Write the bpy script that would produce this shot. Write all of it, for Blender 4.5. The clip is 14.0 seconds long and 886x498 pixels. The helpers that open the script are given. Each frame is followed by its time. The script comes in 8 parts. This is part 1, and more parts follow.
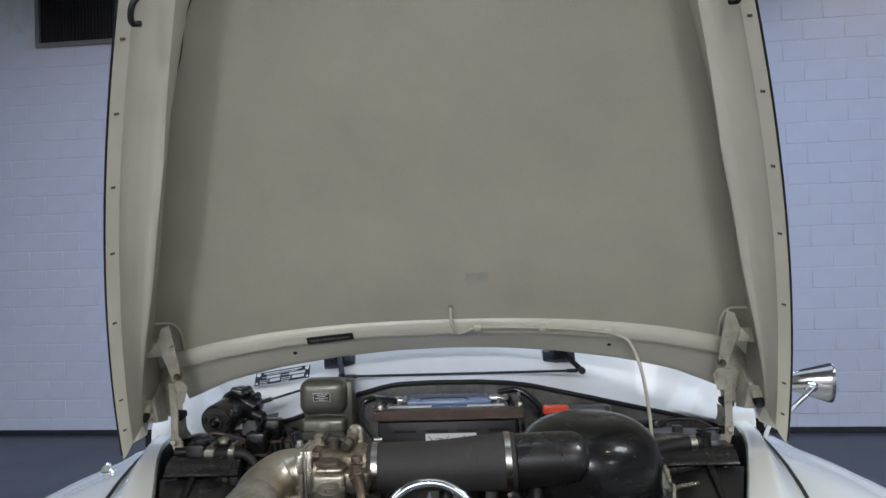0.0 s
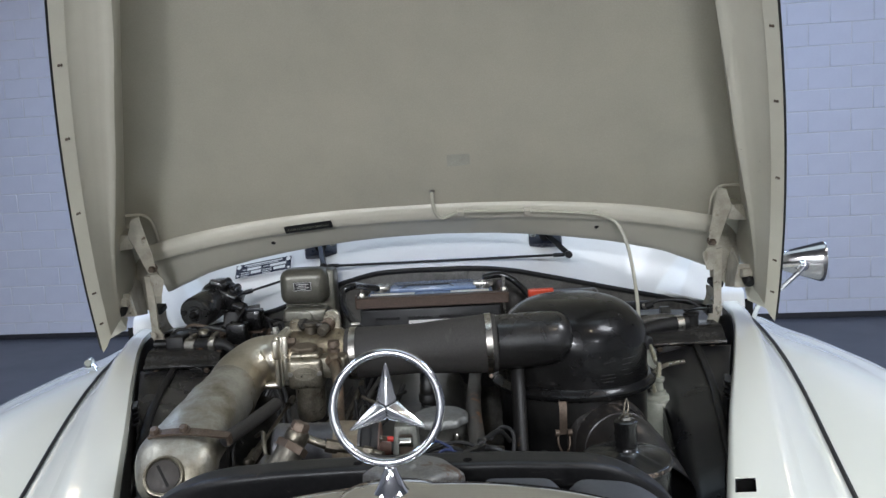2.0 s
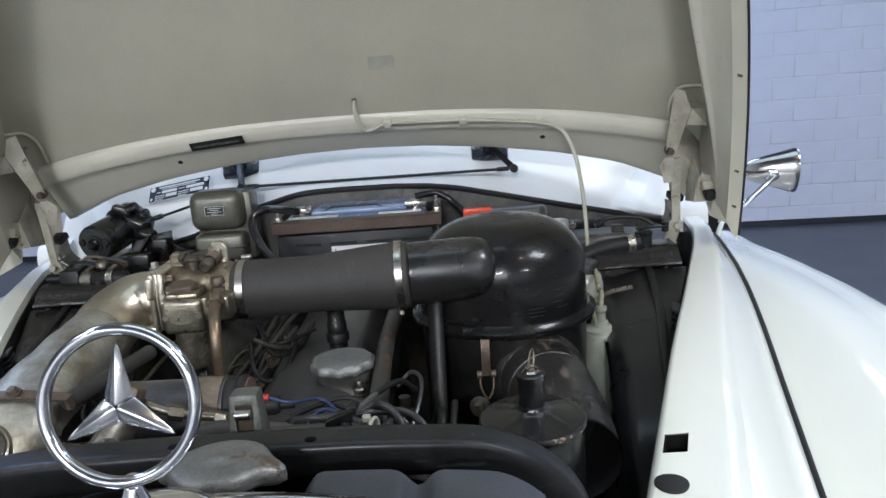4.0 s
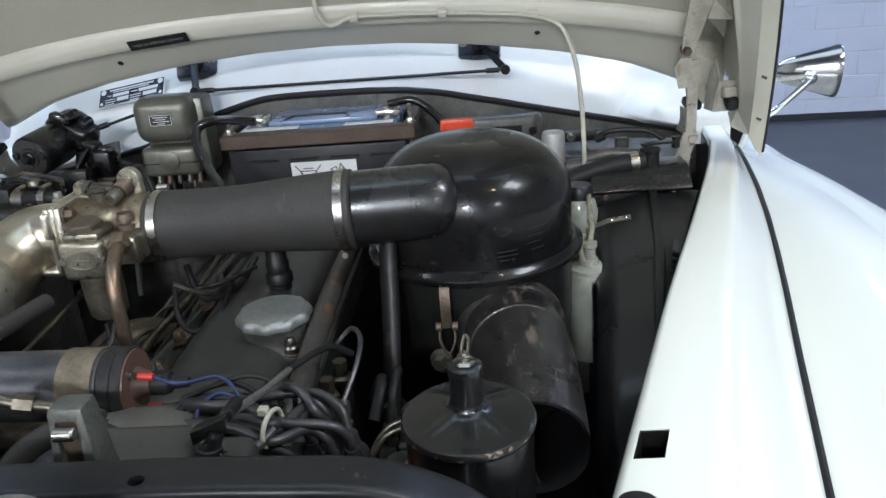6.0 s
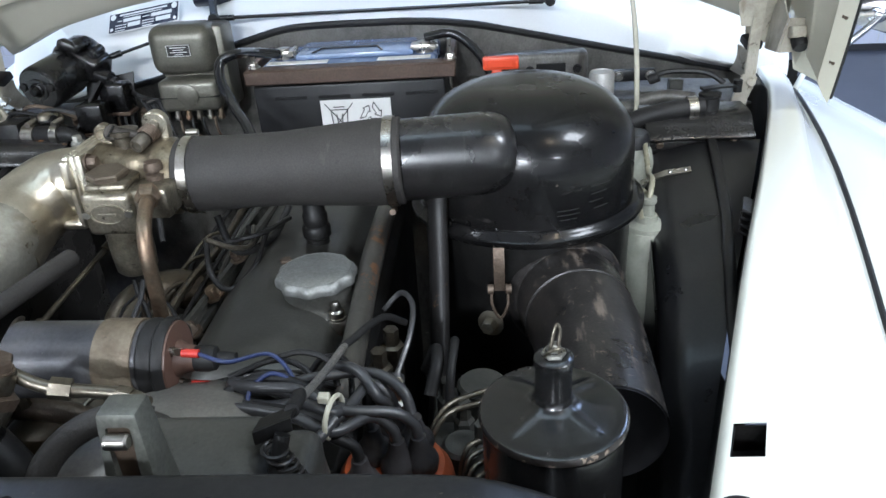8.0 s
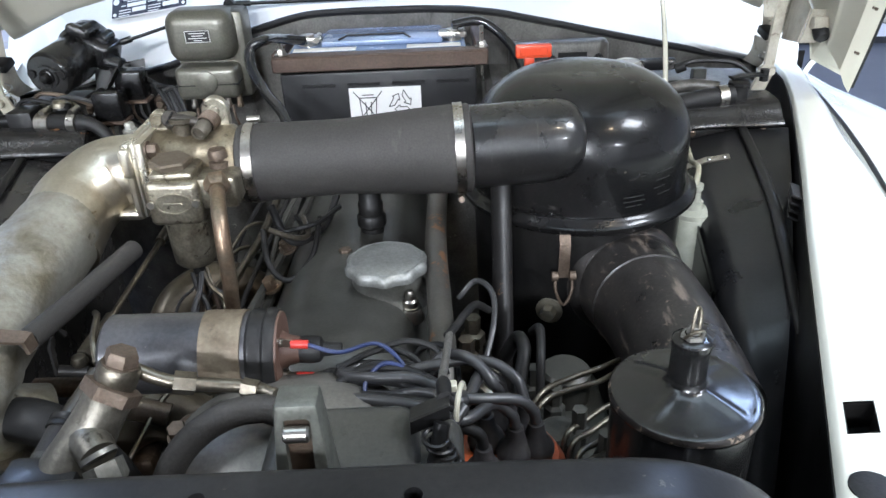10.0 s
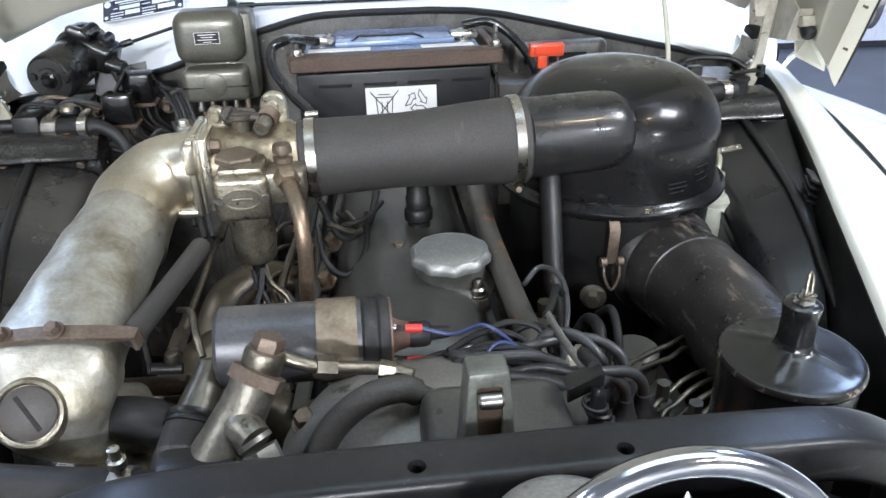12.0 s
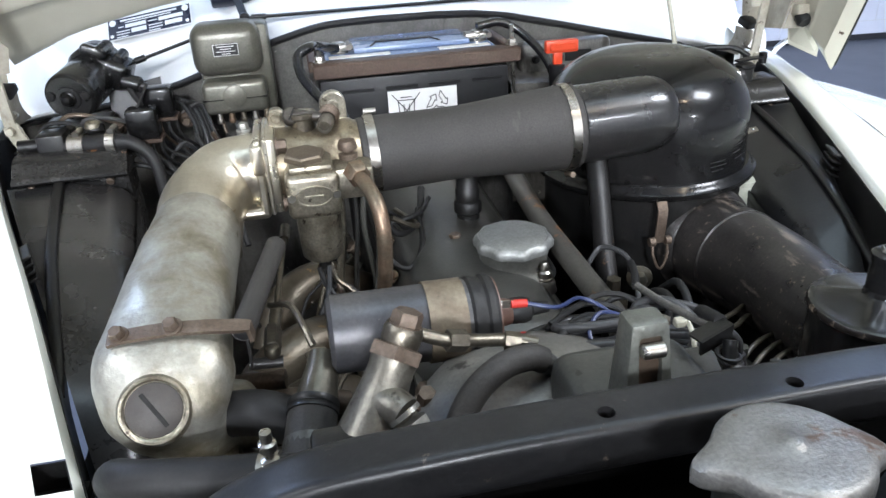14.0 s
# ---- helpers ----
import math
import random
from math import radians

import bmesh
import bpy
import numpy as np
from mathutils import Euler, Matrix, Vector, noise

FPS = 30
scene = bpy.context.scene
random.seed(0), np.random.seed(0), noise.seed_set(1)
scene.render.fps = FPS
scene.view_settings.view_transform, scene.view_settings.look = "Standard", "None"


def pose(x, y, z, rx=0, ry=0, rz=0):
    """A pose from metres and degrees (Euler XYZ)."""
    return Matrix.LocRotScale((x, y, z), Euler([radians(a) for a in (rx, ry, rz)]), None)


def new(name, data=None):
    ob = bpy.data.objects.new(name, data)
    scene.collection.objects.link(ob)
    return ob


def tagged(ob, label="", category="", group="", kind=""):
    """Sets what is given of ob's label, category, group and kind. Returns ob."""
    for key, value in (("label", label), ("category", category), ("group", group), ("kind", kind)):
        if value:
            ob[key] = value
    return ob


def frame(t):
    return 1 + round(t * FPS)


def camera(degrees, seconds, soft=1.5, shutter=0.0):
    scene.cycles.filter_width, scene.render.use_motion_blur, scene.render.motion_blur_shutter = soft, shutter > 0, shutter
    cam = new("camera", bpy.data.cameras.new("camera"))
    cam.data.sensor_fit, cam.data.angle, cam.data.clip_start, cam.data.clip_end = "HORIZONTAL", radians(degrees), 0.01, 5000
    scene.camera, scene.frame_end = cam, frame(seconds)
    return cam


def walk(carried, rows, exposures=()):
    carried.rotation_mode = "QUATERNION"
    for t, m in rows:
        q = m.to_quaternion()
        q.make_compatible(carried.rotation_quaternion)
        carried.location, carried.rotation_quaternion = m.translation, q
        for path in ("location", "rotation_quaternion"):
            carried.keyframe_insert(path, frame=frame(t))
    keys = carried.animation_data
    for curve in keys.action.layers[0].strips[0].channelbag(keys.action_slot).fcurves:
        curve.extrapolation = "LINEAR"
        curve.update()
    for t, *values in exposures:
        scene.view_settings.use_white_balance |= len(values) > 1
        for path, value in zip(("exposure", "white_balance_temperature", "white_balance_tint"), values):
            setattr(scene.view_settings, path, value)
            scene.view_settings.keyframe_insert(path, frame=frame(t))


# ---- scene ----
cam = camera(61.7, 14.0)
METRES, EYE, TILT, LEAN, TURN = 0.9, 1.35, 1.2, 1.7, 1.4
ROWS = [
    (0.0, 0.0, 0.0, 0.0, -0.0, 0.0, 0.0),
    (0.5, -0.0, 0.0065, -0.0107, 0.01, -1.63, 0.17),
    (1.0, 0.0038, 0.0171, -0.0212, -0.04, -3.61, 0.52),
    (1.5, 0.0118, 0.0342, -0.0316, -0.19, -5.54, 0.83),
    (2.0, 0.0308, 0.0623, -0.0389, -0.45, -7.74, 1.25),
    (2.5, 0.0591, 0.0962, -0.0451, -0.71, -9.62, 1.65),
    (3.0, 0.0912, 0.138, -0.0502, -1.17, -11.47, 1.99),
    (3.5, 0.1213, 0.1818, -0.058, -1.58, -12.91, 2.24),
    (6.0, 0.2473, 0.4137, -0.059, 0.61, -23.06, 2.62),
    (6.5, 0.2471, 0.4385, -0.0544, 1.23, -25.06, 2.48),
    (7.0, 0.2343, 0.4613, -0.0533, 1.57, -26.79, 2.27),
    (7.5, 0.214, 0.4781, -0.0529, 1.52, -27.99, 2.03),
    (8.0, 0.1865, 0.4906, -0.0528, 1.07, -28.79, 1.72),
    (10.5, 0.0193, 0.4959, -0.0597, -3.98, -29.42, 0.05),
    (11.0, -0.0208, 0.4936, -0.0632, -5.43, -29.29, -0.27),
    (11.5, -0.0531, 0.49, -0.0663, -6.84, -29.03, -0.52),
    (12.0, -0.0828, 0.4842, -0.0693, -8.2, -28.65, -0.56),
    (12.5, -0.1097, 0.4787, -0.0735, -9.32, -28.25, -0.4),
    (13.0, -0.1389, 0.4745, -0.0779, -10.44, -27.92, 0.01),
    (13.5, -0.1659, 0.4735, -0.0819, -11.42, -27.69, 0.54),
    (14.0, -0.2006, 0.4772, -0.088, -12.73, -27.38, 0.99),
]
EXPOSURES = [(0.0, -0.58, 6400, 11), (1.5, -0.4, 6380, 10.5), (3.0, -0.37, 6340, 10), (4.5, -0.15, 6250, 9.5), (6.5, -0.02, 6150, 8), (8.0, 0.35, 6050, 8), (11.0, 0.77, 6220, 10), (14.0, 0.74, 6260, 10)]
walk(cam, [(t, pose(0.022, 0, EYE, TILT, LEAN, TURN) @ pose(METRES * x, METRES * y, METRES * z, 90 + pitch, roll, yaw)) for t, x, y, z, yaw, pitch, roll in ROWS],
     EXPOSURES)

# ---- world and lights ----
CX = -0.012  # the car's centre line
wd = bpy.data.worlds.new("garage_world")
wd.use_nodes = True
wd.node_tree.nodes["Background"].inputs[0].default_value = (0.5, 0.55, 0.65, 1)
wd.node_tree.nodes["Background"].inputs[1].default_value = 0.02
scene.world = wd


def area_lamp(name, x, y, z, sx, sy, watts, colour):
    d = bpy.data.lights.new(name, "AREA")
    d.shape, d.size, d.size_y, d.energy, d.color = "RECTANGLE", sx, sy, watts, colour
    ob = new(name, d)
    ob.location = (x, y, z)
    return ob


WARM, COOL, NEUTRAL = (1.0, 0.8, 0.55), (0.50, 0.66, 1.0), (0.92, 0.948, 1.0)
LAMPS = [  # x, y, size x, size y, watts, colour
    (3.6, -4.6, 0.9, 0.45, 170, NEUTRAL),
    (-3.2, -4.6, 0.9, 0.45, 270, NEUTRAL),
    (-0.6, -5.5, 0.9, 0.45, 640, NEUTRAL),
    (2.7, 0.0, 1.3, 0.8, 115, NEUTRAL),
    # fill lamp added to brighten the left wing and arch; no source known
    (-2.7, 0.2, 1.3, 0.8, 45, NEUTRAL),
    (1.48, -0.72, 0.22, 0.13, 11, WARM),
    (2.9, 3.4, 0.5, 1.6, 62, COOL),
    (-2.9, 3.4, 0.5, 1.6, 70, COOL),
    (0.0, 3.2, 1.2, 0.5, 80, COOL),
    (0.6, 1.2, 2.6, 1.5, 29, (0.74, 0.90, 1.0)),
    # two unseen warm lamps, added for the warm glow high on the wall
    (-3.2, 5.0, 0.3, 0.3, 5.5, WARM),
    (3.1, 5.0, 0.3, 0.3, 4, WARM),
]
CEIL = 3.76
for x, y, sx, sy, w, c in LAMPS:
    area_lamp("unseen_ceiling_lamp", x, y, CEIL - 0.062, sx, sy, w, c)


# ---- materials ----
def mat(name, col, rough=0.5, metal=0.0, col2=None, scale=25.0, mix=0.5, grain=0.12, gscale=350.0, bump=0.15, coat=0.0,
        rvar=0.15, speck=None, speck_scale=90.0, speck_at=0.66, alpha=1.0, trans=0.0, spec=0.5, lump=0.0, streak=None, streak_scale=(10, 10, 160), streak_at=0.62):
    """A surface with a slow stain, a fine grain, specks of wear and a little relief."""
    m = bpy.data.materials.new(name)
    m.use_nodes = True
    nt = m.node_tree
    n, ln = nt.nodes, nt.links
    b = n["Principled BSDF"]
    tc = n.new("ShaderNodeTexCoord")

    def tex(sc, detail, rough_):
        t = n.new("ShaderNodeTexNoise")
        t.inputs["Scale"].default_value, t.inputs["Detail"].default_value, t.inputs["Roughness"].default_value = sc, detail, rough_
        ln.new(tc.outputs["Object"], t.inputs["Vector"])
        return t

    def ramp(src, lo, hi, a=(0, 0, 0, 1), z=(1, 1, 1, 1)):
        r = n.new("ShaderNodeValToRGB")
        r.color_ramp.elements[0].position, r.color_ramp.elements[1].position = lo, hi
        r.color_ramp.elements[0].color, r.color_ramp.elements[1].color = a, z
        ln.new(src, r.inputs[0])
        return r

    def blend(fac, a, z, mode="MIX"):
        x = n.new("ShaderNodeMix")
        x.data_type, x.blend_type = "RGBA", mode
        for sock, v in ((x.inputs[0], fac), (x.inputs[6], a), (x.inputs[7], z)):
            if isinstance(v, (int, float)):
                sock.default_value = v
            elif isinstance(v, tuple):
                sock.default_value = v
            else:
                ln.new(v, sock)
        return x.outputs[2]

    c1 = (*col, 1)
    c2 = (*(col2 if col2 else tuple(v * 0.72 for v in col)), 1)
    slow, fine = tex(scale, 6, 0.6), tex(gscale, 3, 0.6)
    f = ramp(slow.outputs["Fac"], 0.5 - 0.22 / max(mix, 0.2) * 0.5, 0.5 + 0.22 / max(mix, 0.2) * 0.5 + (1 - mix) * 0.25)
    c = blend(f.outputs["Color"], c1, c2)
    g = ramp(fine.outputs["Fac"], 0.3, 0.7, (1 - grain,) * 3 + (1,), (1 + grain * 0.4,) * 3 + (1,))
    c = blend(1.0, c, g.outputs["Color"], "MULTIPLY")
    if speck:
        s = tex(speck_scale, 5, 0.7)
        sf = ramp(s.outputs["Fac"], speck_at, speck_at + 0.05)
        c = blend(sf.outputs["Color"], c, (*speck, 1))
    if streak:
        mp = n.new("ShaderNodeMapping")
        mp.inputs["Scale"].default_value = streak_scale
        ln.new(tc.outputs["Object"], mp.inputs["Vector"])
        st = tex(1.0, 6, 0.65)
        ln.new(mp.outputs["Vector"], st.inputs["Vector"])
        sk = ramp(st.outputs["Fac"], streak_at, streak_at + 0.12)
        c = blend(sk.outputs["Color"], c, (*streak, 1))
    ln.new(c, b.inputs["Base Color"])
    rr = n.new("ShaderNodeMapRange")
    rr.inputs["To Min"].default_value, rr.inputs["To Max"].default_value = max(0.02, rough - rvar), min(1.0, rough + rvar)
    ln.new(slow.outputs["Fac"], rr.inputs["Value"])
    ln.new(rr.outputs["Result"], b.inputs["Roughness"])
    b.inputs["Metallic"].default_value = metal
    b.inputs["Specular IOR Level"].default_value = spec
    b.inputs["Coat Weight"].default_value = coat
    b.inputs["Coat Roughness"].default_value = 0.06
    b.inputs["Alpha"].default_value = alpha
    b.inputs["Transmission Weight"].default_value = trans
    if bump:
        bp = n.new("ShaderNodeBump")
        bp.inputs["Strength"].default_value, bp.inputs["Distance"].default_value = bump, 0.001
        ln.new(fine.outputs["Fac"], bp.inputs["Height"])
        if lump:
            bl = n.new("ShaderNodeBump")
            bl.inputs["Strength"].default_value, bl.inputs["Distance"].default_value = 1.0, lump
            ln.new(slow.outputs["Fac"], bl.inputs["Height"])
            ln.new(bl.outputs["Normal"], bp.inputs["Normal"])
        ln.new(bp.outputs["Normal"], b.inputs["Normal"])
    return m


IVORY = mat("ivory_paint", (0.755, 0.765, 0.68), 0.26, coat=0.8, col2=(0.73, 0.735, 0.65), scale=3, grain=0.01, bump=0.0, rvar=0.0)
WHITE = mat("white_cowl_paint", (0.745, 0.755, 0.755), 0.42, coat=0.2, col2=(0.70, 0.70, 0.68), scale=6, grain=0.03, bump=0.0, rvar=0.08,
            speck=(0.45, 0.42, 0.36), speck_scale=35, speck_at=0.72)
BEIGE = mat("beige_underside_paint", (0.60, 0.575, 0.475), 0.34, coat=0.35, col2=(0.52, 0.495, 0.4), scale=9, grain=0.02, bump=0.02, speck=(0.25, 0.215, 0.16), speck_scale=38, speck_at=0.7)
PANEL = mat("insulation_panel", (0.425, 0.40, 0.315), 0.38, coat=0.15, col2=(0.355, 0.338, 0.268), scale=5, mix=0.65, grain=0.07, gscale=420, bump=0.06, rvar=0.1)
ENAMEL = mat("black_enamel", (0.0045, 0.0045, 0.0049), 0.27, coat=0.2, col2=(0.012, 0.0115, 0.011), scale=9, mix=0.7, grain=0.35, bump=0.05, rvar=0.12,
             speck=(0.10, 0.085, 0.07), speck_scale=95, speck_at=0.68, streak=(0.045, 0.042, 0.039), streak_scale=(24, 24, 70), streak_at=0.62, spec=0.2)
DUSTY = mat("dusty_black_steel", (0.006, 0.006, 0.0063), 0.4, coat=0.05, col2=(0.014, 0.0132, 0.012), scale=12, mix=0.7, grain=0.35, bump=0.14, rvar=0.15,
            speck=(0.04, 0.028, 0.019), speck_scale=45, speck_at=0.69, spec=0.28)
WORN = mat("worn_black_steel", (0.011, 0.0108, 0.0108), 0.4, 0.1, col2=(0.022, 0.020, 0.019), scale=20, grain=0.25, bump=0.1,
           speck=(0.12, 0.076, 0.047), speck_scale=38, speck_at=0.66, streak=(0.05, 0.047, 0.044), streak_scale=(12, 60, 60), streak_at=0.67, spec=0.3)
RUBBER = mat("black_rubber", (0.011, 0.011, 0.0115), 0.52, col2=(0.021, 0.020, 0.019), scale=30, grain=0.2, bump=0.2, rvar=0.12, spec=0.26)
GLOSSC = mat("glossy_black_cable", (0.009, 0.0095, 0.0115), 0.2, coat=0.3, col2=(0.014, 0.0145, 0.016), scale=40, grain=0.1, bump=0.03)
HOSEM = mat("grey_rubber_hose", (0.030, 0.0283, 0.0262), 0.62, col2=(0.046, 0.0425, 0.039), scale=14, grain=0.28, gscale=600, bump=0.35, rvar=0.12,
            streak=(0.066, 0.061, 0.055), streak_scale=(40, 12, 12), streak_at=0.66, spec=0.3, speck=(0.02, 0.019, 0.018), speck_scale=30, speck_at=0.64)
CABLE = mat("grey_cable", (0.044, 0.044, 0.046), 0.34, col2=(0.026, 0.026, 0.026), scale=60, grain=0.15, bump=0.05)
ALU = mat("cast_aluminium", (0.68, 0.645, 0.555), 0.29, 0.93, col2=(0.37, 0.32, 0.235), scale=11, mix=0.75, grain=0.08, gscale=420, bump=0.08, lump=0.003, rvar=0.12,
          speck=(0.20, 0.15, 0.085), speck_scale=26, speck_at=0.68)
ALUR = mat("stained_rough_aluminium", (0.37, 0.34, 0.27), 0.34, 0.88, col2=(0.115, 0.095, 0.065), scale=30, mix=0.75, grain=0.28, gscale=380, bump=0.3, lump=0.0015, rvar=0.14,
           speck=(0.045, 0.036, 0.025), speck_scale=55, speck_at=0.6)
GREYC = mat("sooty_grey_casting", (0.066, 0.066, 0.058), 0.42, 0.3, col2=(0.030, 0.029, 0.026), scale=9, mix=0.7, grain=0.2, gscale=300, bump=0.2, speck=(0.02, 0.018, 0.015), speck_scale=50, speck_at=0.64,
            streak=(0.10, 0.097, 0.085), streak_scale=(30, 9, 30), streak_at=0.68)
ALLOY = mat("pale_alloy_casting", (0.24, 0.235, 0.21), 0.42, 0.6, col2=(0.13, 0.125, 0.105), scale=18, mix=0.7, grain=0.25, bump=0.3, speck=(0.07, 0.06, 0.05), speck_scale=50, speck_at=0.68)
ZINC = mat("olive_grey_casing", (0.155, 0.15, 0.12), 0.36, 0.5, col2=(0.10, 0.097, 0.08), scale=30, grain=0.2, bump=0.25, coat=0.15)
STEEL = mat("bright_steel", (0.50, 0.48, 0.44), 0.3, 1.0, col2=(0.30, 0.275, 0.235), scale=60, grain=0.12, bump=0.06)
CHROME = mat("chrome", (0.86, 0.86, 0.87), 0.05, 1.0, col2=(0.8, 0.8, 0.8), scale=20, grain=0.02, bump=0.0, rvar=0.03)
RUST = mat("rusty_steel", (0.10, 0.07, 0.05), 0.5, 0.6, col2=(0.17, 0.135, 0.105), scale=60, grain=0.3, bump=0.4)
COPPER = mat("tarnished_copper", (0.25, 0.17, 0.115), 0.42, 0.8, col2=(0.15, 0.135, 0.10), scale=34, mix=0.8, grain=0.25, bump=0.25)
BRASS = mat("dull_brass", (0.185, 0.165, 0.13), 0.36, 0.9, col2=(0.095, 0.082, 0.063), scale=60, mix=0.7, grain=0.25, bump=0.25)
BROWN = mat("brown_bar", (0.075, 0.05, 0.038), 0.5, 0.0, col2=(0.11, 0.078, 0.06), scale=25, grain=0.25, bump=0.25, spec=0.3)
CASE = mat("black_battery_case", (0.009, 0.009, 0.01), 0.42, col2=(0.015, 0.015, 0.0155), scale=20, grain=0.1, bump=0.05, spec=0.3)
BLUE = mat("blue_battery_lid", (0.13, 0.19, 0.33), 0.25, col2=(0.19, 0.25, 0.38), scale=20, grain=0.05, bump=0.02, coat=0.3)
PAPER = mat("white_sticker", (0.8, 0.8, 0.78), 0.4, col2=(0.72, 0.72, 0.7), scale=30, grain=0.03, bump=0.0)
INK = mat("black_print", (0.012, 0.012, 0.013), 0.45, grain=0.05, bump=0.0)
PLATEM = mat("dark_blue_plate", (0.018, 0.022, 0.04), 0.3, col2=(0.03, 0.035, 0.055), scale=40, grain=0.05, bump=0.0, spec=0.4)
RED = mat("red_plastic", (0.72, 0.075, 0.025), 0.35, col2=(0.6, 0.06, 0.02), scale=30, grain=0.05, bump=0.03)
ORANGE = mat("orange_distributor_cap", (0.42, 0.08, 0.02), 0.4, col2=(0.3, 0.06, 0.02), scale=40, grain=0.1, bump=0.05)
WBLUE = mat("blue_wire", (0.025, 0.038, 0.11), 0.38, grain=0.05, bump=0.0)
WRED = mat("red_wire", (0.5, 0.03, 0.02), 0.4, grain=0.05, bump=0.0)
CLEAR = mat("clear_tube", (0.5, 0.485, 0.39), 0.25, col2=(0.42, 0.4, 0.31), grain=0.03, bump=0.0)
GLASSY = mat("milky_plastic", (0.36, 0.37, 0.31), 0.22, col2=(0.22, 0.225, 0.185), scale=40, grain=0.05, bump=0.0, trans=0.15)
COILM = mat("blue_black_coil", (0.062, 0.063, 0.070), 0.4, 0.5, col2=(0.10, 0.096, 0.094), scale=20, mix=0.7, grain=0.22, bump=0.1,
            speck=(0.26, 0.245, 0.22), speck_scale=60, speck_at=0.66, streak=(0.16, 0.155, 0.15), streak_scale=(8, 60, 60), streak_at=0.66)
FIREW = mat("grey_bulkhead", (0.14, 0.134, 0.12), 0.42, 0.2, col2=(0.05, 0.047, 0.041), scale=20, mix=0.8, grain=0.3, bump=0.3, rvar=0.16,
            speck=(0.34, 0.325, 0.29), speck_scale=42, speck_at=0.66, streak=(0.035, 0.03, 0.024), streak_scale=(30, 30, 7), streak_at=0.56)
GRIMY = mat("grimy_beige_hinge_paint", (0.5, 0.47, 0.385), 0.4, coat=0.15, col2=(0.30, 0.27, 0.21), scale=24, mix=0.8, grain=0.12, bump=0.08, rvar=0.14,
            speck=(0.10, 0.075, 0.05), speck_scale=60, speck_at=0.64, streak=(0.2, 0.165, 0.115), streak_scale=(45, 45, 12), streak_at=0.6)
# oily black; also colours the sheets that stand for unlit gaps
DARK = mat("oily_and_void_black", (0.005, 0.005, 0.005), 0.55, col2=(0.010, 0.009, 0.008), scale=20, grain=0.3, bump=0.3, spec=0.15)
# white block paint with the cool light on the wall mixed in as blue
BLOCKP = mat("white_block_cool_light_tint", (0.565, 0.585, 0.655), 0.55, col2=(0.515, 0.535, 0.61), scale=5, grain=0.05, gscale=180, bump=0.25)
MORTAR = mat("painted_mortar", (0.60, 0.61, 0.63), 0.7, scale=8, grain=0.06, gscale=150, bump=0.3)
FLOORM = mat("blue_grey_floor_paint", (0.055, 0.06, 0.075), 0.42, col2=(0.07, 0.075, 0.09), scale=1.5, grain=0.08, gscale=90, bump=0.1)
PLASTER = mat("plain_wall_paint", (0.45, 0.45, 0.46), 0.7, scale=2, grain=0.04, gscale=100, bump=0.1)
SILVER = mat("silver_grey_cap", (0.26, 0.255, 0.24), 0.42, 0.65, col2=(0.15, 0.14, 0.125), scale=30, mix=0.7, grain=0.25, gscale=500, bump=0.5,
             speck=(0.13, 0.085, 0.055), speck_scale=26, speck_at=0.6)
# whiter than the other unseen walls, to bounce light onto the bonnet
BOUNCEWALL = mat("white_bounce_wall_paint", (0.78, 0.78, 0.77), 0.7, scale=2, grain=0.04, gscale=100, bump=0.1)
LAMPW = mat("white_lamp_housing", (0.8, 0.8, 0.8), 0.4, grain=0.02, bump=0.0)


# ---- geometry helpers ----
BASE = {}


def finish(name, bm, material, sharp=40):
    me = bpy.data.meshes.new(name)
    bmesh.ops.recalc_face_normals(bm, faces=bm.faces)
    bm.to_mesh(me)
    bm.free()
    me.polygons.foreach_set("use_smooth", [True] * len(me.polygons))
    me.set_sharp_from_angle(angle=radians(sharp))
    me.materials.append(material)
    return me


def thing(name, label, category, base=(0, 0, 0), group="", kind=""):
    ob = new(name)
    ob.location = base
    ob.empty_display_size = 0.02
    BASE[ob] = Vector(base)
    return tagged(ob, label, category, group, kind)


def part(name, bm, material, parent, label="", sharp=40):
    b = BASE[parent]
    bmesh.ops.translate(bm, verts=bm.verts, vec=-b)
    ob = new(name, finish(name, bm, material, sharp))
    ob.parent = parent
    BASE[ob] = b
    if label:
        tagged(ob, label)
    return ob


def solo(name, bm, material, label, category, group="", kind="", sharp=40):
    ob = new(name, finish(name, bm, material, sharp))
    BASE[ob] = Vector((0, 0, 0))
    return tagged(ob, label, category, group, kind)


def axis(a, b, turn=0.0):
    """A pose at a whose z points to b."""
    a, b = Vector(a), Vector(b)
    return Matrix.Translation(a) @ (b - a).to_track_quat("Z", "Y").to_matrix().to_4x4() @ Matrix.Rotation(radians(turn), 4, "Z")


def box(bm, lo, hi, bev=0.002, m=None, seg=1, taper=0.0):
    lo, hi = Vector(lo), Vector(hi)
    r = bmesh.ops.create_cube(bm, size=1.0)
    vs = r["verts"]
    for v in vs:
        t = 1 - (taper if v.co.z > 0 else 0)
        v.co = Vector(((lo.x + hi.x) / 2 + v.co.x * (hi.x - lo.x) * t, (lo.y + hi.y) / 2 + v.co.y * (hi.y - lo.y) * t, (lo.z + hi.z) / 2 + v.co.z * (hi.z - lo.z)))
    es = list({e for v in vs for e in v.link_edges})
    if bev:
        out = bmesh.ops.bevel(bm, geom=es, offset=bev, segments=seg, profile=0.5, affect="EDGES")
        vs = list({v for f in out["faces"] for v in f.verts} | {v for v in vs if v.is_valid})
    if m is not None:
        bmesh.ops.transform(bm, matrix=m, verts=vs)
    return bm


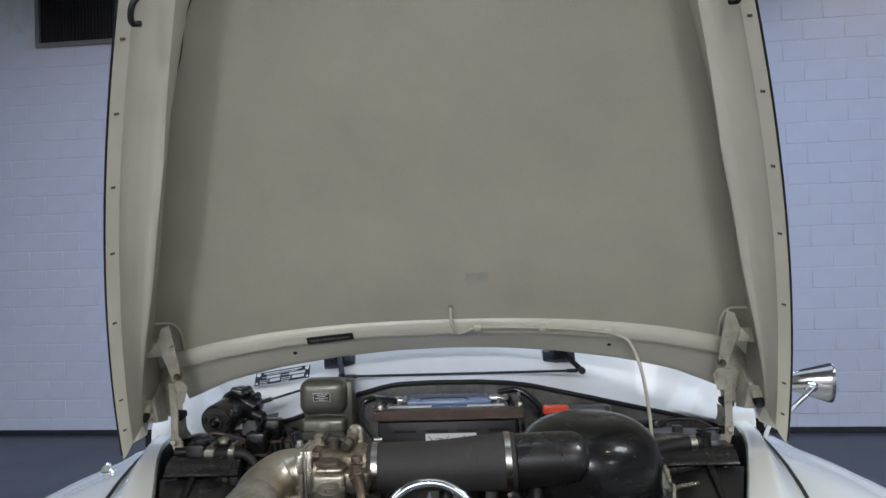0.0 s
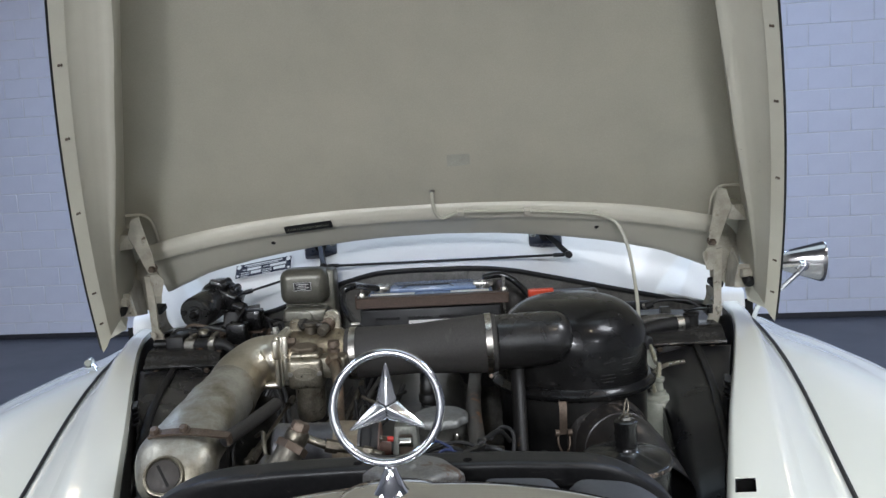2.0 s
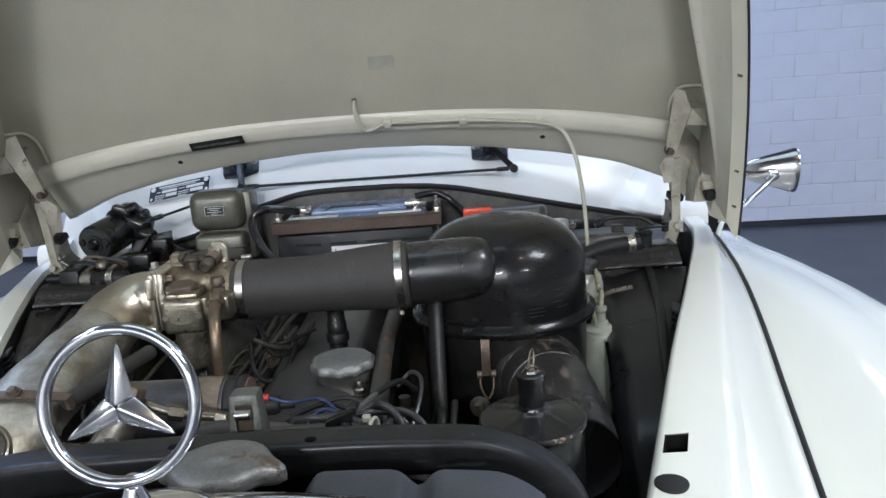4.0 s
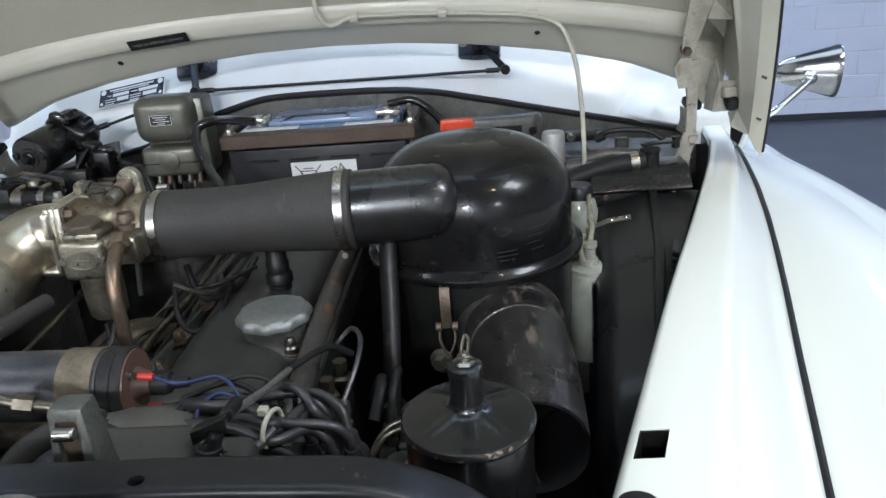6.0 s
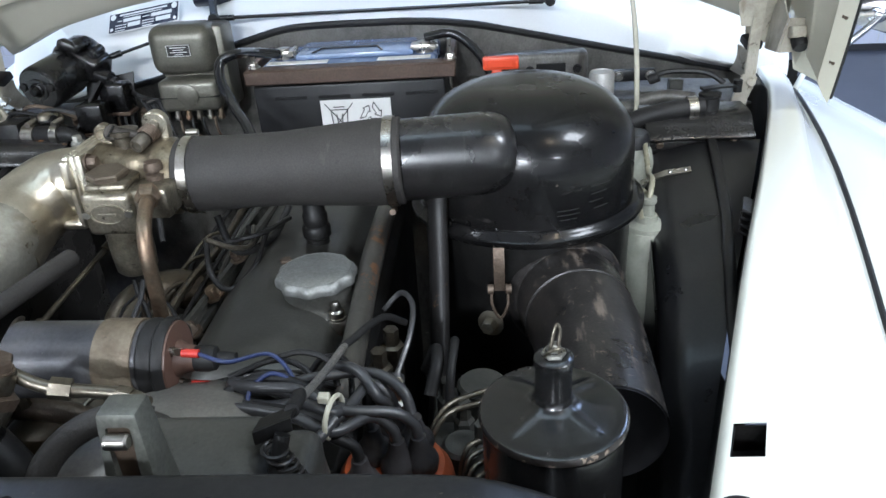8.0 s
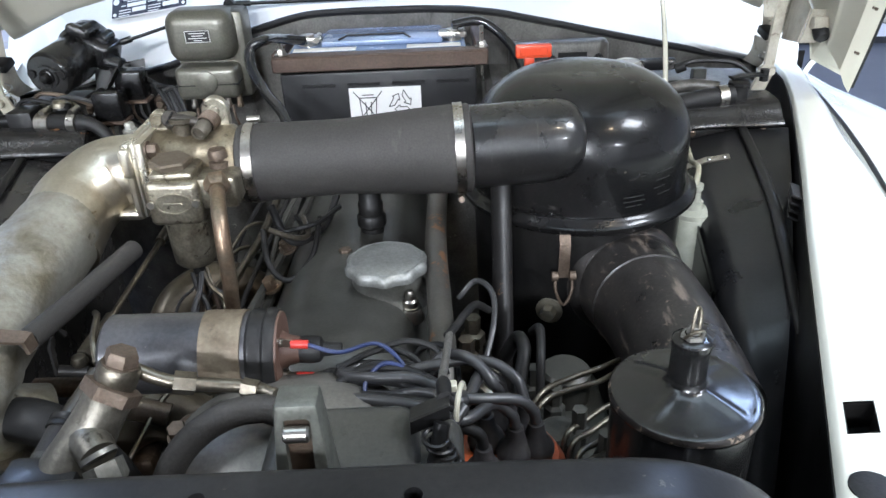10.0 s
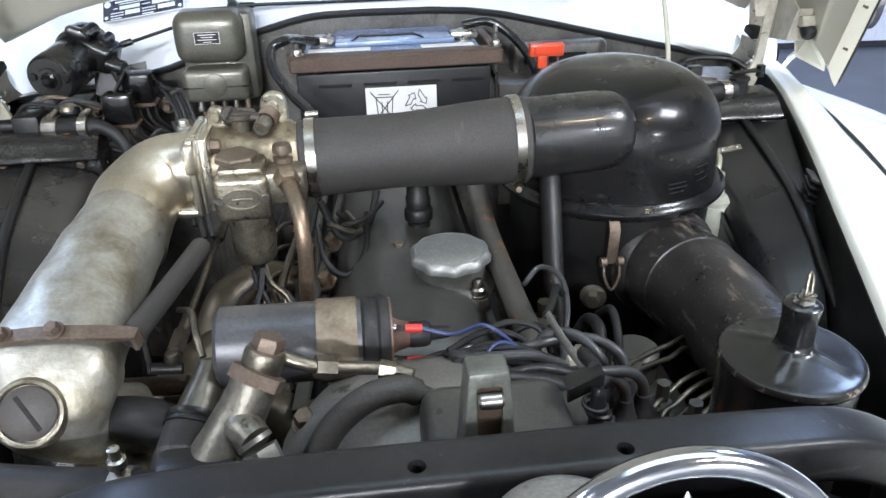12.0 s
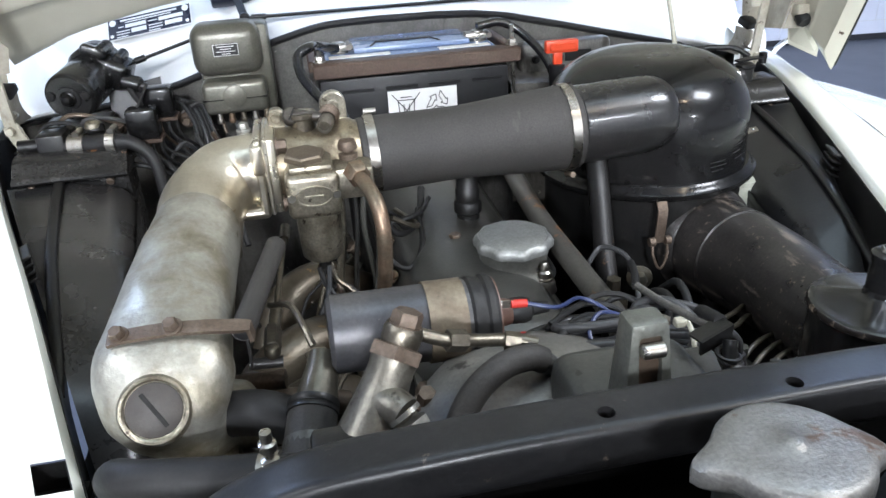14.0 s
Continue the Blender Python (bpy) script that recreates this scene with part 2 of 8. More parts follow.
def lathe(bm, prof, m=None, seg=32, lobes=0, depth=0.0, lobe_from=0.0):
    """Turn (radius, height) pairs round z."""
    rings = []
    for r, h in prof:
        if r < 1e-6:
            rings.append([bm.verts.new((0, 0, h))])
        else:
            ring = []
            for k in range(seg):
                a = 2 * math.pi * k / seg
                rr = r * (1 - depth * (0.5 + 0.5 * math.cos(lobes * a))) if lobes and r > lobe_from else r
                ring.append(bm.verts.new((rr * math.cos(a), rr * math.sin(a), h)))
            rings.append(ring)
    for a, b in zip(rings, rings[1:]):
        for k in range(seg):
            k2 = (k + 1) % seg
            if len(a) == 1 and len(b) > 1:
                bm.faces.new((a[0], b[k], b[k2]))
            elif len(b) == 1 and len(a) > 1:
                bm.faces.new((a[k], b[0], a[k2]))
            elif len(a) > 1:
                bm.faces.new((a[k], b[k], b[k2], a[k2]))
    for ring, flip in ((rings[0], True), (rings[-1], False)):
        if len(ring) > 1:
            bm.faces.new(ring[::-1] if flip else ring)
    if m is not None:
        bmesh.ops.transform(bm, matrix=m, verts=[v for ring in rings for v in ring])
    return bm


def rod(bm, a, b, r, bev=0.0, seg=20):
    h = (Vector(b) - Vector(a)).length
    prof = [(r, 0), (r, h)] if not bev else [(r - bev, 0), (r, bev), (r, h - bev), (r - bev, h)]
    return lathe(bm, prof, axis(a, b), seg)


def hexbolt(bm, a, b, r, washer=0.0):
    """A bolt head from a towards b, with a washer under it."""
    m, h = axis(a, b), (Vector(b) - Vector(a)).length
    if washer:
        lathe(bm, [(washer, 0), (washer, h * 0.2)], m, 20)
    lathe(bm, [(r, h * 0.2), (r, h * 0.85), (r * 0.85, h)], m, 6)
    return bm


def spline(pts, n=8):
    p = [Vector(q) for q in pts]
    p = [p[0] * 2 - p[1]] + p + [p[-1] * 2 - p[-2]]
    out = []
    for i in range(1, len(p) - 2):
        for k in range(n):
            t = k / n
            out.append(0.5 * (2 * p[i] + (p[i + 1] - p[i - 1]) * t + (2 * p[i - 1] - 5 * p[i] + 4 * p[i + 1] - p[i + 2]) * t * t
                              + (3 * p[i] - p[i - 1] - 3 * p[i + 1] + p[i + 2]) * t ** 3))
    return out + [p[-2]]


def tube(bm, pts, r, n=8, seg=12, smooth=True, cap=True, squash=1.0):
    """A round bar through points; r may be a list, one for each point."""
    q = spline(pts, n) if smooth else [Vector(v) for v in pts]
    rs = [r] * len(q) if isinstance(r, (int, float)) else list(np.interp(np.linspace(0, len(r) - 1, len(q)), range(len(r)), r))
    side, rings = None, []
    for i, c in enumerate(q):
        d = (q[min(i + 1, len(q) - 1)] - q[max(i - 1, 0)]).normalized()
        if side is None:
            side = d.orthogonal().normalized()
        side = (side - d * side.dot(d)).normalized()
        up = d.cross(side)
        rings.append([bm.verts.new(c + (side * math.cos(a) * squash + up * math.sin(a)) * rs[i]) for a in (2 * math.pi * k / seg for k in range(seg))])
    for a, b in zip(rings, rings[1:]):
        for k in range(seg):
            bm.faces.new((a[k], a[(k + 1) % seg], b[(k + 1) % seg], b[k]))
    if cap:
        bm.faces.new(rings[0][::-1])
        bm.faces.new(rings[-1])
    return bm


def strip(bm, pts, w, t, across=(1, 0, 0)):
    """A flat bar of width w and thickness t along points; across: the way of its width."""
    q, ac = [Vector(v) for v in pts], Vector(across).normalized()
    rings = []
    for i, c in enumerate(q):
        d = (q[min(i + 1, len(q) - 1)] - q[max(i - 1, 0)]).normalized()
        s = (ac - d * ac.dot(d)).normalized() * w / 2
        u = d.cross(s).normalized() * t / 2
        rings.append([bm.verts.new(c + v) for v in (s + u, u - s, -s - u, s - u)])
    for a, b in zip(rings, rings[1:]):
        for k in range(4):
            bm.faces.new((a[k], a[(k + 1) % 4], b[(k + 1) % 4], b[k]))
    bm.faces.new(rings[0][::-1])
    bm.faces.new(rings[-1])
    return bm


def sweep(bm, pts, half_w, half_h, across=(0, 1, 0), power=5.0, n=8, seg=24):
    """A bar with a rounded oblong section along points."""
    q, ac, rings = spline(pts, n), Vector(across), []
    for i, c in enumerate(q):
        d = (q[min(i + 1, len(q) - 1)] - q[max(i - 1, 0)]).normalized()
        s = (ac - d * ac.dot(d)).normalized()
        u = d.cross(s)
        ring = []
        for k in range(seg):
            a = 2 * math.pi * k / seg
            ca, sa = math.cos(a), math.sin(a)
            rr = (abs(ca) ** power + abs(sa) ** power) ** (-1 / power)
            ring.append(bm.verts.new(c + s * ca * rr * half_w + u * sa * rr * half_h))
        rings.append(ring)
    for a, b in zip(rings, rings[1:]):
        for k in range(seg):
            bm.faces.new((a[k], a[(k + 1) % seg], b[(k + 1) % seg], b[k]))
    bm.faces.new(rings[0][::-1])
    bm.faces.new(rings[-1])
    return bm


def duct(bm, rows, across=(1, 0, 0), n=6, seg=40):
    """A closed pipe of changing oval section; rows: x, y, z, half width, half height, power."""
    mid, ac = spline([r[:3] for r in rows], n), Vector(across)
    at = np.linspace(0, len(rows) - 1, len(mid))
    hw, hh, pw = (list(np.interp(at, range(len(rows)), [r[k] for r in rows])) for k in (3, 4, 5))
    rings = []
    for i, c in enumerate(mid):
        d = (mid[min(i + 1, len(mid) - 1)] - mid[max(i - 1, 0)]).normalized()
        side = (ac - d * ac.dot(d)).normalized()
        up = d.cross(side)
        ring = []
        for k in range(seg):
            a = 2 * math.pi * k / seg
            ca, sa = math.cos(a), math.sin(a)
            rr = (abs(ca) ** pw[i] + abs(sa) ** pw[i]) ** (-1 / pw[i])
            ring.append(bm.verts.new(c + side * ca * rr * hw[i] + up * sa * rr * hh[i]))
        rings.append(ring)
    for a, b in zip(rings, rings[1:]):
        for k in range(seg):
            bm.faces.new((a[k], a[(k + 1) % seg], b[(k + 1) % seg], b[k]))
    bm.faces.new(rings[0][::-1])
    bm.faces.new(rings[-1])
    return bm


def sheet(bm, f, us, vs, thick=0.0015, skip=()):
    """A bent plate f(u, v) over two lists of stations, with thickness and open cells."""
    pt = [[Vector(f(u, v)) for v in vs] for u in us]
    nu, nv = len(us), len(vs)
    top, low = [], []
    for i in range(nu):
        top.append([]), low.append([])
        for j in range(nv):
            du = pt[min(i + 1, nu - 1)][j] - pt[max(i - 1, 0)][j]
            dv = pt[i][min(j + 1, nv - 1)] - pt[i][max(j - 1, 0)]
            nn = du.cross(dv)
            nn = nn.normalized() if nn.length > 1e-12 else Vector((0, 0, 1))
            top[i].append(bm.verts.new(pt[i][j]))
            low[i].append(bm.verts.new(pt[i][j] - nn * thick))
    solid = {(i, j) for i in range(nu - 1) for j in range(nv - 1)} - set(skip)
    for i, j in solid:
        bm.faces.new((top[i][j], top[i + 1][j], top[i + 1][j + 1], top[i][j + 1]))
        bm.faces.new((low[i][j + 1], low[i + 1][j + 1], low[i + 1][j], low[i][j]))
        for di, dj, a, b in ((-1, 0, (i, j + 1), (i, j)), (1, 0, (i + 1, j), (i + 1, j + 1)), (0, -1, (i, j), (i + 1, j)), (0, 1, (i + 1, j + 1), (i, j + 1))):
            if (i + di, j + dj) not in solid:
                bm.faces.new((top[a[0]][a[1]], top[b[0]][b[1]], low[b[0]][b[1]], low[a[0]][a[1]]))
    return bm


def lerp(x, xs, ys):
    return float(np.interp(x, xs, ys))


def stations(a, b, n):
    return [a + (b - a) * i / n for i in range(n + 1)]


B = bmesh.new


# ---- the room ----
def room():
    fl = B()
    box(fl, (-8, -7, -0.1), (8, 8, 0), 0)
    solo("floor", fl, FLOORM, "blue-grey painted concrete garage floor", "floor", kind="structure")
    c = B()
    box(c, (-8, -7, CEIL), (8, 8, CEIL + 0.1), 0)
    solo("ceiling", c, PLASTER, "plain pale garage ceiling", "ceiling", kind="structure")
    for name, lo, hi in (("wall_west", (-7.2, -7, 0), (-7.0, 8, CEIL)), ("wall_east", (7.0, -7, 0), (7.2, 8, CEIL)), ("wall_south", (-7.0, -6.2, 0), (7.0, -6.0, CEIL))):
        b = B()
        box(b, lo, hi, 0)
        solo(name, b, BOUNCEWALL if name == "wall_south" else PLASTER, "plain pale painted garage wall", "wall", kind="structure")
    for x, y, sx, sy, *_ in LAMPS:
        t = thing("unseen_ceiling_light", "unseen white rectangular ceiling light panel", "ceiling light", (x, y, CEIL), "ceiling lights")
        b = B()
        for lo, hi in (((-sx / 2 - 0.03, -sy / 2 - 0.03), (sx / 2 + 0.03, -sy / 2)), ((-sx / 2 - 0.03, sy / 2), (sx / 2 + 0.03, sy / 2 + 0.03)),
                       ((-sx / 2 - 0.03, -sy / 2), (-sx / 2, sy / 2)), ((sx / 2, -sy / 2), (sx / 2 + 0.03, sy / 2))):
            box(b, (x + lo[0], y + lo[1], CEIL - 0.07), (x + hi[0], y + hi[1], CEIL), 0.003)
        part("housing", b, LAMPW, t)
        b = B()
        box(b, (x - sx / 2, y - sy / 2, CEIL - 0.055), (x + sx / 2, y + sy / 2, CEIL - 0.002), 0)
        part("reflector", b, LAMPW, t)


WALL = pose(0, 5.93, 0, 0, 0, -5.2)  # the block wall's face: x along it, -y out of it
BW, BH = 0.303, 0.1575


def block_wall():
    b = B()
    box(b, (-7.3, -0.0012, 0), (7.3, 0.2, CEIL), 0, WALL)
    w = solo("wall_north", b, MORTAR, "white-painted concrete block wall with recessed joints", "wall", kind="structure")
    b = B()
    box(b, (-7.3, -0.012, 0.0), (7.3, 0.0, 0.045), 0.003, WALL)
    solo("baseboard", b, mat("dark_skirting", (0.02, 0.021, 0.026), 0.5), "dark painted skirting along the block wall", "skirting", kind="structure")
    one = B()
    box(one, (0.003, -0.004, 0.003), (BW - 0.003, 0.02, BH - 0.003), 0.003)
    me = finish("block", one, BLOCKP)
    rest = B()
    rnd = random.Random(4)
    z0 = 0.047 - 0.062
    for r in range(23):
        for k in range(-24, 25):
            x, z = (k + 0.5 * (r % 2)) * BW + 0.11, z0 + r * BH
            near = (-4.15 < x < -2.5 and r < 22) or (2.3 < x < 3.7 and r < 21)
            if -3.6 < x + BW and x < -2.26 and z + BH > 3.30:
                near = False
            dy = rnd.uniform(-0.0012, 0.0012)
            if near:
                ob = new("block", me)
                ob.parent = w
                ob.matrix_basis = WALL @ Matrix.Translation((x, dy, z))
            elif not (-3.6 < x + BW and x < -2.26 and z + BH > 3.30):
                box(rest, (x + 0.003, -0.004 + dy, z + 0.003), (x + BW - 0.003, 0.01, z + BH - 0.003), 0, WALL)
    ob = part("far_blocks", rest, BLOCKP, w)
    tagged(ob, kind="stuff")


def wall_vent():
    """A louvred vent high in the block wall."""
    x0, x1, z0, z1 = -3.54, -2.24, 3.345, CEIL - 0.01
    t = thing("wall_vent", "dark louvred ventilation grille in a grey metal surround", "vent", WALL @ Vector((x0, 0, z0)))
    b = B()
    box(b, (x0 - 0.04, -0.03, z0 - 0.04), (x1 + 0.04, -0.006, z0), 0.003, WALL)
    box(b, (x0 - 0.04, -0.03, z0), (x0, -0.006, z1), 0.003, WALL)
    box(b, (x1, -0.03, z0), (x1 + 0.04, -0.006, z1), 0.003, WALL)
    part("vent_surround", b, mat("grey_vent_metal", (0.2, 0.2, 0.2), 0.5, 0.3), t)
    b = B()
    box(b, (x0, -0.008, z0), (x1, -0.005, z1), 0, WALL)
    part("backing", b, INK, t)
    for i in range(44):
        x = x0 + 0.015 + i * 0.03
        b = B()
        box(b, (x, -0.024, z0), (x + 0.008, -0.009, z1), 0, WALL)
        part("slat", b, DUSTY, t)


room()
block_wall()
wall_vent()


# ---- the car: wings, cowl, bulkhead ----
car = thing("car", "ivory-white vintage saloon with its bonnet raised over the engine", "car", (CX, 1.5, 0))


def inner_w(y):
    """Half width of the bonnet opening."""
    return lerp(y, [0.40, 0.55, 0.764, 0.865, 1.03, 1.10, 1.243, 1.386, 1.48, 1.5625, 1.60, 1.66, 1.75], [0.178, 0.232, 0.310, 0.348, 0.410, 0.437, 0.494, 0.549, 0.584, 0.610, 0.6165, 0.625, 0.64])


def ledge_z(y):
    return lerp(y, [0.4, 0.72, 0.82, 0.92, 1.02, 1.12, 1.22, 1.32, 1.62, 1.75], [0.905, 0.9405, 0.9495, 0.958, 0.966, 0.9715, 0.9755, 0.979, 0.985, 0.986])


def wing(s):
    """One front wing; s: 1 or -1."""
    ys = stations(0.45, 0.79, 7) + [0.822, 0.853] + stations(0.89, 1.76, 18)
    uc = 0.0225 if s > 0 else 0.0185
    us = [0, 0.004, uc - 0.0125, uc + 0.0125, 0.05, 0.07, 0.082, 0.088, 0.095]

    def ledge(y, u):
        drop = {0: 0.010, 0.004: 0.002, 0.082: 0.001, 0.088: 0.003, 0.095: 0.0055}.get(u, 0)
        k = lerp(y, [0.4, 0.8, 1.05, 1.19, 1.36, 1.42, 1.48, 1.54, 1.62, 1.75], [1, 0.93, 0.76, 0.69, 0.53, 0.5, 0.42, 0.37, 0.4, 0.4])
        return (CX + s * (inner_w(y) + u * k), y, ledge_z(y) - drop)

    hole = [(ys.index(0.822), 2)]
    b = B()
    sheet(b, ledge, ys, us, 0.0015 * -s, hole)
    w = part("wing", b, IVORY, car, sharp=50)
    b = B()

    def welt_u(y):
        return lerp(y, [0.45, 0.72, 0.82, 0.92, 1.02, 1.12, 1.22, 1.32, 1.42, 1.52, 1.62, 1.76], [0.390, 0.460, 0.486, 0.512, 0.538, 0.565, 0.591, 0.616, 0.639, 0.659, 0.677, 0.692]) - inner_w(y)

    def welt_z(y):
        return lerp(y, [0.45, 0.72, 0.82, 0.92, 1.02, 1.12, 1.22, 1.32, 1.42, 1.52, 1.62, 1.76], [0.84, 0.8857, 0.8959, 0.9061, 0.9162, 0.926, 0.9346, 0.941, 0.945, 0.9475, 0.949, 0.95])

    def slope(y, v):
        k = lerp(y, [0.4, 0.8, 1.05, 1.19, 1.36, 1.42, 1.48, 1.54, 1.62, 1.75], [1, 0.93, 0.76, 0.69, 0.53, 0.5, 0.42, 0.37, 0.4, 0.4])
        u0, z0 = 0.095 * k, ledge_z(y) - 0.0055
        u1, z1 = welt_u(y), welt_z(y)
        bulge = 0.018 * math.sin(math.pi * v) * lerp(y, [0.5, 1.1, 1.35, 1.6], [1, 0.35, -0.15, -0.3])
        return (CX + s * (inner_w(y) + u0 + (u1 - u0) * v), y, z0 + (z1 - z0) * v + bulge)

    sheet(b, slope, ys, [0, 0.06, 0.2, 0.4, 0.6, 0.8, 1], 0.0015 * -s)
    part("wing_shoulder", b, IVORY, car, sharp=50)
    b = B()

    def outer(y, v):
        x0, z0 = inner_w(y) + welt_u(y), welt_z(y)
        x1 = lerp(y, [0.45, 0.7, 1.0, 1.4, 1.8], [0.64, 0.76, 0.835, 0.875, 0.885])
        top = lerp(y, [0.45, 0.8, 1.2, 1.6, 1.8], [0.85, 0.915, 0.934, 0.916, 0.90])
        if v <= 0.55:
            t = v / 0.55
            return (CX + s * (x0 + (x1 - 0.12 - x0) * t), y, z0 + (top - z0) * t + 0.012 * math.sin(math.pi * t) * lerp(y, [1.3, 1.6], [1, -0.5]))
        t = (v - 0.55) / 0.45
        a = min(t / 0.55, 1) * math.pi / 2
        return (CX + s * (x1 - 0.12 + 0.12 * math.sin(a)), y, top - 0.12 * (1 - math.cos(a)) - (max(t - 0.55, 0) / 0.45) * 0.42)

    sheet(b, outer, stations(0.45, 1.9, 26), stations(0, 1, 28), 0.0015 * -s)
    part("outer_wing", b, IVORY, car, sharp=60)
    b = B()
    tube(b, [(CX + s * (inner_w(y) + welt_u(y)), y, welt_z(y) + 0.001) for y in stations(0.46, 1.64, 22)], 0.0042, 2, 8)
    part("rubber_welt", b, RUBBER, car, "black rubber welt in the wing seam")
    # rim of the square hole, dark floor added for its unlit inside, rubber bung
    b = B()
    y, x = 0.8375, CX + s * (inner_w(0.8375) + uc)
    z = ledge_z(0.8375)
    k = s * 0.385  # the hole follows the slant of the ledge
    for ax, ay, bx, by in ((-0.0125, -0.0155, -0.0125, 0.0155), (0.0125, -0.0155, 0.0125, 0.0155), (-0.0125, 0.0155, 0.0125, 0.0155), (-0.0125, -0.0155, 0.0125, -0.0155)):
        strip(b, [(x + ax + k * ay, y + ay, z - 0.013), (x + bx + k * by, y + by, z - 0.013)], 0.022, 0.0012, (0, 0, 1))
    part("socket_rim", b, DARK, car)
    b = B()
    box(b, (x - 0.0165, y - 0.018, z - 0.032), (x + 0.0165, y + 0.018, z - 0.024), 0)
    part("dark_hole_floor", b, DARK, car)
    b = B()
    y = 0.778
    lathe(b, [(0.0, 0.0022), (0.011, 0.0022), (0.0145, 0.001), (0.0145, -0.004)], Matrix.Translation((CX + s * (inner_w(y) + 0.021), y, ledge_z(y))), 24)
    part("rubber_bung", b, RUBBER, car, "dark grey rubber bung")
    # black inner wall under the ledge
    b = B()
    sheet(b, lambda y, v: (CX + s * (inner_w(y) - 0.001 + 0.012 * v), y, ledge_z(y) - 0.011 - 0.42 * v), ys, [0, 0.05, 0.3, 1], 0.0015 * s)
    part("inner_wall", b, DUSTY, car, "black inner wall below the wing ledge")
    # louvres in the inner wall
    for k in range(4):
        b = B()
        y0, z = 1.185, 0.962 - 0.0085 * k
        x = CX + s * (inner_w(y0) - 0.006)
        box(b, (-0.007, -0.020, -0.0018), (0.005, 0.016, 0.0018), 0.001, Matrix.Translation((x, y0, z)) @ Euler((0, radians(20 * s), radians(-20 * s))).to_matrix().to_4x4())
        part("louvre", b, DUSTY, car)
    # wheel arch and air duct
    b = B()

    def arch(y, v):
        x1 = inner_w(y) - 0.006
        x0 = lerp(y, [0.70, 0.95, 1.15, 1.39], [0.30, 0.335, 0.362, 0.392])
        zt = lerp(y, [0.70, 0.80, 0.88, 0.95, 1.02, 1.10, 1.2, 1.39], [0.50, 0.62, 0.73, 0.818, 0.884, 0.922, 0.943, 0.962])
        if v < 0.35:
            t = v / 0.35
            return (CX + s * x0, y, zt - 0.028 - 0.30 * (1 - t))
        t = (v - 0.35) / 0.65
        a = min(t / 0.25, 1) * math.pi / 2
        w = 0.028 * (1 - math.cos(a)) + max(t - 0.25, 0) / 0.75 * (x1 - x0 - 0.028)
        return (CX + s * (x0 + w), y, zt - 0.028 + 0.028 * math.sin(a) - 0.016 * max(0.0, 1 - w / 0.075))

    sheet(b, arch, stations(0.70, 1.388, 26), stations(0, 0.35, 3) + stations(0.37, 1, 24), 0.0015 * -s)
    part("wheel_arch", b, mat("grimy_arch_enamel", (0.0065, 0.0067, 0.0075), 0.3, coat=0.1, col2=(0.014, 0.0138, 0.0138), scale=9, mix=0.7, grain=0.3, bump=0.06, rvar=0.12, speck=(0.04, 0.035, 0.03), speck_scale=70, speck_at=0.69, spec=0.3) if s > 0 else mat("dusty_arch_paint", (0.014, 0.0138, 0.0142), 0.27, coat=0.15, col2=(0.038, 0.035, 0.032), scale=9, mix=0.75, grain=0.3, bump=0.08, rvar=0.14, speck=(0.07, 0.062, 0.053), speck_scale=60, speck_at=0.68, streak=(0.05, 0.048, 0.045), streak_scale=(40, 9, 40), streak_at=0.62), car, "glossy black inner wheel arch" if s > 0 else "dusty black inner wheel arch")
    b = B()
    pts = [(CX + s * x, y, lerp(y, [1.02, 1.10, 1.2, 1.30, 1.39], [0.888, 0.925, 0.945, 0.957, 0.965])) for x, y in ((0.480, 1.385), (0.466, 1.30), (0.448, 1.2), (0.430, 1.12), (0.418, 1.06), (0.412, 1.02))]
    sweep(b, pts, 0.0062, 0.0035, (1, 0, 0), 2.4, 5, 14)
    part("stiffening_rib", b, DUSTY, car)
    b = B()
    box(b, (CX + s * 0.465 - 0.066, 1.402, 0.86), (CX + s * 0.465 + 0.066, 1.452, 0.986), 0.004, None, 2)
    part("duct_box", b, DUCTM, car, "worn black air duct box with rust patches")
    b = B()
    prof = [(1.388, 0.9640), (1.382, 0.9655), (1.3795, 0.9690), (1.3815, 0.9725), (1.3865, 0.9745), (1.395, 0.9830), (1.403, 0.9900), (1.410, 0.9932), (1.420, 0.9945), (1.454, 0.9945), (1.456, 0.985)]
    sheet(b, lambda x, v: (x, prof[int(v)][0] + 0.0015 * math.sin(x * 60), prof[int(v)][1]), stations(CX + s * 0.465 - 0.069, CX + s * 0.465 + 0.069, 10), range(11), 0.003)
    part("duct_lid", b, DUCTM, car, "rust-chipped lid with a bright worn lip", sharp=50)
    for dx in (-0.05, 0.045):
        b = B()
        rod(b, (CX + s * 0.465 + dx, 1.392, 0.960), (CX + s * 0.465 + dx, 1.386, 0.958), 0.005, 0.001, 12)
        part("duct_screw", b, RUST, car)


DUCTM = mat("rust_patched_duct", (0.013, 0.0128, 0.0126), 0.25, 0.1, col2=(0.03, 0.028, 0.026), scale=16, mix=0.75, grain=0.3, bump=0.12, rvar=0.14,
            speck=(0.16, 0.078, 0.036), speck_scale=30, speck_at=0.64, streak=(0.07, 0.066, 0.06), streak_scale=(9, 60, 60), streak_at=0.64)
wing(1)
wing(-1)

CX_EDGE = ([-0.66, -0.47, -0.36, -0.229, -0.16, -0.121, -0.05, 0.05, 0.114, 0.17, 0.268, 0.466, 0.6, 0.66],
           [0.955, 0.988, 1.016, 1.065, 1.084, 1.091, 1.093, 1.092, 1.088, 1.079, 1.055, 1.004, 0.967, 0.952])


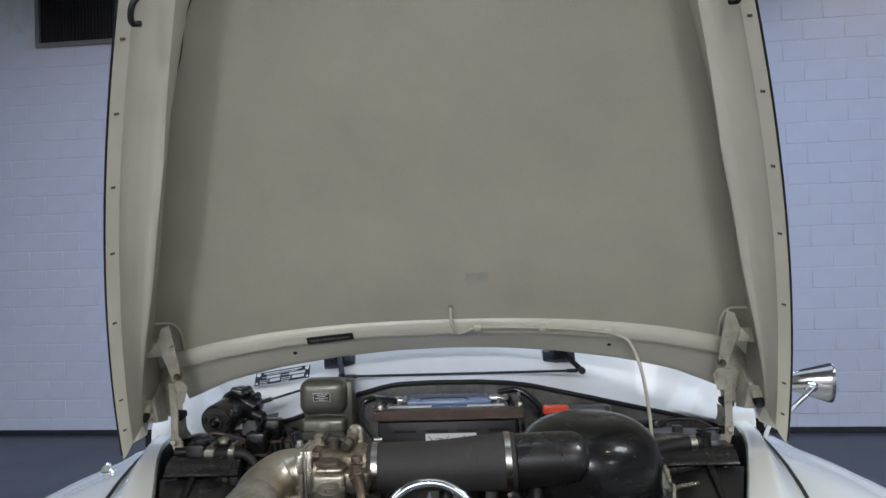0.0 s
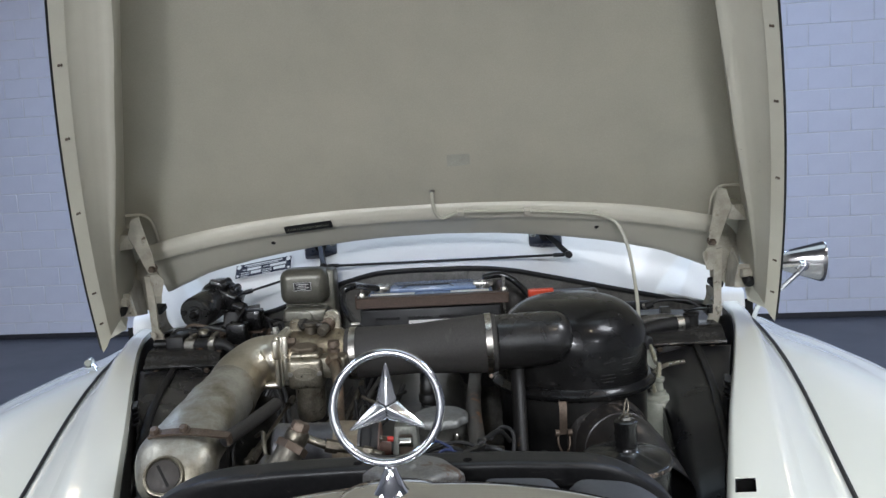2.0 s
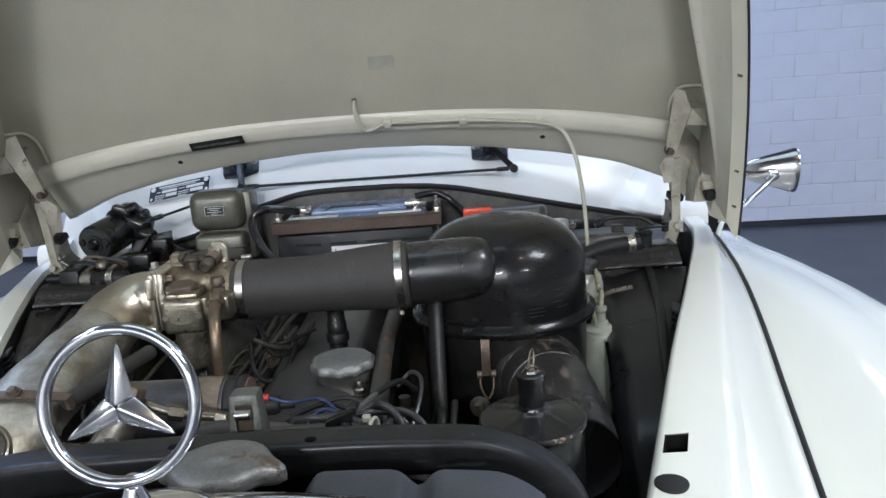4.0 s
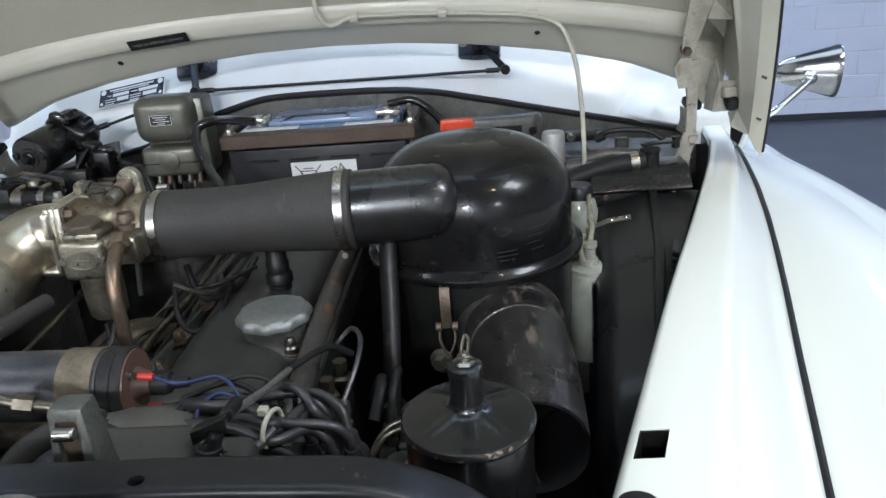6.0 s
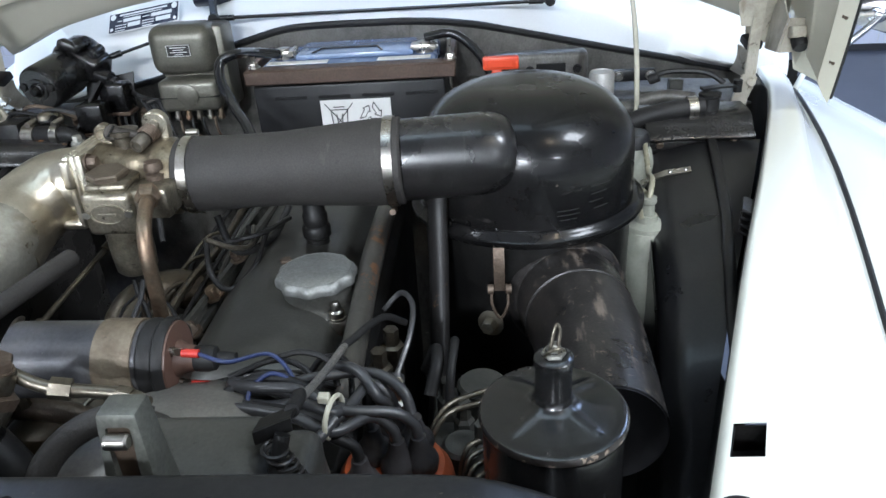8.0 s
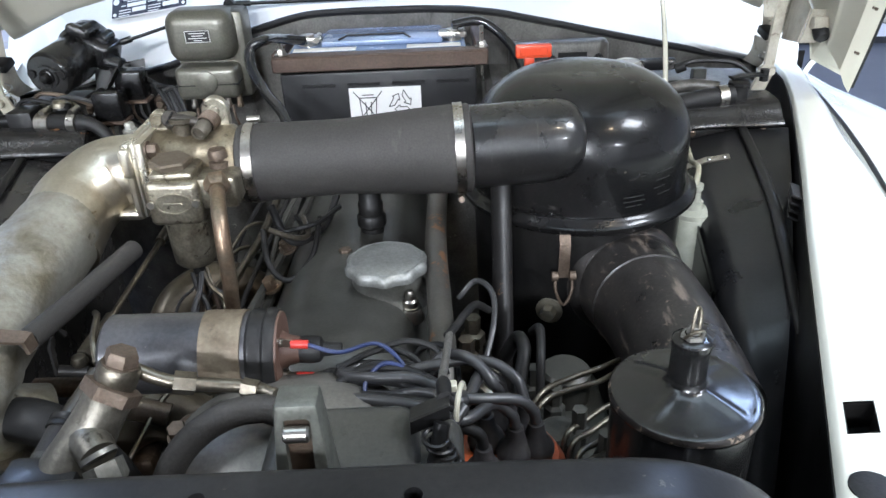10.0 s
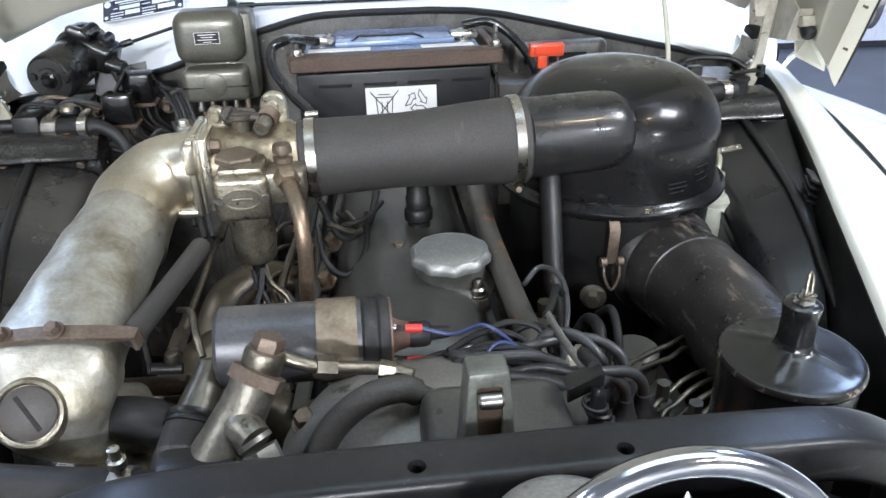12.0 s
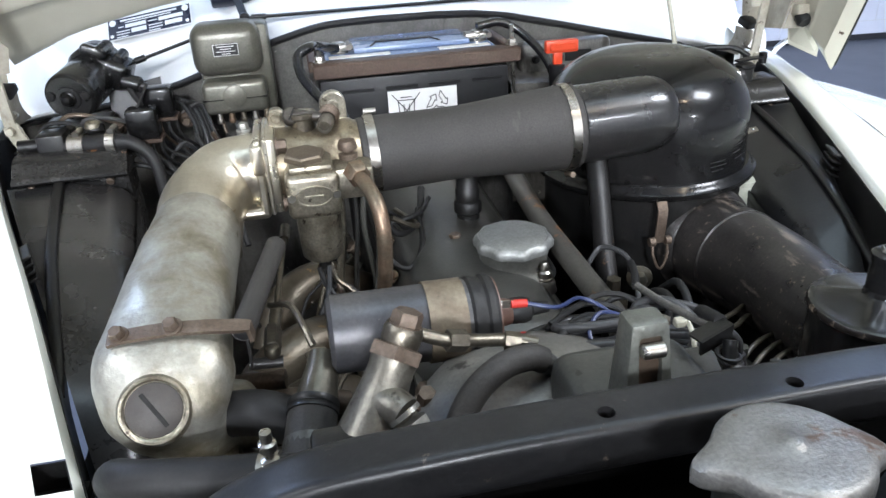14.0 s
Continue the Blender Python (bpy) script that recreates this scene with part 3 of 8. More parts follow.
def cowl_y(x):
    return 1.627 + 0.24 * (x - CX) ** 2


def cowl_k(x):
    """How far the cowl leans back, less towards its sides."""
    return lerp(abs(x - CX), [0.0, 0.30, 0.46, 0.65], [0.9, 0.87, 0.6, 0.5])


def cowl():
    xs = stations(-0.66, -0.48, 46) + stations(-0.45, 0.43, 30) + stations(0.456, 0.64, 46)

    def pressed(x, z):
        """The bulge over each hinge: a facet that turns inwards, then a flat."""
        w = abs(x - CX)
        lo, hi = 0.487 + (z - 1.0105) * 1.06, 0.547 + (z - 1.0179) * 0.75
        foot = min(1.0, max(0.0, z - lerp(x, *CX_EDGE)) / 0.014)
        return foot * (0.62 * max(0.0, min(w, max(lo, hi)) - lo) + 0.06 * max(0.0, w - max(lo, hi)))

    def face(x, v):
        z0 = lerp(x, *CX_EDGE)
        top = 1.24 - 0.22 * abs(x - CX) ** 2 * 1.2
        z = z0 + (top - z0) * v
        return (x, cowl_y(x) + 0.004 + cowl_k(x) * (top - z0) * v - pressed(x, z), z)

    b = B()
    sheet(b, face, xs, stations(0, 1, 70), -0.0015)
    part("cowl_panel", b, WHITE, car, "white cowl panel ahead of the windscreen", sharp=16)
    b = B()
    tube(b, [(x, cowl_y(x) - 0.002, lerp(x, *CX_EDGE)) for x in xs[1:-1]], 0.0055, 2, 8)
    part("cowl_seal", b, RUBBER, car, "black rubber seal along the cowl edge")
    b = B()
    sheet(b, lambda x, v: (x, cowl_y(x) + 0.002, lerp(x, *CX_EDGE) - 0.004 - 0.68 * v), xs, stations(0, 1, 6), 0.0015)
    part("bulkhead", b, FIREW, car, "grey-black bulkhead behind the engine")
    for s in (1, -1):
        b = B()
        sheet(b, lambda w, v: (CX + s * w, 1.735 - 0.002 * v, 0.975 - 0.52 * v), stations(0.585, 0.72, 4), stations(0, 1, 4), 0.0015)
        part("bulkhead_end", b, DARK, car)
        # raised white corner behind the end of each wing ledge
        b = B()
        prof = [(1.661, 0.955), (1.662, 0.984), (1.668, 1.000), (1.676, 1.008), (1.70, 1.013), (1.80, 1.02)]
        sheet(b, lambda w, v: (CX + s * (w + 0.12 * (prof[int(v)][0] - 1.661)), prof[int(v)][0], prof[int(v)][1] - 0.05 * max(0.0, w - 0.66)), stations(0.613, 0.668, 4) + [0.674], range(6), 0.0015)
        part("scuttle_corner", b, WHITE, car, sharp=40)
    # flat white top of the scuttle behind the cowl panel
    b = B()
    sheet(b, lambda x, v: (x, cowl_y(x) + 0.004 + cowl_k(x) * (1.24 - 0.264 * abs(x - CX) ** 2 - lerp(x, *CX_EDGE)) + 0.3 * v, 1.24 - 0.264 * abs(x - CX) ** 2 + 0.02 * v), xs, stations(0, 1, 4), 0.0015)
    part("scuttle", b, WHITE, car)
    # two holes of the cowl, dark grommets
    for x, z in ((-0.618, 1.05), (0.53, 1.09)):
        b = B()
        lathe(b, [(0.006, 0), (0.006, 0.002), (0, 0.002)], axis((x, cowl_y(x) + cowl_k(x) * (z - lerp(x, *CX_EDGE)) + 0.003, z), (x, 0, z + 1.4)), 14)
        part("grommet", b, INK, car)
    # dark sheet added below the engine bay to hide the room floor
    b = B()
    box(b, (CX - 0.6, 0.5, 0.42), (CX + 0.6, 1.72, 0.45), 0)
    part("dark_bay_closure", b, DARK, car)


cowl()


def front_wheel(s):
    w = new("wheel")
    w.parent, BASE[w] = car, BASE[car]
    m = axis((CX + s * 0.70, 1.12, 0.325), (CX + s * 2, 1.12, 0.325))
    b = B()
    lathe(b, [(0.20, -0.07), (0.30, -0.082), (0.322, -0.06), (0.325, 0), (0.322, 0.06), (0.30, 0.082), (0.20, 0.07)], m, 40)
    part("tyre", b, RUBBER, w)
    b = B()
    lathe(b, [(0.0, 0.03), (0.1, 0.04), (0.17, 0.03), (0.205, 0.075), (0.205, -0.075), (0, -0.02)], m, 40)
    part("rim", b, IVORY, w)


front_wheel(1)
front_wheel(-1)

# ---- the bonnet ----
HN, HD = Vector((0, 0.857, 0.515)), Vector((0, -0.515, 0.857))
HO = Vector((CX + 0.0045, 1.459, 0.97))
HL = 1.14  # the bonnet's length


def hp(x, s, n):
    """A point of the bonnet: x across, s along from the tail, n out of its underside."""
    return HO + Vector((x, 0, 0)) + HD * s + HN * n


def edge_b(s):
    e = 0.647 - 0.12 * s - 0.14 * s * s
    return e if s < 0.95 else e - 0.9 * (s - 0.95) ** 2


def panel_p(s):
    return lerp(s, [0.0, 0.15, 0.19, 0.36, 0.65, 0.83, 1.1], [0.635, 0.622, 0.612, 0.563, 0.478, 0.407, 0.27])


def rear_s(x):
    """Where the bonnet's tail edge lies."""
    a = abs(x)
    return lerp(a, [0, 0.12, 0.24, 0.37, 0.48, 0.565, 0.62], [0.099, 0.096, 0.086, 0.067, 0.042, 0.006, -0.02])


def lining_n(s, a):
    """How deep the lining lies at s along, a of its half width across."""
    k = min(1.0, max(0.0, (s - 0.19) / 0.30))
    k = k * k * (3 - 2 * k)
    return (0.209 - 0.028 * a * a) * (1 - k) + (0.238 - 0.045 * a * a - 0.02 * max(0, s - 0.2)) * k


def bonnet():
    bon = thing_part("bonnet")
    ss = stations(0.0, HL, 30)

    def skin(s, v):
        # outer sheet, from one edge over the crown to the other
        a = v * 2 - 1
        e = edge_b(s)
        x = e * math.copysign(min(1, abs(a) * 1.6) ** 0.75 if abs(a) < 0.625 else 1.0, a)
        t = abs(a)
        if t > 0.625:
            k = (t - 0.625) / 0.375
            n = 0.19 * (1 - k)
            x = math.copysign(e + 0.004 * math.sin(k * math.pi), a)
        else:
            n = 0.19 + 0.085 * math.cos(t / 0.625 * math.pi / 2) ** 0.8
        s2 = max(s, rear_s(x) if n > 0.15 else 0.02)
        return hp(x, s2, n + 0.012)

    b = B()
    sheet(b, skin, ss, stations(0, 1, 48), 0.0012)
    part("outer_skin", b, IVORY, bon, "white outer skin of the bonnet", sharp=60)
    # main panel
    b = B()

    def pan(s, v):
        a = v * 2 - 1
        s2 = s if s > 0.2 else max(s, 0.185 - 0.06 * abs(a) ** 3)
        return hp(a * panel_p(s2), s2, lining_n(s2, a))

    sheet(b, pan, [0.13] + stations(0.19, HL - 0.03, 20), stations(0, 1, 24), 0.0015)
    part("lining_panel", b, PANEL, bon, "smooth olive-grey lining inside the bonnet", sharp=60)
    for s in (1, -1):
        # rounded side rail and edge flange
        b = B()

        def rail(q, v):
            e, p = edge_b(q), panel_p(q)
            w = lerp(q, [0.0, 0.12, 0.23, 0.30, 0.39, 0.6, 0.86, 1.1], [0.016, 0.024, 0.038, 0.048, 0.059, 0.070, 0.062, 0.05])
            prof = [(e - 0.0155 - (w - 0.0155) * k, 0.014 + 0.046 * (1 - (1 - k) ** 2)) for k in (0, 0.2, 0.45, 0.7, 0.93)] + [(e - w, 0.062), (e - w + 0.001, 0.068), (p - 0.002, 0.2)]
            i = min(int(v * 7), 6)
            f = v * 7 - i
            x = prof[i][0] * (1 - f) + prof[i + 1][0] * f
            n = prof[i][1] * (1 - f) + prof[i + 1][1] * f
            return hp(s * x, q, n)

        sheet(b, rail, stations(0.047, HL - 0.05, 24), stations(0, 1, 21), 0.0015 * s)
        part("side_rail", b, BEIGE, bon, "beige rounded side rail", sharp=60)
        b = B()
        sheet(b, lambda q, v: hp(s * (edge_b(q) - 0.0165 * (1 - v)), max(q, 0.015 + 0.03 * (1 - v)), 0.014 - 0.014 * v), [0.02] + stations(0.05, HL - 0.05, 24), [0, 0.5, 1], 0.0015 * s)
        part("edge_flange", b, BEIGE, bon, sharp=60)
        b = B()
        tube(b, [hp(s * (edge_b(q) + 0.0015), q, 0.0) for q in stations(0.03, HL - 0.06, 24)], 0.0021, 2, 8)
        part("edge_seal", b, RUBBER, bon, "dark rubber strip along the bonnet edge")
        for q in (0.09, 0.165, 0.34, 0.48, 0.6, 0.72, 0.83):
            b = B()
            hexbolt(b, hp(s * (edge_b(q) - 0.009), q, 0.0085), hp(s * (edge_b(q) - 0.007), q, 0.003), 0.0024, 0.0036)
            part("screw", b, RUST, bon)
        # hook near the nose
        b = B()
        tube(b, [hp(s * (edge_b(0.86) - 0.05), 0.9, 0.02), hp(s * (edge_b(0.86) - 0.03), 0.88, -0.005), hp(s * (edge_b(0.86) - 0.022), 0.855, -0.006), hp(s * (edge_b(0.86) - 0.03), 0.85, 0.004)], 0.0045, 6, 10)
        part("catch_hook", b, WORN, bon)
        # pressed border of the recess behind the hinge
        b = B()
        tube(b, [hp(s * x, q, 0.1795) for x, q in ((0.552, 0.149), (0.5505, 0.175), (0.552, 0.195), (0.560, 0.210), (0.575, 0.215), (0.609, 0.213))], 0.0028, 5, 8)
        part("pocket_border", b, BEIGE, bon)
        hinge(bon, s)
    b = B()
    tube(b, [hp(-panel_p(q) + 0.004 + 0.002 * math.sin(q * 60), q, 0.1775) for q in stations(0.66, 1.0, 14)], 0.0028, 2, 6)
    part("sealant_bead", b, RUST, bon, "cracked dark sealant bead")
    # tail stiffener with its turned lip
    b = B()
    xs = stations(-0.575, 0.575, 40)

    def stiff(x, v):
        r, a = rear_s(x), abs(x) / 0.575
        rim = 0.184 - 0.05 * a ** 2.6
        d = 0.03 * a * a
        prof = [(rim + 0.003, 0.212 - d), (rim, 0.2065 - d), (rim - 0.004, 0.2035 - d), (rim - 0.012, 0.2005 - d), (rim - 0.024, 0.1995 - d), (rim - 0.030, 0.2005 - d), (rim - 0.034, 0.2045 - d),
                ((r + rim - 0.03) / 2, 0.213 - d), (r + 0.012, 0.219 - d), (r + 0.004, 0.2225 - d), (r, 0.229 - d), (r + 0.001, 0.25 - d)]
        i = min(int(v * 11), 10)
        f = v * 11 - i
        return hp(x, prof[i][0] * (1 - f) + prof[i + 1][0] * f, prof[i][1] * (1 - f) + prof[i + 1][1] * f)

    sheet(b, stiff, xs, stations(0, 1, 33), 0.0015)
    part("tail_stiffener", b, BEIGE, bon, "beige stiffener across the bonnet's tail", sharp=50)
    b = B()
    tube(b, [hp(x, rear_s(x) - 0.001, 0.236 - 0.03 * (abs(x) / 0.575) ** 2) for x in xs], 0.0045, 2, 8)
    part("tail_seal", b, RUBBER, bon)
    for x in (-0.328, 0.335):
        b = B()
        z = 0.116
        lathe(b, [(0.0045, 0), (0.0045, 0.0012), (0, 0.0012)], axis(hp(x, z, 0.1992), hp(x, z - 0.05, 0.0)), 14)
        part("drain_hole", b, INK, bon)
    # faint square mark and maker's country plate
    b = B()
    box(b, (-0.022, -0.013, 0), (0.022, 0.013, 0.0006), 0, Matrix.Translation(hp(0.060, 0.282, lining_n(0.282, 0.1) - 0.0022)) @ Matrix(((1, 0, 0), (0, HD.y, -HN.y), (0, HD.z, -HN.z))).to_4x4())
    part("paper_mark", b, mat("faded_mark", (0.42, 0.41, 0.34), 0.5), bon)
    mm = Matrix.Translation(hp(-0.2475, 0.158, 0.1895)) @ Matrix.Rotation(radians(-6), 4, HN) @ Matrix(((1, 0, 0), (0, HD.y, -HN.y), (0, HD.z, -HN.z))).to_4x4()
    b = B()
    box(b, (-0.049, -0.0085, -0.001), (0.049, 0.0085, 0.001), 0.0006, mm)
    pl = part("country_plate", b, CASE, bon, "small black plate lettered in white")
    words(pl, "MADE IN WESTERN GERMANY", mm @ Matrix.Translation((0, -0.0025, 0.0012)), 0.0061, GLASSY)
    # washer tube and clips
    b = B()
    pts = [hp(0.005, 0.214, 0.212), hp(0.005, 0.207, 0.197), hp(0.008, 0.186, 0.186), hp(0.018, 0.168, 0.185), hp(0.032, 0.166, 0.188), hp(0.06, 0.174, 0.191), hp(0.13, 0.173, 0.191), hp(0.193, 0.170, 0.190), hp(0.26, 0.165, 0.188), hp(0.322, 0.158, 0.185),
           Vector((0.350, 1.538, 1.189)), Vector((0.366, 1.53, 1.172)), Vector((0.379, 1.515, 1.13)), Vector((0.384, 1.49, 1.07)), Vector((0.384, 1.465, 1.01)), Vector((0.38, 1.43, 0.93))]
    tube(b, pts, 0.0036, 6, 8)
    part("washer_tube", b, CLEAR, bon, "yellowed clear washer tube")
    for x, q in ((0.0595, 0.1745), (0.1925, 0.1705), (0.326, 0.1585)):
        b = B()
        box(b, (-0.007, -0.006, -0.006), (0.007, 0.006, 0.006), 0.0015, Matrix.Translation(hp(x, q, 0.190)) @ Matrix(((1, 0, 0), (0, HD.y, -HN.y), (0, HD.z, -HN.z))).to_4x4())
        part("tube_clip", b, BEIGE, bon)
    b = B()
    lathe(b, [(0.007, 0), (0.007, 0.003), (0.004, 0.005)], axis(hp(0.005, 0.215, 0.2125), hp(0.005, 0.215, 0)), 14)
    part("nozzle_nut", b, STEEL, bon)


def thing_part(name):
    """An assembly of the car: an Empty under it, whose meshes are sub-parts."""
    ob = new(name)
    ob.parent = car
    ob.empty_display_size = 0.02
    BASE[ob] = BASE[car]
    return ob


def words(parent, text, m, size, material):
    cu = bpy.data.curves.new("lettering", "FONT")
    cu.body, cu.size, cu.align_x, cu.extrude = text, size, "CENTER", 0.0001
    cu.materials.append(material)
    ob = new("lettering", cu)
    ob.parent = parent
    ob.matrix_basis = Matrix.Translation(-BASE[parent]) @ m
    return ob


def plate(bm, pts, t):
    """A flat plate with the given outline, t thick behind its face."""
    v = [Vector(x) for x in pts]
    n = sum(((a - v[0]).cross(c - v[0]) for a, c in zip(v[1:], v[2:])), Vector()).normalized()
    n = -n if n.y > 0 else n
    rings = [[bm.verts.new(x) for x in v], [bm.verts.new(x - n * t) for x in v]]
    bm.faces.new(rings[0])
    bm.faces.new(rings[1][::-1])
    for k in range(len(v)):
        j = (k + 1) % len(v)
        bm.faces.new((rings[0][k], rings[1][k], rings[1][j], rings[0][j]))
    bmesh.ops.recalc_face_normals(bm, faces=bm.faces)
    return bm


def hinge(bon, s):
    """Pressed hinge arms, their pivots, spring and the rubber stop."""
    def q(x, y, z):
        return (CX + s * x, y, z)

    def p(*pts):
        return [q(x - CX, y, z) for x, y, z in pts]

    # folded upper arm: front face, side flange and the web to the rail
    b = B()
    plate(b, p((0.530, 1.442, 1.246), (0.5425, 1.435, 1.241), (0.5555, 1.445, 1.2115), (0.5515, 1.46, 1.186), (0.5455, 1.497, 1.130), (0.5325, 1.507, 1.128), (0.5275, 1.485, 1.158), (0.5265, 1.46, 1.200)), 0.0025)
    part("hinge_arm", b, GRIMY, bon, "beige pressed-steel hinge arm")
    b = B()
    plate(b, p((0.5525, 1.4615, 1.1855), (0.5565, 1.4465, 1.2110), (0.5565, 1.50, 1.216), (0.550, 1.535, 1.15), (0.5465, 1.4985, 1.1300)), 0.002)
    part("arm_flange", b, GRIMY, bon)
    b = B()
    plate(b, p((0.5575, 1.446, 1.2117), (0.5810, 1.456, 1.2100), (0.5885, 1.458, 1.1810), (0.5535, 1.4605, 1.1850)), 0.002)
    plate(b, p((0.5575, 1.4485, 1.2125), (0.5810, 1.4585, 1.2108), (0.592, 1.535, 1.222), (0.5575, 1.525, 1.224)), 0.002)
    part("arm_shelf", b, GRIMY, bon)
    b = B()
    plate(b, p((0.5325, 1.509, 1.127), (0.5465, 1.504, 1.127), (0.549, 1.514, 1.118), (0.548, 1.520, 1.080), (0.533, 1.520, 1.080), (0.5253, 1.520, 1.112)), 0.0025)
    part("pivot_plate", b, GRIMY, bon)
    b = B()
    hexbolt(b, q(0.5495, 1.502, 1.141), q(0.5485, 1.488, 1.137), 0.0065, 0.0095)
    part("pivot_bolt", b, RUST, bon)
    b = B()
    strip(b, [q(0.5645, 1.512, 1.123), q(0.568, 1.527, 1.06), q(0.572, 1.540, 1.0)], 0.0165, 0.004, (1, 0.25 * s, 0))
    part("hinge_link", b, GRIMY, bon)
    b = B()
    strip(b, [q(0.572, 1.538, 1.005), q(0.562, 1.542, 0.97), q(0.56, 1.546, 0.93)], 0.024, 0.004, (1, 0.2 * s, 0))
    rod(b, q(0.572, 1.536, 0.998), q(0.572, 1.526, 0.998), 0.006, 0.001)
    part("link_foot", b, GRIMY, bon)
    b = B()
    pts = [(CX + s * (0.580 + 0.009 * math.cos(a)), 1.572 + 0.009 * math.sin(a), 1.020 - 0.011 * a / math.pi) for a in stations(0, 9 * math.pi, 72)]
    tube(b, pts, 0.0018, 1, 6, smooth=False)
    part("hinge_spring", b, STEEL, bon)
    # rounded upright of the hinge base, dark above
    b = B()
    sheet(b, lambda u, v: q(0.571 + 0.008 * v + 0.013 * u, 1.600 + 0.05 * v - 0.03 * math.sin(math.pi * 0.55 * u) - 0.012 * math.sin(math.pi * v), 1.037 - 0.05 * v - 0.004 * u), stations(0, 1, 8), stations(0, 1, 12), 0.002)
    part("hinge_base", b, GRIMY, bon, "cream rounded upright of the hinge base")
    b = B()
    box(b, (-0.010, -0.016, -0.006), (0.014, 0.012, 0.007), 0.003, Matrix.Translation(q(0.582, 1.588, 1.043)) @ Euler((radians(20), 0, radians(10 * s))).to_matrix().to_4x4(), 2)
    part("rubber_cap", b, RUBBER, bon)
    b = B()
    plate(b, p((0.5905, 1.500, 1.0915), (0.6229, 1.500, 1.0905), (0.6175, 1.507, 1.0440), (0.5835, 1.507, 1.0440)), 0.002)
    part("stop_bracket", b, GRIMY, bon)
    b = B()
    plate(b, p((0.5905, 1.5025, 1.0915), (0.5835, 1.5095, 1.0440), (0.590, 1.575, 1.035), (0.597, 1.575, 1.095), (0.5945, 1.545, 1.118), (0.592, 1.518, 1.099)), 0.002)
    part("bracket_side", b, GRIMY, bon)
    # end of the side rail below the stop
    b = B()
    plate(b, p((0.6175, 1.510, 1.0450), (0.652, 1.505, 1.045), (0.662, 1.520, 0.990), (0.6227, 1.545, 1.0105), (0.615, 1.540, 1.035)), 0.002)
    part("rail_end", b, BEIGE, bon)
    b = B()
    box(b, (-0.013, -0.010, -0.008), (0.013, 0.010, 0.008), 0.002, Matrix.Translation(q(0.616, 1.497, 1.074)) @ Euler((radians(-14), 0, 0)).to_matrix().to_4x4())
    part("stop_block", b, GRIMY, bon)
    # the folded plate that closes the corner behind the arms
    b = B()
    sheet(b, lambda u, v: q(0.562 + 0.018 * v + u * (0.074 - 0.022 * v), 1.592 + 0.03 * (u - 0.5) ** 2 - 0.012 * math.exp(-((v - 0.45 - 0.3 * u) / 0.12) ** 2), 1.212 - 0.172 * v + 0.02 * (1 - v) * u), stations(0, 1, 8), stations(0, 1, 14), 0.002)
    part("corner_plate", b, GRIMY, bon, "grimy beige plate behind the hinge arms")
    b = B()
    lathe(b, [(0.0115, 0), (0.0115, 0.012), (0.009, 0.016), (0, 0.016)], axis(q(0.617, 1.498, 1.064), q(0.617, 1.47, 1.044)), 8)
    part("rubber_stop", b, RUBBER, bon)


bonnet()


# ---- front end: star, grille shell, radiator, cross tube ----
def drill(ob, cutters):
    """Cut the closed forms of a bmesh (in world places) out of a part, for good."""
    tool = new("cutter", bpy.data.meshes.new("cutter"))
    bmesh.ops.translate(cutters, verts=cutters.verts, vec=-BASE[ob])
    bmesh.ops.recalc_face_normals(cutters, faces=cutters.faces)
    cutters.to_mesh(tool.data)
    cutters.free()
    tool.parent = ob.parent
    m = ob.modifiers.new("holes", "BOOLEAN")
    m.operation, m.solver, m.object = "DIFFERENCE", "EXACT", tool
    bpy.context.view_layer.update()
    me = bpy.data.meshes.new_from_object(ob.evaluated_get(bpy.context.evaluated_depsgraph_get()))
    ob.modifiers.clear()
    old, ob.data = ob.data, me
    me.set_sharp_from_angle(angle=radians(40))
    bpy.data.meshes.remove(old)
    bpy.data.objects.remove(tool)


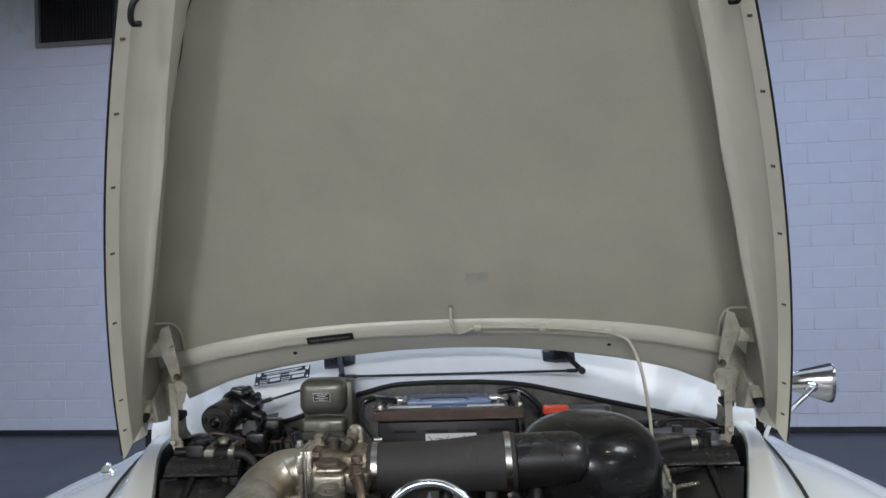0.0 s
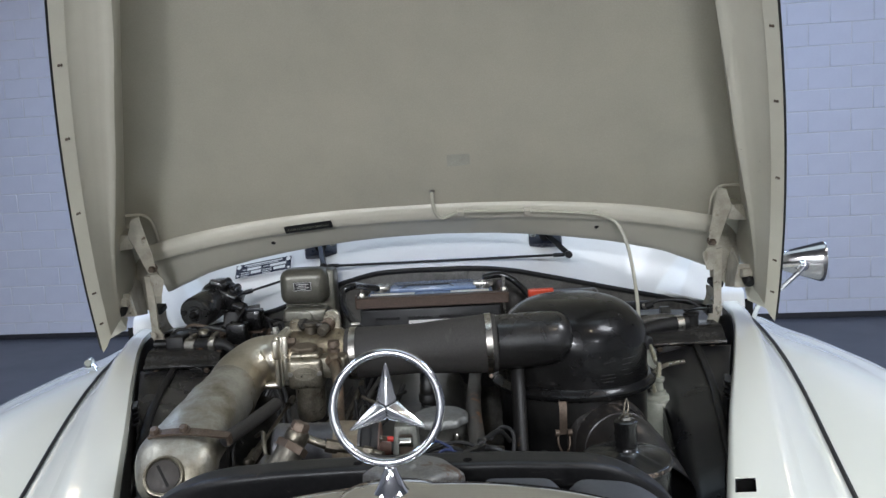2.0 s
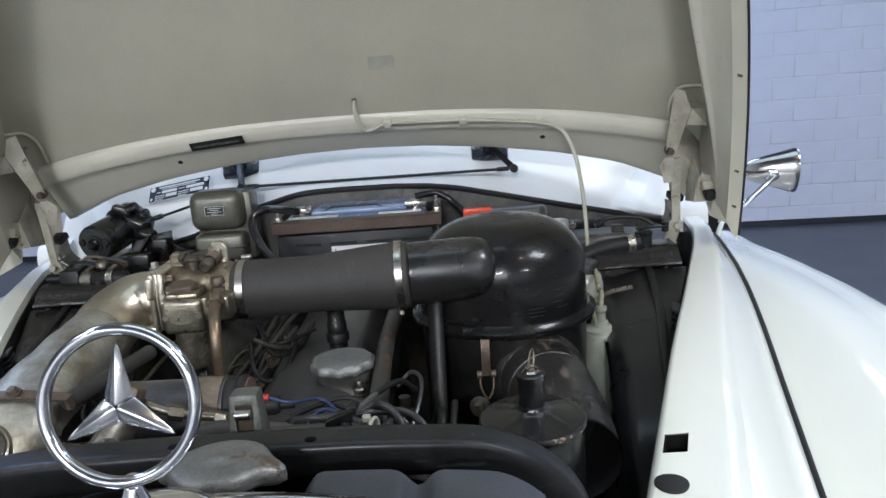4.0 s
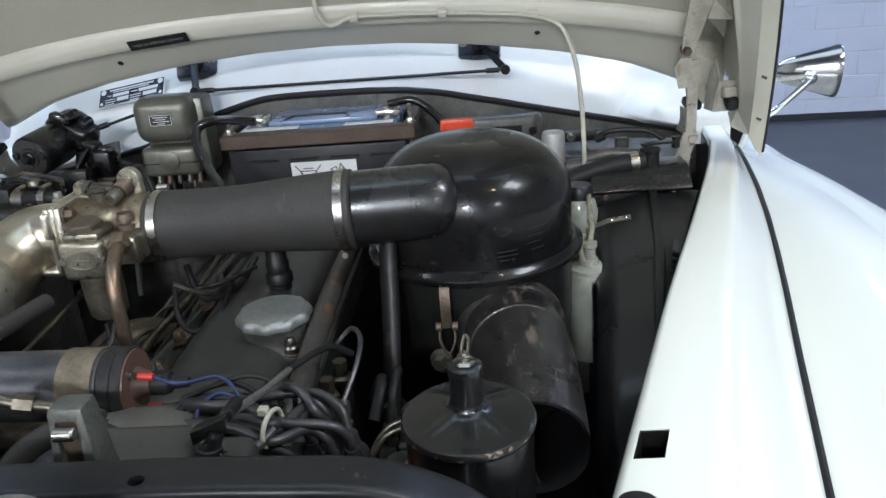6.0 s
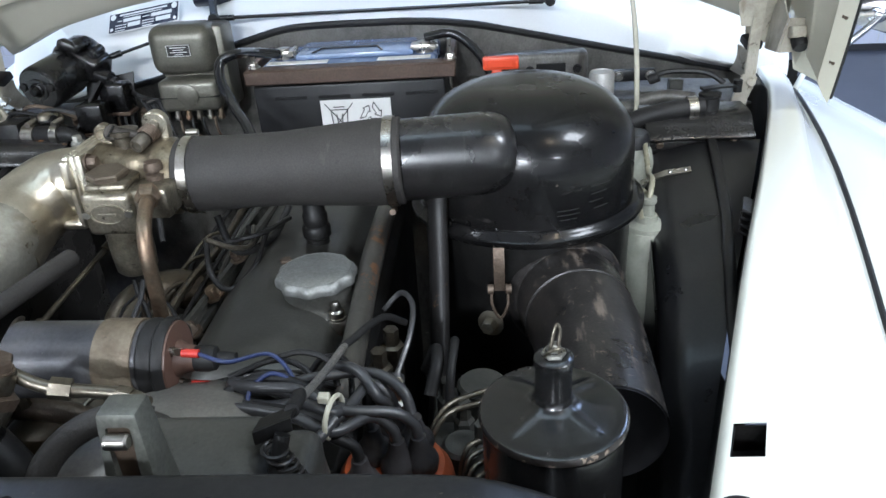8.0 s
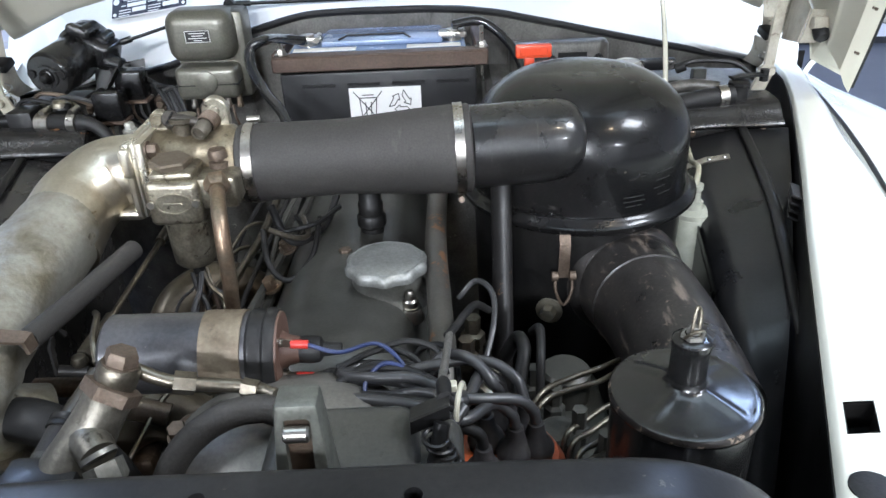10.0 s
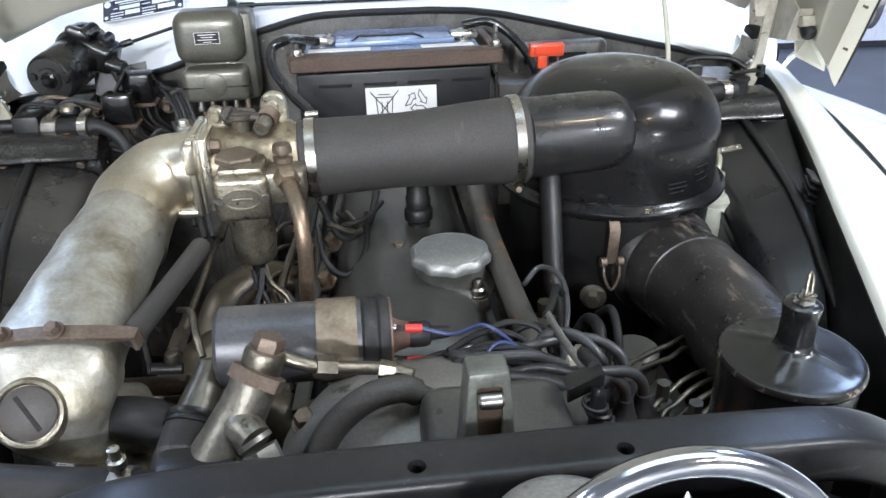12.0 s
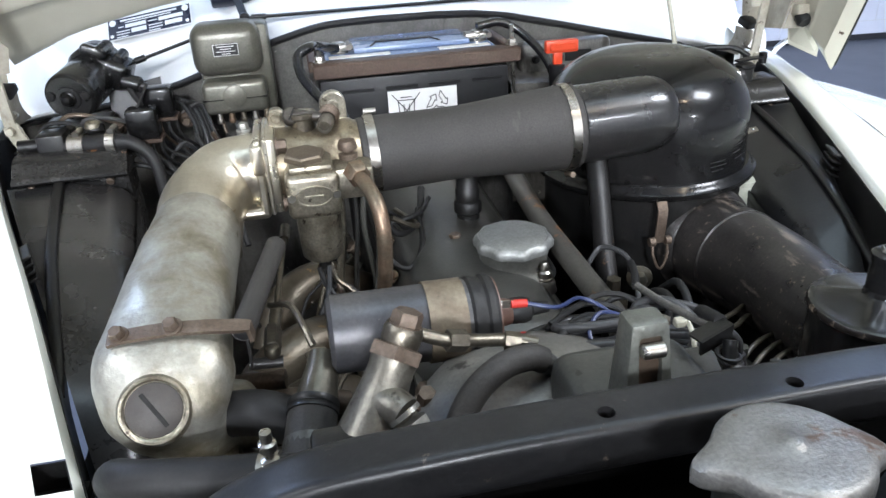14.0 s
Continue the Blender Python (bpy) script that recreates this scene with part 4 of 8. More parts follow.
def front_end():
    b = B()
    sweep(b, [(CX - 0.268, 0.735, 0.88), (CX - 0.245, 0.713, 0.981), (CX - 0.195, 0.700, 1.026), (CX - 0.12, 0.693, 1.0395), (CX, 0.690, 1.0430), (CX + 0.12, 0.693, 1.0395),
              (CX + 0.19, 0.700, 1.026), (CX + 0.24, 0.713, 0.977), (CX + 0.262, 0.735, 0.87)], 0.0155, 0.0135, (0, 1, 0), 7.0, 10, 44)
    # two drilled holes: the cutters go once the bar is cut
    bar_holes = B()
    for x, y, z in ((-0.0521, 0.6866, 1.053), (0.0447, 0.6848, 1.053)):
        lathe(bar_holes, [(0.0043, -0.02), (0.0043, 0.02)], Matrix.Translation((x, y, z)), 20)
    bar = part("cross_bar", b, mat("scuffed_cross_bar", (0.0075, 0.0076, 0.0083), 0.36, 0.05, col2=(0.017, 0.0165, 0.0165), scale=9, mix=0.75, grain=0.35, gscale=260, bump=0.14, rvar=0.14, speck=(0.075, 0.06, 0.048), speck_scale=75, speck_at=0.65, streak=(0.055, 0.053, 0.052), streak_scale=(9, 70, 70), streak_at=0.63, spec=0.3), car, "black painted cross bar behind the radiator", sharp=60)
    # black sheet added where the gap behind the bar lies in darkness
    b = B()
    sheet(b, lambda u, v: (CX + u, 0.70 + 0.02 * v + 0.1 * u * u, 1.03 - 1.2 * u * u - 0.4 * v), stations(-0.2, 0.2, 16), stations(0, 1, 4), 0.002)
    part("dark_gap_sheet", b, DARK, car, "dark sheet added for the unlit gap below the cross bar")
    drill(bar, bar_holes)
    b = B()
    tube(b, [(-0.235, 0.655, 0.985), (-0.225, 0.645, 1.008), (-0.205, 0.638, 1.014), (-0.15, 0.635, 1.019), (-0.07, 0.634, 1.022)], 0.0085, 6, 16)
    part("overflow_pipe", b, DUSTY, car, "black overflow pipe ahead of the cross bar")
    # radiator tank and its cap
    rad = thing("radiator", "black radiator with a grey cast filler cap", "radiator", (CX, 0.6, 0.5))
    b = B()
    box(b, (CX - 0.2, 0.575, 0.52), (CX + 0.2, 0.645, 1.035), 0.015, None, 3)
    part("tank", b, DUSTY, rad)
    b = B()
    lathe(b, [(0.024, 0), (0.024, 0.036), (0.026, 0.04)], Matrix.Translation((-0.005, 0.624, 1.028)), 24)
    part("filler_neck", b, GREYC, rad)
    b = B()
    m = Matrix.Translation((0.001, 0.626, 1.0635)) @ Euler((radians(-3), 0, radians(-6))).to_matrix().to_4x4()
    rings = []
    for r, h, lug in ((0.000, 0.0152, 0), (0.0035, 0.0152, 0), (0.0048, 0.0142, 0), (0.0062, 0.0132, 0), (0.016, 0.0134, 0), (0.026, 0.0128, 0.15), (0.0292, 0.0118, 0.8), (0.0306, 0.0098, 1), (0.0312, 0.006, 1), (0.0310, 0.0025, 1), (0.0285, 0.0, 0.9), (0.024, -0.002, 0.2)):
        ring = []
        for k in range(72):
            a = 2 * math.pi * k / 72
            out = sum(math.exp(-((a - c + math.pi) % (2 * math.pi) - math.pi) ** 2 / 0.055) for c in (0.0, math.pi))
            rr = r + 0.0105 * lug * out
            ring.append(b.verts.new(m @ Vector((rr * math.cos(a), rr * math.sin(a), h - 0.0035 * lug * out))))
        rings.append(ring)
    for ra, rb in zip(rings, rings[1:]):
        for k in range(72):
            b.faces.new((ra[k], rb[k], rb[(k + 1) % 72], ra[(k + 1) % 72]))
    b.faces.new(rings[-1][::-1])
    bmesh.ops.remove_doubles(b, verts=b.verts, dist=1e-6)
    part("filler_cap", b, SILVER, rad, "grey cast filler cap with two lugs")
    # the plate between the cross tube and the grille shell
    b = B()
    sheet(b, lambda u, v: (CX + u, 0.475 + 0.17 * v, 1.005 + 0.012 * math.cos(u * 12) * (1 - v) - 0.6 * u * u - 0.012 * (abs(u - 0.13) < 0.05)), stations(-0.26, 0.26, 40), stations(0, 1, 6), 0.0015)
    part("shroud_plate", b, mat("blue_grey_shroud", (0.05, 0.054, 0.06), 0.5, col2=(0.035, 0.036, 0.04), scale=15, grain=0.15, bump=0.1), car, "dull blue-grey radiator shroud plate")
    b = B()

    def guard(u, v):
        groove = 0.011 * math.exp(-((u - 0.122) / 0.008) ** 2)
        end = 0.03 * max(0.0, (0.062 - u) / 0.02) ** 1.5
        return (u, 0.575 + 0.062 * v, 1.063 - 0.5 * (u - 0.05) ** 2 - 12.0 * max(0.0, u - 0.165) ** 2 - groove - end - 0.03 * max(0.0, v - 0.85) / 0.15)

    sheet(b, guard, stations(0.042, 0.20, 44), stations(0, 0.85, 4) + [0.9, 0.95, 1], 0.0015)
    part("radiator_guard", b, mat("blue_grey_guard", (0.05, 0.054, 0.062), 0.42, col2=(0.034, 0.036, 0.041), scale=12, mix=0.7, grain=0.2, bump=0.12), car, "pressed blue-grey guard plate over the radiator")
    # chrome grille shell
    b = B()

    def shell(u, v):
        a = v * 2.5 - 0.7
        c = u - 0.025
        z = 1.0975 - 0.75 * c * c - 9 * c ** 4
        return (CX + u, 0.533 - 0.055 * math.sin(a) - 0.2 * u * u, z - 0.05 * (1 - math.cos(a)))

    sheet(b, shell, stations(-0.225, 0.225, 48), stations(0, 1, 20), 0.0015)
    part("grille_shell", b, CHROME, car, "chromed top of the radiator grille shell", sharp=60)
    # the star on its foot
    ring = thing("bonnet_star", "chrome three-pointed star in a ring on the radiator shell", "ornament", (-0.006, 0.53, 1.085))
    m = Matrix.Translation((-0.006, 0.53, 1.1585)) @ Euler((radians(90 - 14), 0, 0)).to_matrix().to_4x4()
    b = B()
    R = 0.0355
    pts = [m @ Vector((R * math.cos(a), R * math.sin(a), 0)) for a in stations(0, 2 * math.pi, 64)]
    rings, seg = [], 12
    for k in range(64):
        a = 2 * math.pi * k / 64
        rings.append([b.verts.new(m @ Vector(((R + 0.0030 * math.cos(t)) * math.cos(a), (R + 0.0030 * math.cos(t)) * math.sin(a), 0.0036 * math.sin(t)))) for t in (2 * math.pi * j / seg for j in range(seg))])
    for k in range(64):
        for j in range(seg):
            b.faces.new((rings[k][j], rings[k][(j + 1) % seg], rings[(k + 1) % 64][(j + 1) % seg], rings[(k + 1) % 64][j]))
    part("ring", b, mat("dulled_ring_chrome", (0.46, 0.465, 0.48), 0.16, 1.0, col2=(0.46, 0.46, 0.47), scale=25, grain=0.05, bump=0.0, rvar=0.05), ring)
    worn_chrome = mat("worn_chrome", (0.62, 0.62, 0.63), 0.2, 1.0, col2=(0.5, 0.5, 0.5), scale=30, grain=0.05, bump=0.02, rvar=0.08)
    for k in range(3):
        b = B()
        a = radians(90 + 120 * k)
        ca, sa = math.cos(a), math.sin(a)

        def w(r, t, z):
            return b.verts.new(m @ Vector((r * ca - t * sa, r * sa + t * ca, z)))

        tip, hub_f, hub_b = w(R - 0.001, 0, 0), w(0, 0, 0.005), w(0, 0, -0.005)
        l, r_ = w(0.0042, 0.0073, 0), w(0.0042, -0.0073, 0)
        for fc in ((tip, hub_f, l), (tip, r_, hub_f), (tip, l, hub_b), (tip, hub_b, r_), (hub_f, r_, hub_b), (hub_f, hub_b, l)):
            b.faces.new(fc)
        bmesh.ops.recalc_face_normals(b, faces=b.faces)
        bmesh.ops.bevel(b, geom=list(b.edges), offset=0.0011, segments=2, profile=0.5, affect="EDGES")
        part("star_arm", b, worn_chrome, ring, sharp=40)
    b = B()
    lathe(b, [(0.0385, -0.012), (0.0382, -0.004), (0.036, -0.0012), (0.030, 0.0005), (0.018, 0.0022), (0.0118, 0.0028), (0.0102, 0.0045), (0.0075, 0.010), (0.0048, 0.0165), (0.004, 0.019), (0.0052, 0.0205), (0.0052, 0.0222), (0.003, 0.0245)],
          Matrix.Translation((-0.006, 0.528, 1.0985)) @ Euler((radians(-3), 0, 0)).to_matrix().to_4x4(), 48)
    part("foot", b, CHROME, ring)
    # door mirror on its stalk, and the wing-top lamp
    mir = thing("wing_mirror", "chrome wing mirror on a slim stalk", "mirror", (0.70, 1.72, 0.92))
    b = B()
    m = axis((0.80, 1.69, 1.062), (0.90, 1.675, 1.058))
    lathe(b, [(0.0, -0.058), (0.012, -0.056), (0.0215, -0.042), (0.030, -0.014), (0.037, 0.012), (0.0425, 0.030), (0.0445, 0.038), (0.0435, 0.042), (0, 0.041)], m @ Matrix.Diagonal((0.7, 1.0, 1.0, 1)), 36)
    # chrome coloured dark brown-grey to stand in for the dark room it reflects
    part("mirror_shell", b, mat("dark_reflection_chrome", (0.24, 0.225, 0.22), 0.14, 1.0, col2=(0.4, 0.4, 0.4), scale=20, grain=0.03, bump=0.0), mir)
    b = B()
    tube(b, [(0.785, 1.652, 1.056), (0.765, 1.652, 1.036), (0.735, 1.66, 1.006), (0.705, 1.69, 0.97), (0.70, 1.72, 0.92)], 0.0055, 6, 10)
    lathe(b, [(0.011, -0.02), (0.0125, -0.004), (0.011, 0.004), (0.006, 0.009), (0, 0.010)], axis((0.786, 1.658, 1.057), (0.786, 1.60, 1.062)), 20)
    part("stalk", b, CHROME, mir)
    b = B()
    tube(b, [(0.785, 1.655, 1.060), (0.755, 1.664, 1.058), (0.72, 1.675, 1.054)], 0.0045, 4, 8)
    part("brace", b, STEEL, mir)
    lamp = thing("wing_lamp", "small chrome marker lamp on the wing top", "lamp", (-0.745, 1.577, 0.915))
    b = B()
    lathe(b, [(0.017, 0), (0.018, 0.004), (0.013, 0.008), (0.009, 0.012), (0.0095, 0.018), (0.008, 0.025), (0.0045, 0.029), (0, 0.03)], Matrix.Translation((-0.745, 1.577, 0.926)) @ Matrix.Diagonal((0.8, 0.8, 0.72, 1)), 24)
    part("lamp_body", b, CHROME, lamp)
    b = B()
    lathe(b, [(0.0, -0.003), (0.006, -0.002), (0.0075, 0.004), (0.0, 0.006)], axis((-0.745, 1.568, 0.938), (-0.745, 1.5, 0.938)), 16)
    part("lens", b, GLASSY, lamp)


front_end()


# ---- air path: cleaner, hose, throttle housing, intake pipe ----
AY, AZ, AZL = 1.125, 1.053, 1.045  # the line of the hose, and its height at the throttle


def air_cleaner():
    cx, cy = 0.218, 1.222
    t = thing("air_cleaner", "large black enamelled domed air cleaner", "air cleaner", (cx, cy, 0.80))
    b = B()
    prof = [(0.121, 0.975), (0.1175, 0.979), (0.1165, 0.995), (0.1165, 1.03)] + [(0.0365 + 0.08 * math.cos(a), 1.03 + 0.068 * math.sin(a)) for a in stations(0.12, math.pi / 2, 12)] + [(0.0, 1.1005)]
    lathe(b, prof, Matrix.Translation((cx, cy, 0)), 56)
    d = part("dome", b, ENAMEL, t, sharp=30)
    b = B()
    lathe(b, [(0.119, 0.963), (0.127, 0.964), (0.1295, 0.967), (0.1295, 0.971), (0.126, 0.973), (0.1245, 0.976), (0.121, 0.979), (0.118, 0.979)], Matrix.Translation((cx, cy, 0)), 56)
    part("rim", b, ENAMEL, t)
    b = B()
    lathe(b, [(0.0, 0.76), (0.10, 0.76), (0.113, 0.78), (0.116, 0.964)], Matrix.Translation((cx, cy, 0)), 48)
    part("bowl", b, DUSTY, t)
    # outlet neck, flared where it joins the dome
    b = B()
    lathe(b, [(0.0385, -0.002), (0.0402, 0.0), (0.0405, 0.070), (0.0402, 0.084), (0.0388, 0.092), (0.0362, 0.0985), (0.032, 0.104), (0.025, 0.1085), (0.014, 0.111), (0.0, 0.112)], axis((0.094, AY + 0.004, AZ - 0.0025), (0.30, 1.144, AZ)), 44)
    part("outlet_neck", b, mat("scuffed_enamel", (0.008, 0.008, 0.0084), 0.3, col2=(0.022, 0.021, 0.02), scale=16, mix=0.7, grain=0.35, bump=0.12, rvar=0.16, coat=0.25, speck=(0.16, 0.15, 0.14), speck_scale=130, speck_at=0.70, streak=(0.05, 0.047, 0.044), streak_scale=(120, 22, 22), streak_at=0.62), t)
    # snap clip with its loop, and a mounting bolt
    b = B()
    x = 0.184
    strip(b, [(x, 1.0975, 0.966), (x, 1.092, 0.958), (x, 1.094, 0.935), (x, 1.0965, 0.918)], 0.011, 0.002)
    part("clip_strap", b, RUST, t)
    b = B()
    tube(b, [(x - 0.008, 1.095, 0.923), (x - 0.008, 1.09, 0.905), (x, 1.088, 0.89), (x + 0.008, 1.09, 0.905), (x + 0.008, 1.095, 0.923)], 0.0016, 5, 6)
    for sx in (-0.009, 0.009):
        rod(b, (x + sx - 0.003, 1.094, 0.921), (x + sx + 0.003, 1.094, 0.921), 0.005)
    part("clip_loop", b, RUST, t)
    b = B()
    hexbolt(b, (0.1745, 1.116, 0.8665), (0.1695, 1.103, 0.8672), 0.0085, 0.0145)
    part("mounting_bolt", b, mat("zinc_bolt", (0.34, 0.32, 0.26), 0.45, 0.35, col2=(0.22, 0.2, 0.155), scale=80, bump=0.1), t)
    # faded maker's print: bars on the dome
    for i, (a0, a1, z) in enumerate(((-78, -67, 0.998), (-78, -66, 0.993), (-77, -68, 0.988), (-60, -48, 1.018), (-60, -50, 1.010), (-61, -53, 1.002), (-58, -49, 0.994))):
        b = B()
        sheet(b, lambda u, v: (cx + 0.1169 * math.cos(radians(u)), cy + 0.1169 * math.sin(radians(u)), z + v), stations(a0, a1, 4), [-0.0005, 0.0005], 0.0002)
        part("faded_print", b, mat("faded_print_grey", (0.020, 0.020, 0.019), 0.4), t)
    # fresh-air snorkel towards the radiator
    b = B()
    tube(b, [(0.246, 1.17, 0.893), (0.257, 1.10, 0.900), (0.2635, 1.03, 0.906), (0.2645, 0.96, 0.909), (0.263, 0.892, 0.909)], [0.058, 0.0555, 0.0515, 0.0485, 0.0465], 10, 44, cap=False)
    lathe(b, [(0.0635, -0.004), (0.0625, 0.004), (0.059, 0.009), (0.056, 0.012)], axis((0.254, 1.118, 0.899), (0.259, 1.09, 0.902)), 44)
    lathe(b, [(0.0533, -0.0015), (0.0543, -0.0005), (0.0543, 0.0008), (0.0530, 0.0018)], axis((0.2605, 1.062, 0.904), (0.2635, 1.03, 0.906)), 44)
    s = part("snorkel", b, mat("scuffed_black_duct", (0.016, 0.015, 0.0148), 0.3, 0.15, col2=(0.04, 0.036, 0.033), scale=13, mix=0.8, bump=0.12, grain=0.35, streak=(0.15, 0.122, 0.10), streak_scale=(55, 16, 55), streak_at=0.57,
                           speck=(0.13, 0.105, 0.082), speck_scale=120, speck_at=0.62), t, "scuffed black intake snorkel")
    b = B()
    tube(b, [(0.263, 0.8905, 0.909), (0.2645, 0.95, 0.909), (0.264, 1.0, 0.907)], 0.0452, 6, 36, cap=False)
    part("snorkel_bore", b, INK, s)


def intake_hose():
    t = thing("intake_hose", "grey-black rubber intake hose with two steel clamps", "hose", (-0.01, AY, AZ))
    b = B()
    L = 0.222
    prof = [(0.0355, 0.0), (0.0372, 0.002), (0.0372, 0.016)] + [(0.0376 - 0.0012 * math.sin(min(1, a / 0.8) * math.pi) + 0.0052 * max(0, a - 0.45) / 0.55, 0.02 + a * (L - 0.04)) for a in stations(0, 1, 18)] + [(0.0428, L - 0.016), (0.0428, L - 0.002), (0.040, L)]
    HL0, HL1 = Vector((-0.127, AY, AZL)), Vector((0.095, AY + 0.002, AZ - 0.0025))
    lathe(b, prof, axis(HL0, HL1), 48)
    part("hose_body", b, HOSEM, t)
    for x in (-0.115, 0.083):
        b = B()
        r = 0.0378 if x < 0 else 0.0432
        c = HL0 + (HL1 - HL0) * ((x + 0.127) / 0.222)
        lathe(b, [(r, -0.0045), (r + 0.0012, -0.0045), (r + 0.0012, 0.0045), (r, 0.0045)], axis(c, c + (HL1 - HL0)), 48)
        if x > 0:
            k = B()
            rod(k, (x, AY - 0.012, AZ - 0.048), (x, AY - 0.03, AZ - 0.043), 0.003)
            part("clamp_screw", k, RUST, t)
        else:
            rod(b, (x - 0.004, AY + 0.01, AZL + 0.041), (x + 0.008, AY + 0.01, AZL + 0.041), 0.003)
        part("clamp", b, STEEL, t, "bright steel hose clamp")


def throttle_housing():
    t = thing("throttle_housing", "stained cast aluminium throttle housing with levers", "throttle housing", (-0.165, AY, 0.95))
    b = B()
    lathe(b, [(0.0365, 0.0), (0.0365, 0.02), (0.033, 0.03), (0.034, 0.052), (0.0375, 0.058), (0.0385, 0.062), (0.0385, 0.072), (0.036, 0.075), (0.0355, 0.085)], axis((-0.205, AY, AZL), (-0.1, AY, AZL)), 40)
    part("barrel", b, mat("brown_stained_barrel", (0.30, 0.255, 0.18), 0.33, 0.85, col2=(0.10, 0.078, 0.05), scale=34, mix=0.8, grain=0.2, gscale=380, bump=0.2, lump=0.0012, rvar=0.14, speck=(0.03, 0.024, 0.018), speck_scale=70, speck_at=0.62), t)
    b = B()
    m = Matrix.Translation((-0.209, AY, AZL))
    box(b, (-0.005, -0.039, -0.034), (0.004, 0.039, 0.038), 0.003, m, 2)
    part("flange", b, ALU, t)
    for dy, dz in ((-0.029, 0.028), (0.03, 0.031), (-0.031, -0.027)):
        b = B()
        hexbolt(b, (-0.205, AY + dy, AZL + dz), (-0.195, AY + dy, AZL + dz), 0.0068, 0.0085)
        part("flange_nut", b, RUST, t)
    # front block with an oval badge, and the screw cap above it
    b = B()
    box(b, (-0.200, 1.0545, 1.014), (-0.152, 1.10, 1.056), 0.006, None, 3)
    box(b, (-0.196, 1.060, 1.055), (-0.156, 1.10, 1.063), 0.004, None, 2)
    part("front_block", b, ALUR, t)
    b = B()
    m = axis((-0.1755, 1.054, 1.0365), (-0.1755, 1.0, 1.0365)) @ Matrix.Diagonal((1.75, 1, 1, 1))
    lathe(b, [(0.0098, -0.001), (0.0098, 0.0016), (0.0085, 0.0016), (0.0085, 0.0008), (0.0, 0.0008)], m, 32)
    box(b, (-0.184, 1.0523, 1.0353), (-0.1675, 1.0537, 1.0377), 0.0004)
    part("oval_badge", b, ALUR, t)
    for dx in (-0.0235, 0.0235):
        b = B()
        rod(b, (-0.1755 + dx * 0.86, 1.056, 1.0365), (-0.1755 + dx * 0.86, 1.052, 1.0365), 0.0035)
        part("badge_screw", b, STEEL, t)
    b = B()
    lathe(b, [(0.0190, -0.012), (0.0170, -0.006), (0.0165, 0.0045), (0.0155, 0.006)], Matrix.Translation((-0.1802, 1.081, 1.0575)), 28)
    part("cap_neck", b, ALUR, t)
    b = B()
    m = Matrix.Translation((-0.1802, 1.081, 1.063)) @ Euler((radians(4), 0, radians(20))).to_matrix().to_4x4()
    lathe(b, [(0.0170, 0), (0.0192, 0.001), (0.0192, 0.0055), (0.0175, 0.0072), (0, 0.0075)], m, 6)
    part("screw_cap", b, mat("brown_stained_nut", (0.17, 0.14, 0.105), 0.45, 0.7, col2=(0.10, 0.08, 0.06), scale=40, bump=0.3), t, "brown-stained hexagon cap")
    b = B()
    box(b, (-0.156, 1.062, 1.026), (-0.120, 1.11, 1.056), 0.004, None, 2)
    part("side_block", b, ALUR, t)
    b = B()
    lathe(b, [(0.009, 0), (0.009, 0.006), (0.0055, 0.007), (0.0055, 0.009), (0.009, 0.01), (0.009, 0.014), (0.0075, 0.018), (0, 0.018)], Matrix.Translation((-0.14, 1.092, 1.055)), 18)
    part("adjuster_screw", b, RUST, t)
    # vacuum can below
    b = B()
    lathe(b, [(0.0, 0.965), (0.016, 0.965), (0.0195, 0.969), (0.0205, 0.985), (0.021, 1.012), (0.021, 1.018)], Matrix.Translation((-0.1745, 1.079, 0)), 28)
    part("vacuum_can", b, ALUR, t)
    b = B()
    rod(b, (-0.1745, 1.079, 0.966), (-0.1745, 1.079, 0.952), 0.006, 0.001)
    part("terminal", b, DUSTY, t)
    # top: sleeve, lever and its arms
    b = B()
    lathe(b, [(0.012, 0), (0.012, 0.012), (0.014, 0.014), (0.014, 0.018), (0, 0.018)], Matrix.Translation((-0.178, 1.128, 1.076)), 20)
    part("sleeve", b, BRASS, t)
    b = B()
    rod(b, (-0.1875, 1.130, 1.088), (-0.1869, 1.1205, 1.0945), 0.0085, 0.0015, 22)
    sweep(b, [(-0.1880, 1.126, 1.0915), (-0.1780, 1.125, 1.0915), (-0.1680, 1.124, 1.0895), (-0.1590, 1.122, 1.0885)], 0.0048, 0.0062, (0, 0.6, 0.8), 2.6, 5, 16)
    part("lever", b, mat("dark_lever_steel", (0.085, 0.078, 0.068), 0.42, 0.7, col2=(0.04, 0.034, 0.028), scale=40, mix=0.7, grain=0.25, bump=0.2), t)
    b = B()
    box(b, (-0.0065, -0.0008, 0), (0.0065, 0.0008, 0.0012), 0, axis((-0.1869, 1.1203, 1.0947), (-0.1863, 1.110, 1.1015)) @ Matrix.Rotation(radians(60), 4, "Z"))
    part("screw_slot", b, DARK, t)
    b = B()
    lathe(b, [(0.0, -0.002), (0.0042, -0.002), (0.0046, -0.0035), (0.0068, -0.0035), (0.0074, 0.0), (0.0074, 0.010), (0.0062, 0.012), (0.0062, 0.030)], axis((-0.1578, 1.109, 1.084), (-0.1490, 1.137, 1.092)), 24)
    part("lever_joint", b, mat("dull_spindle_steel", (0.20, 0.185, 0.155), 0.42, 0.7, col2=(0.10, 0.085, 0.066), scale=50, mix=0.7, grain=0.2, bump=0.2), t)
    b = B()
    m = axis((-0.1545, 1.1195, 1.087), (-0.1490, 1.137, 1.092))
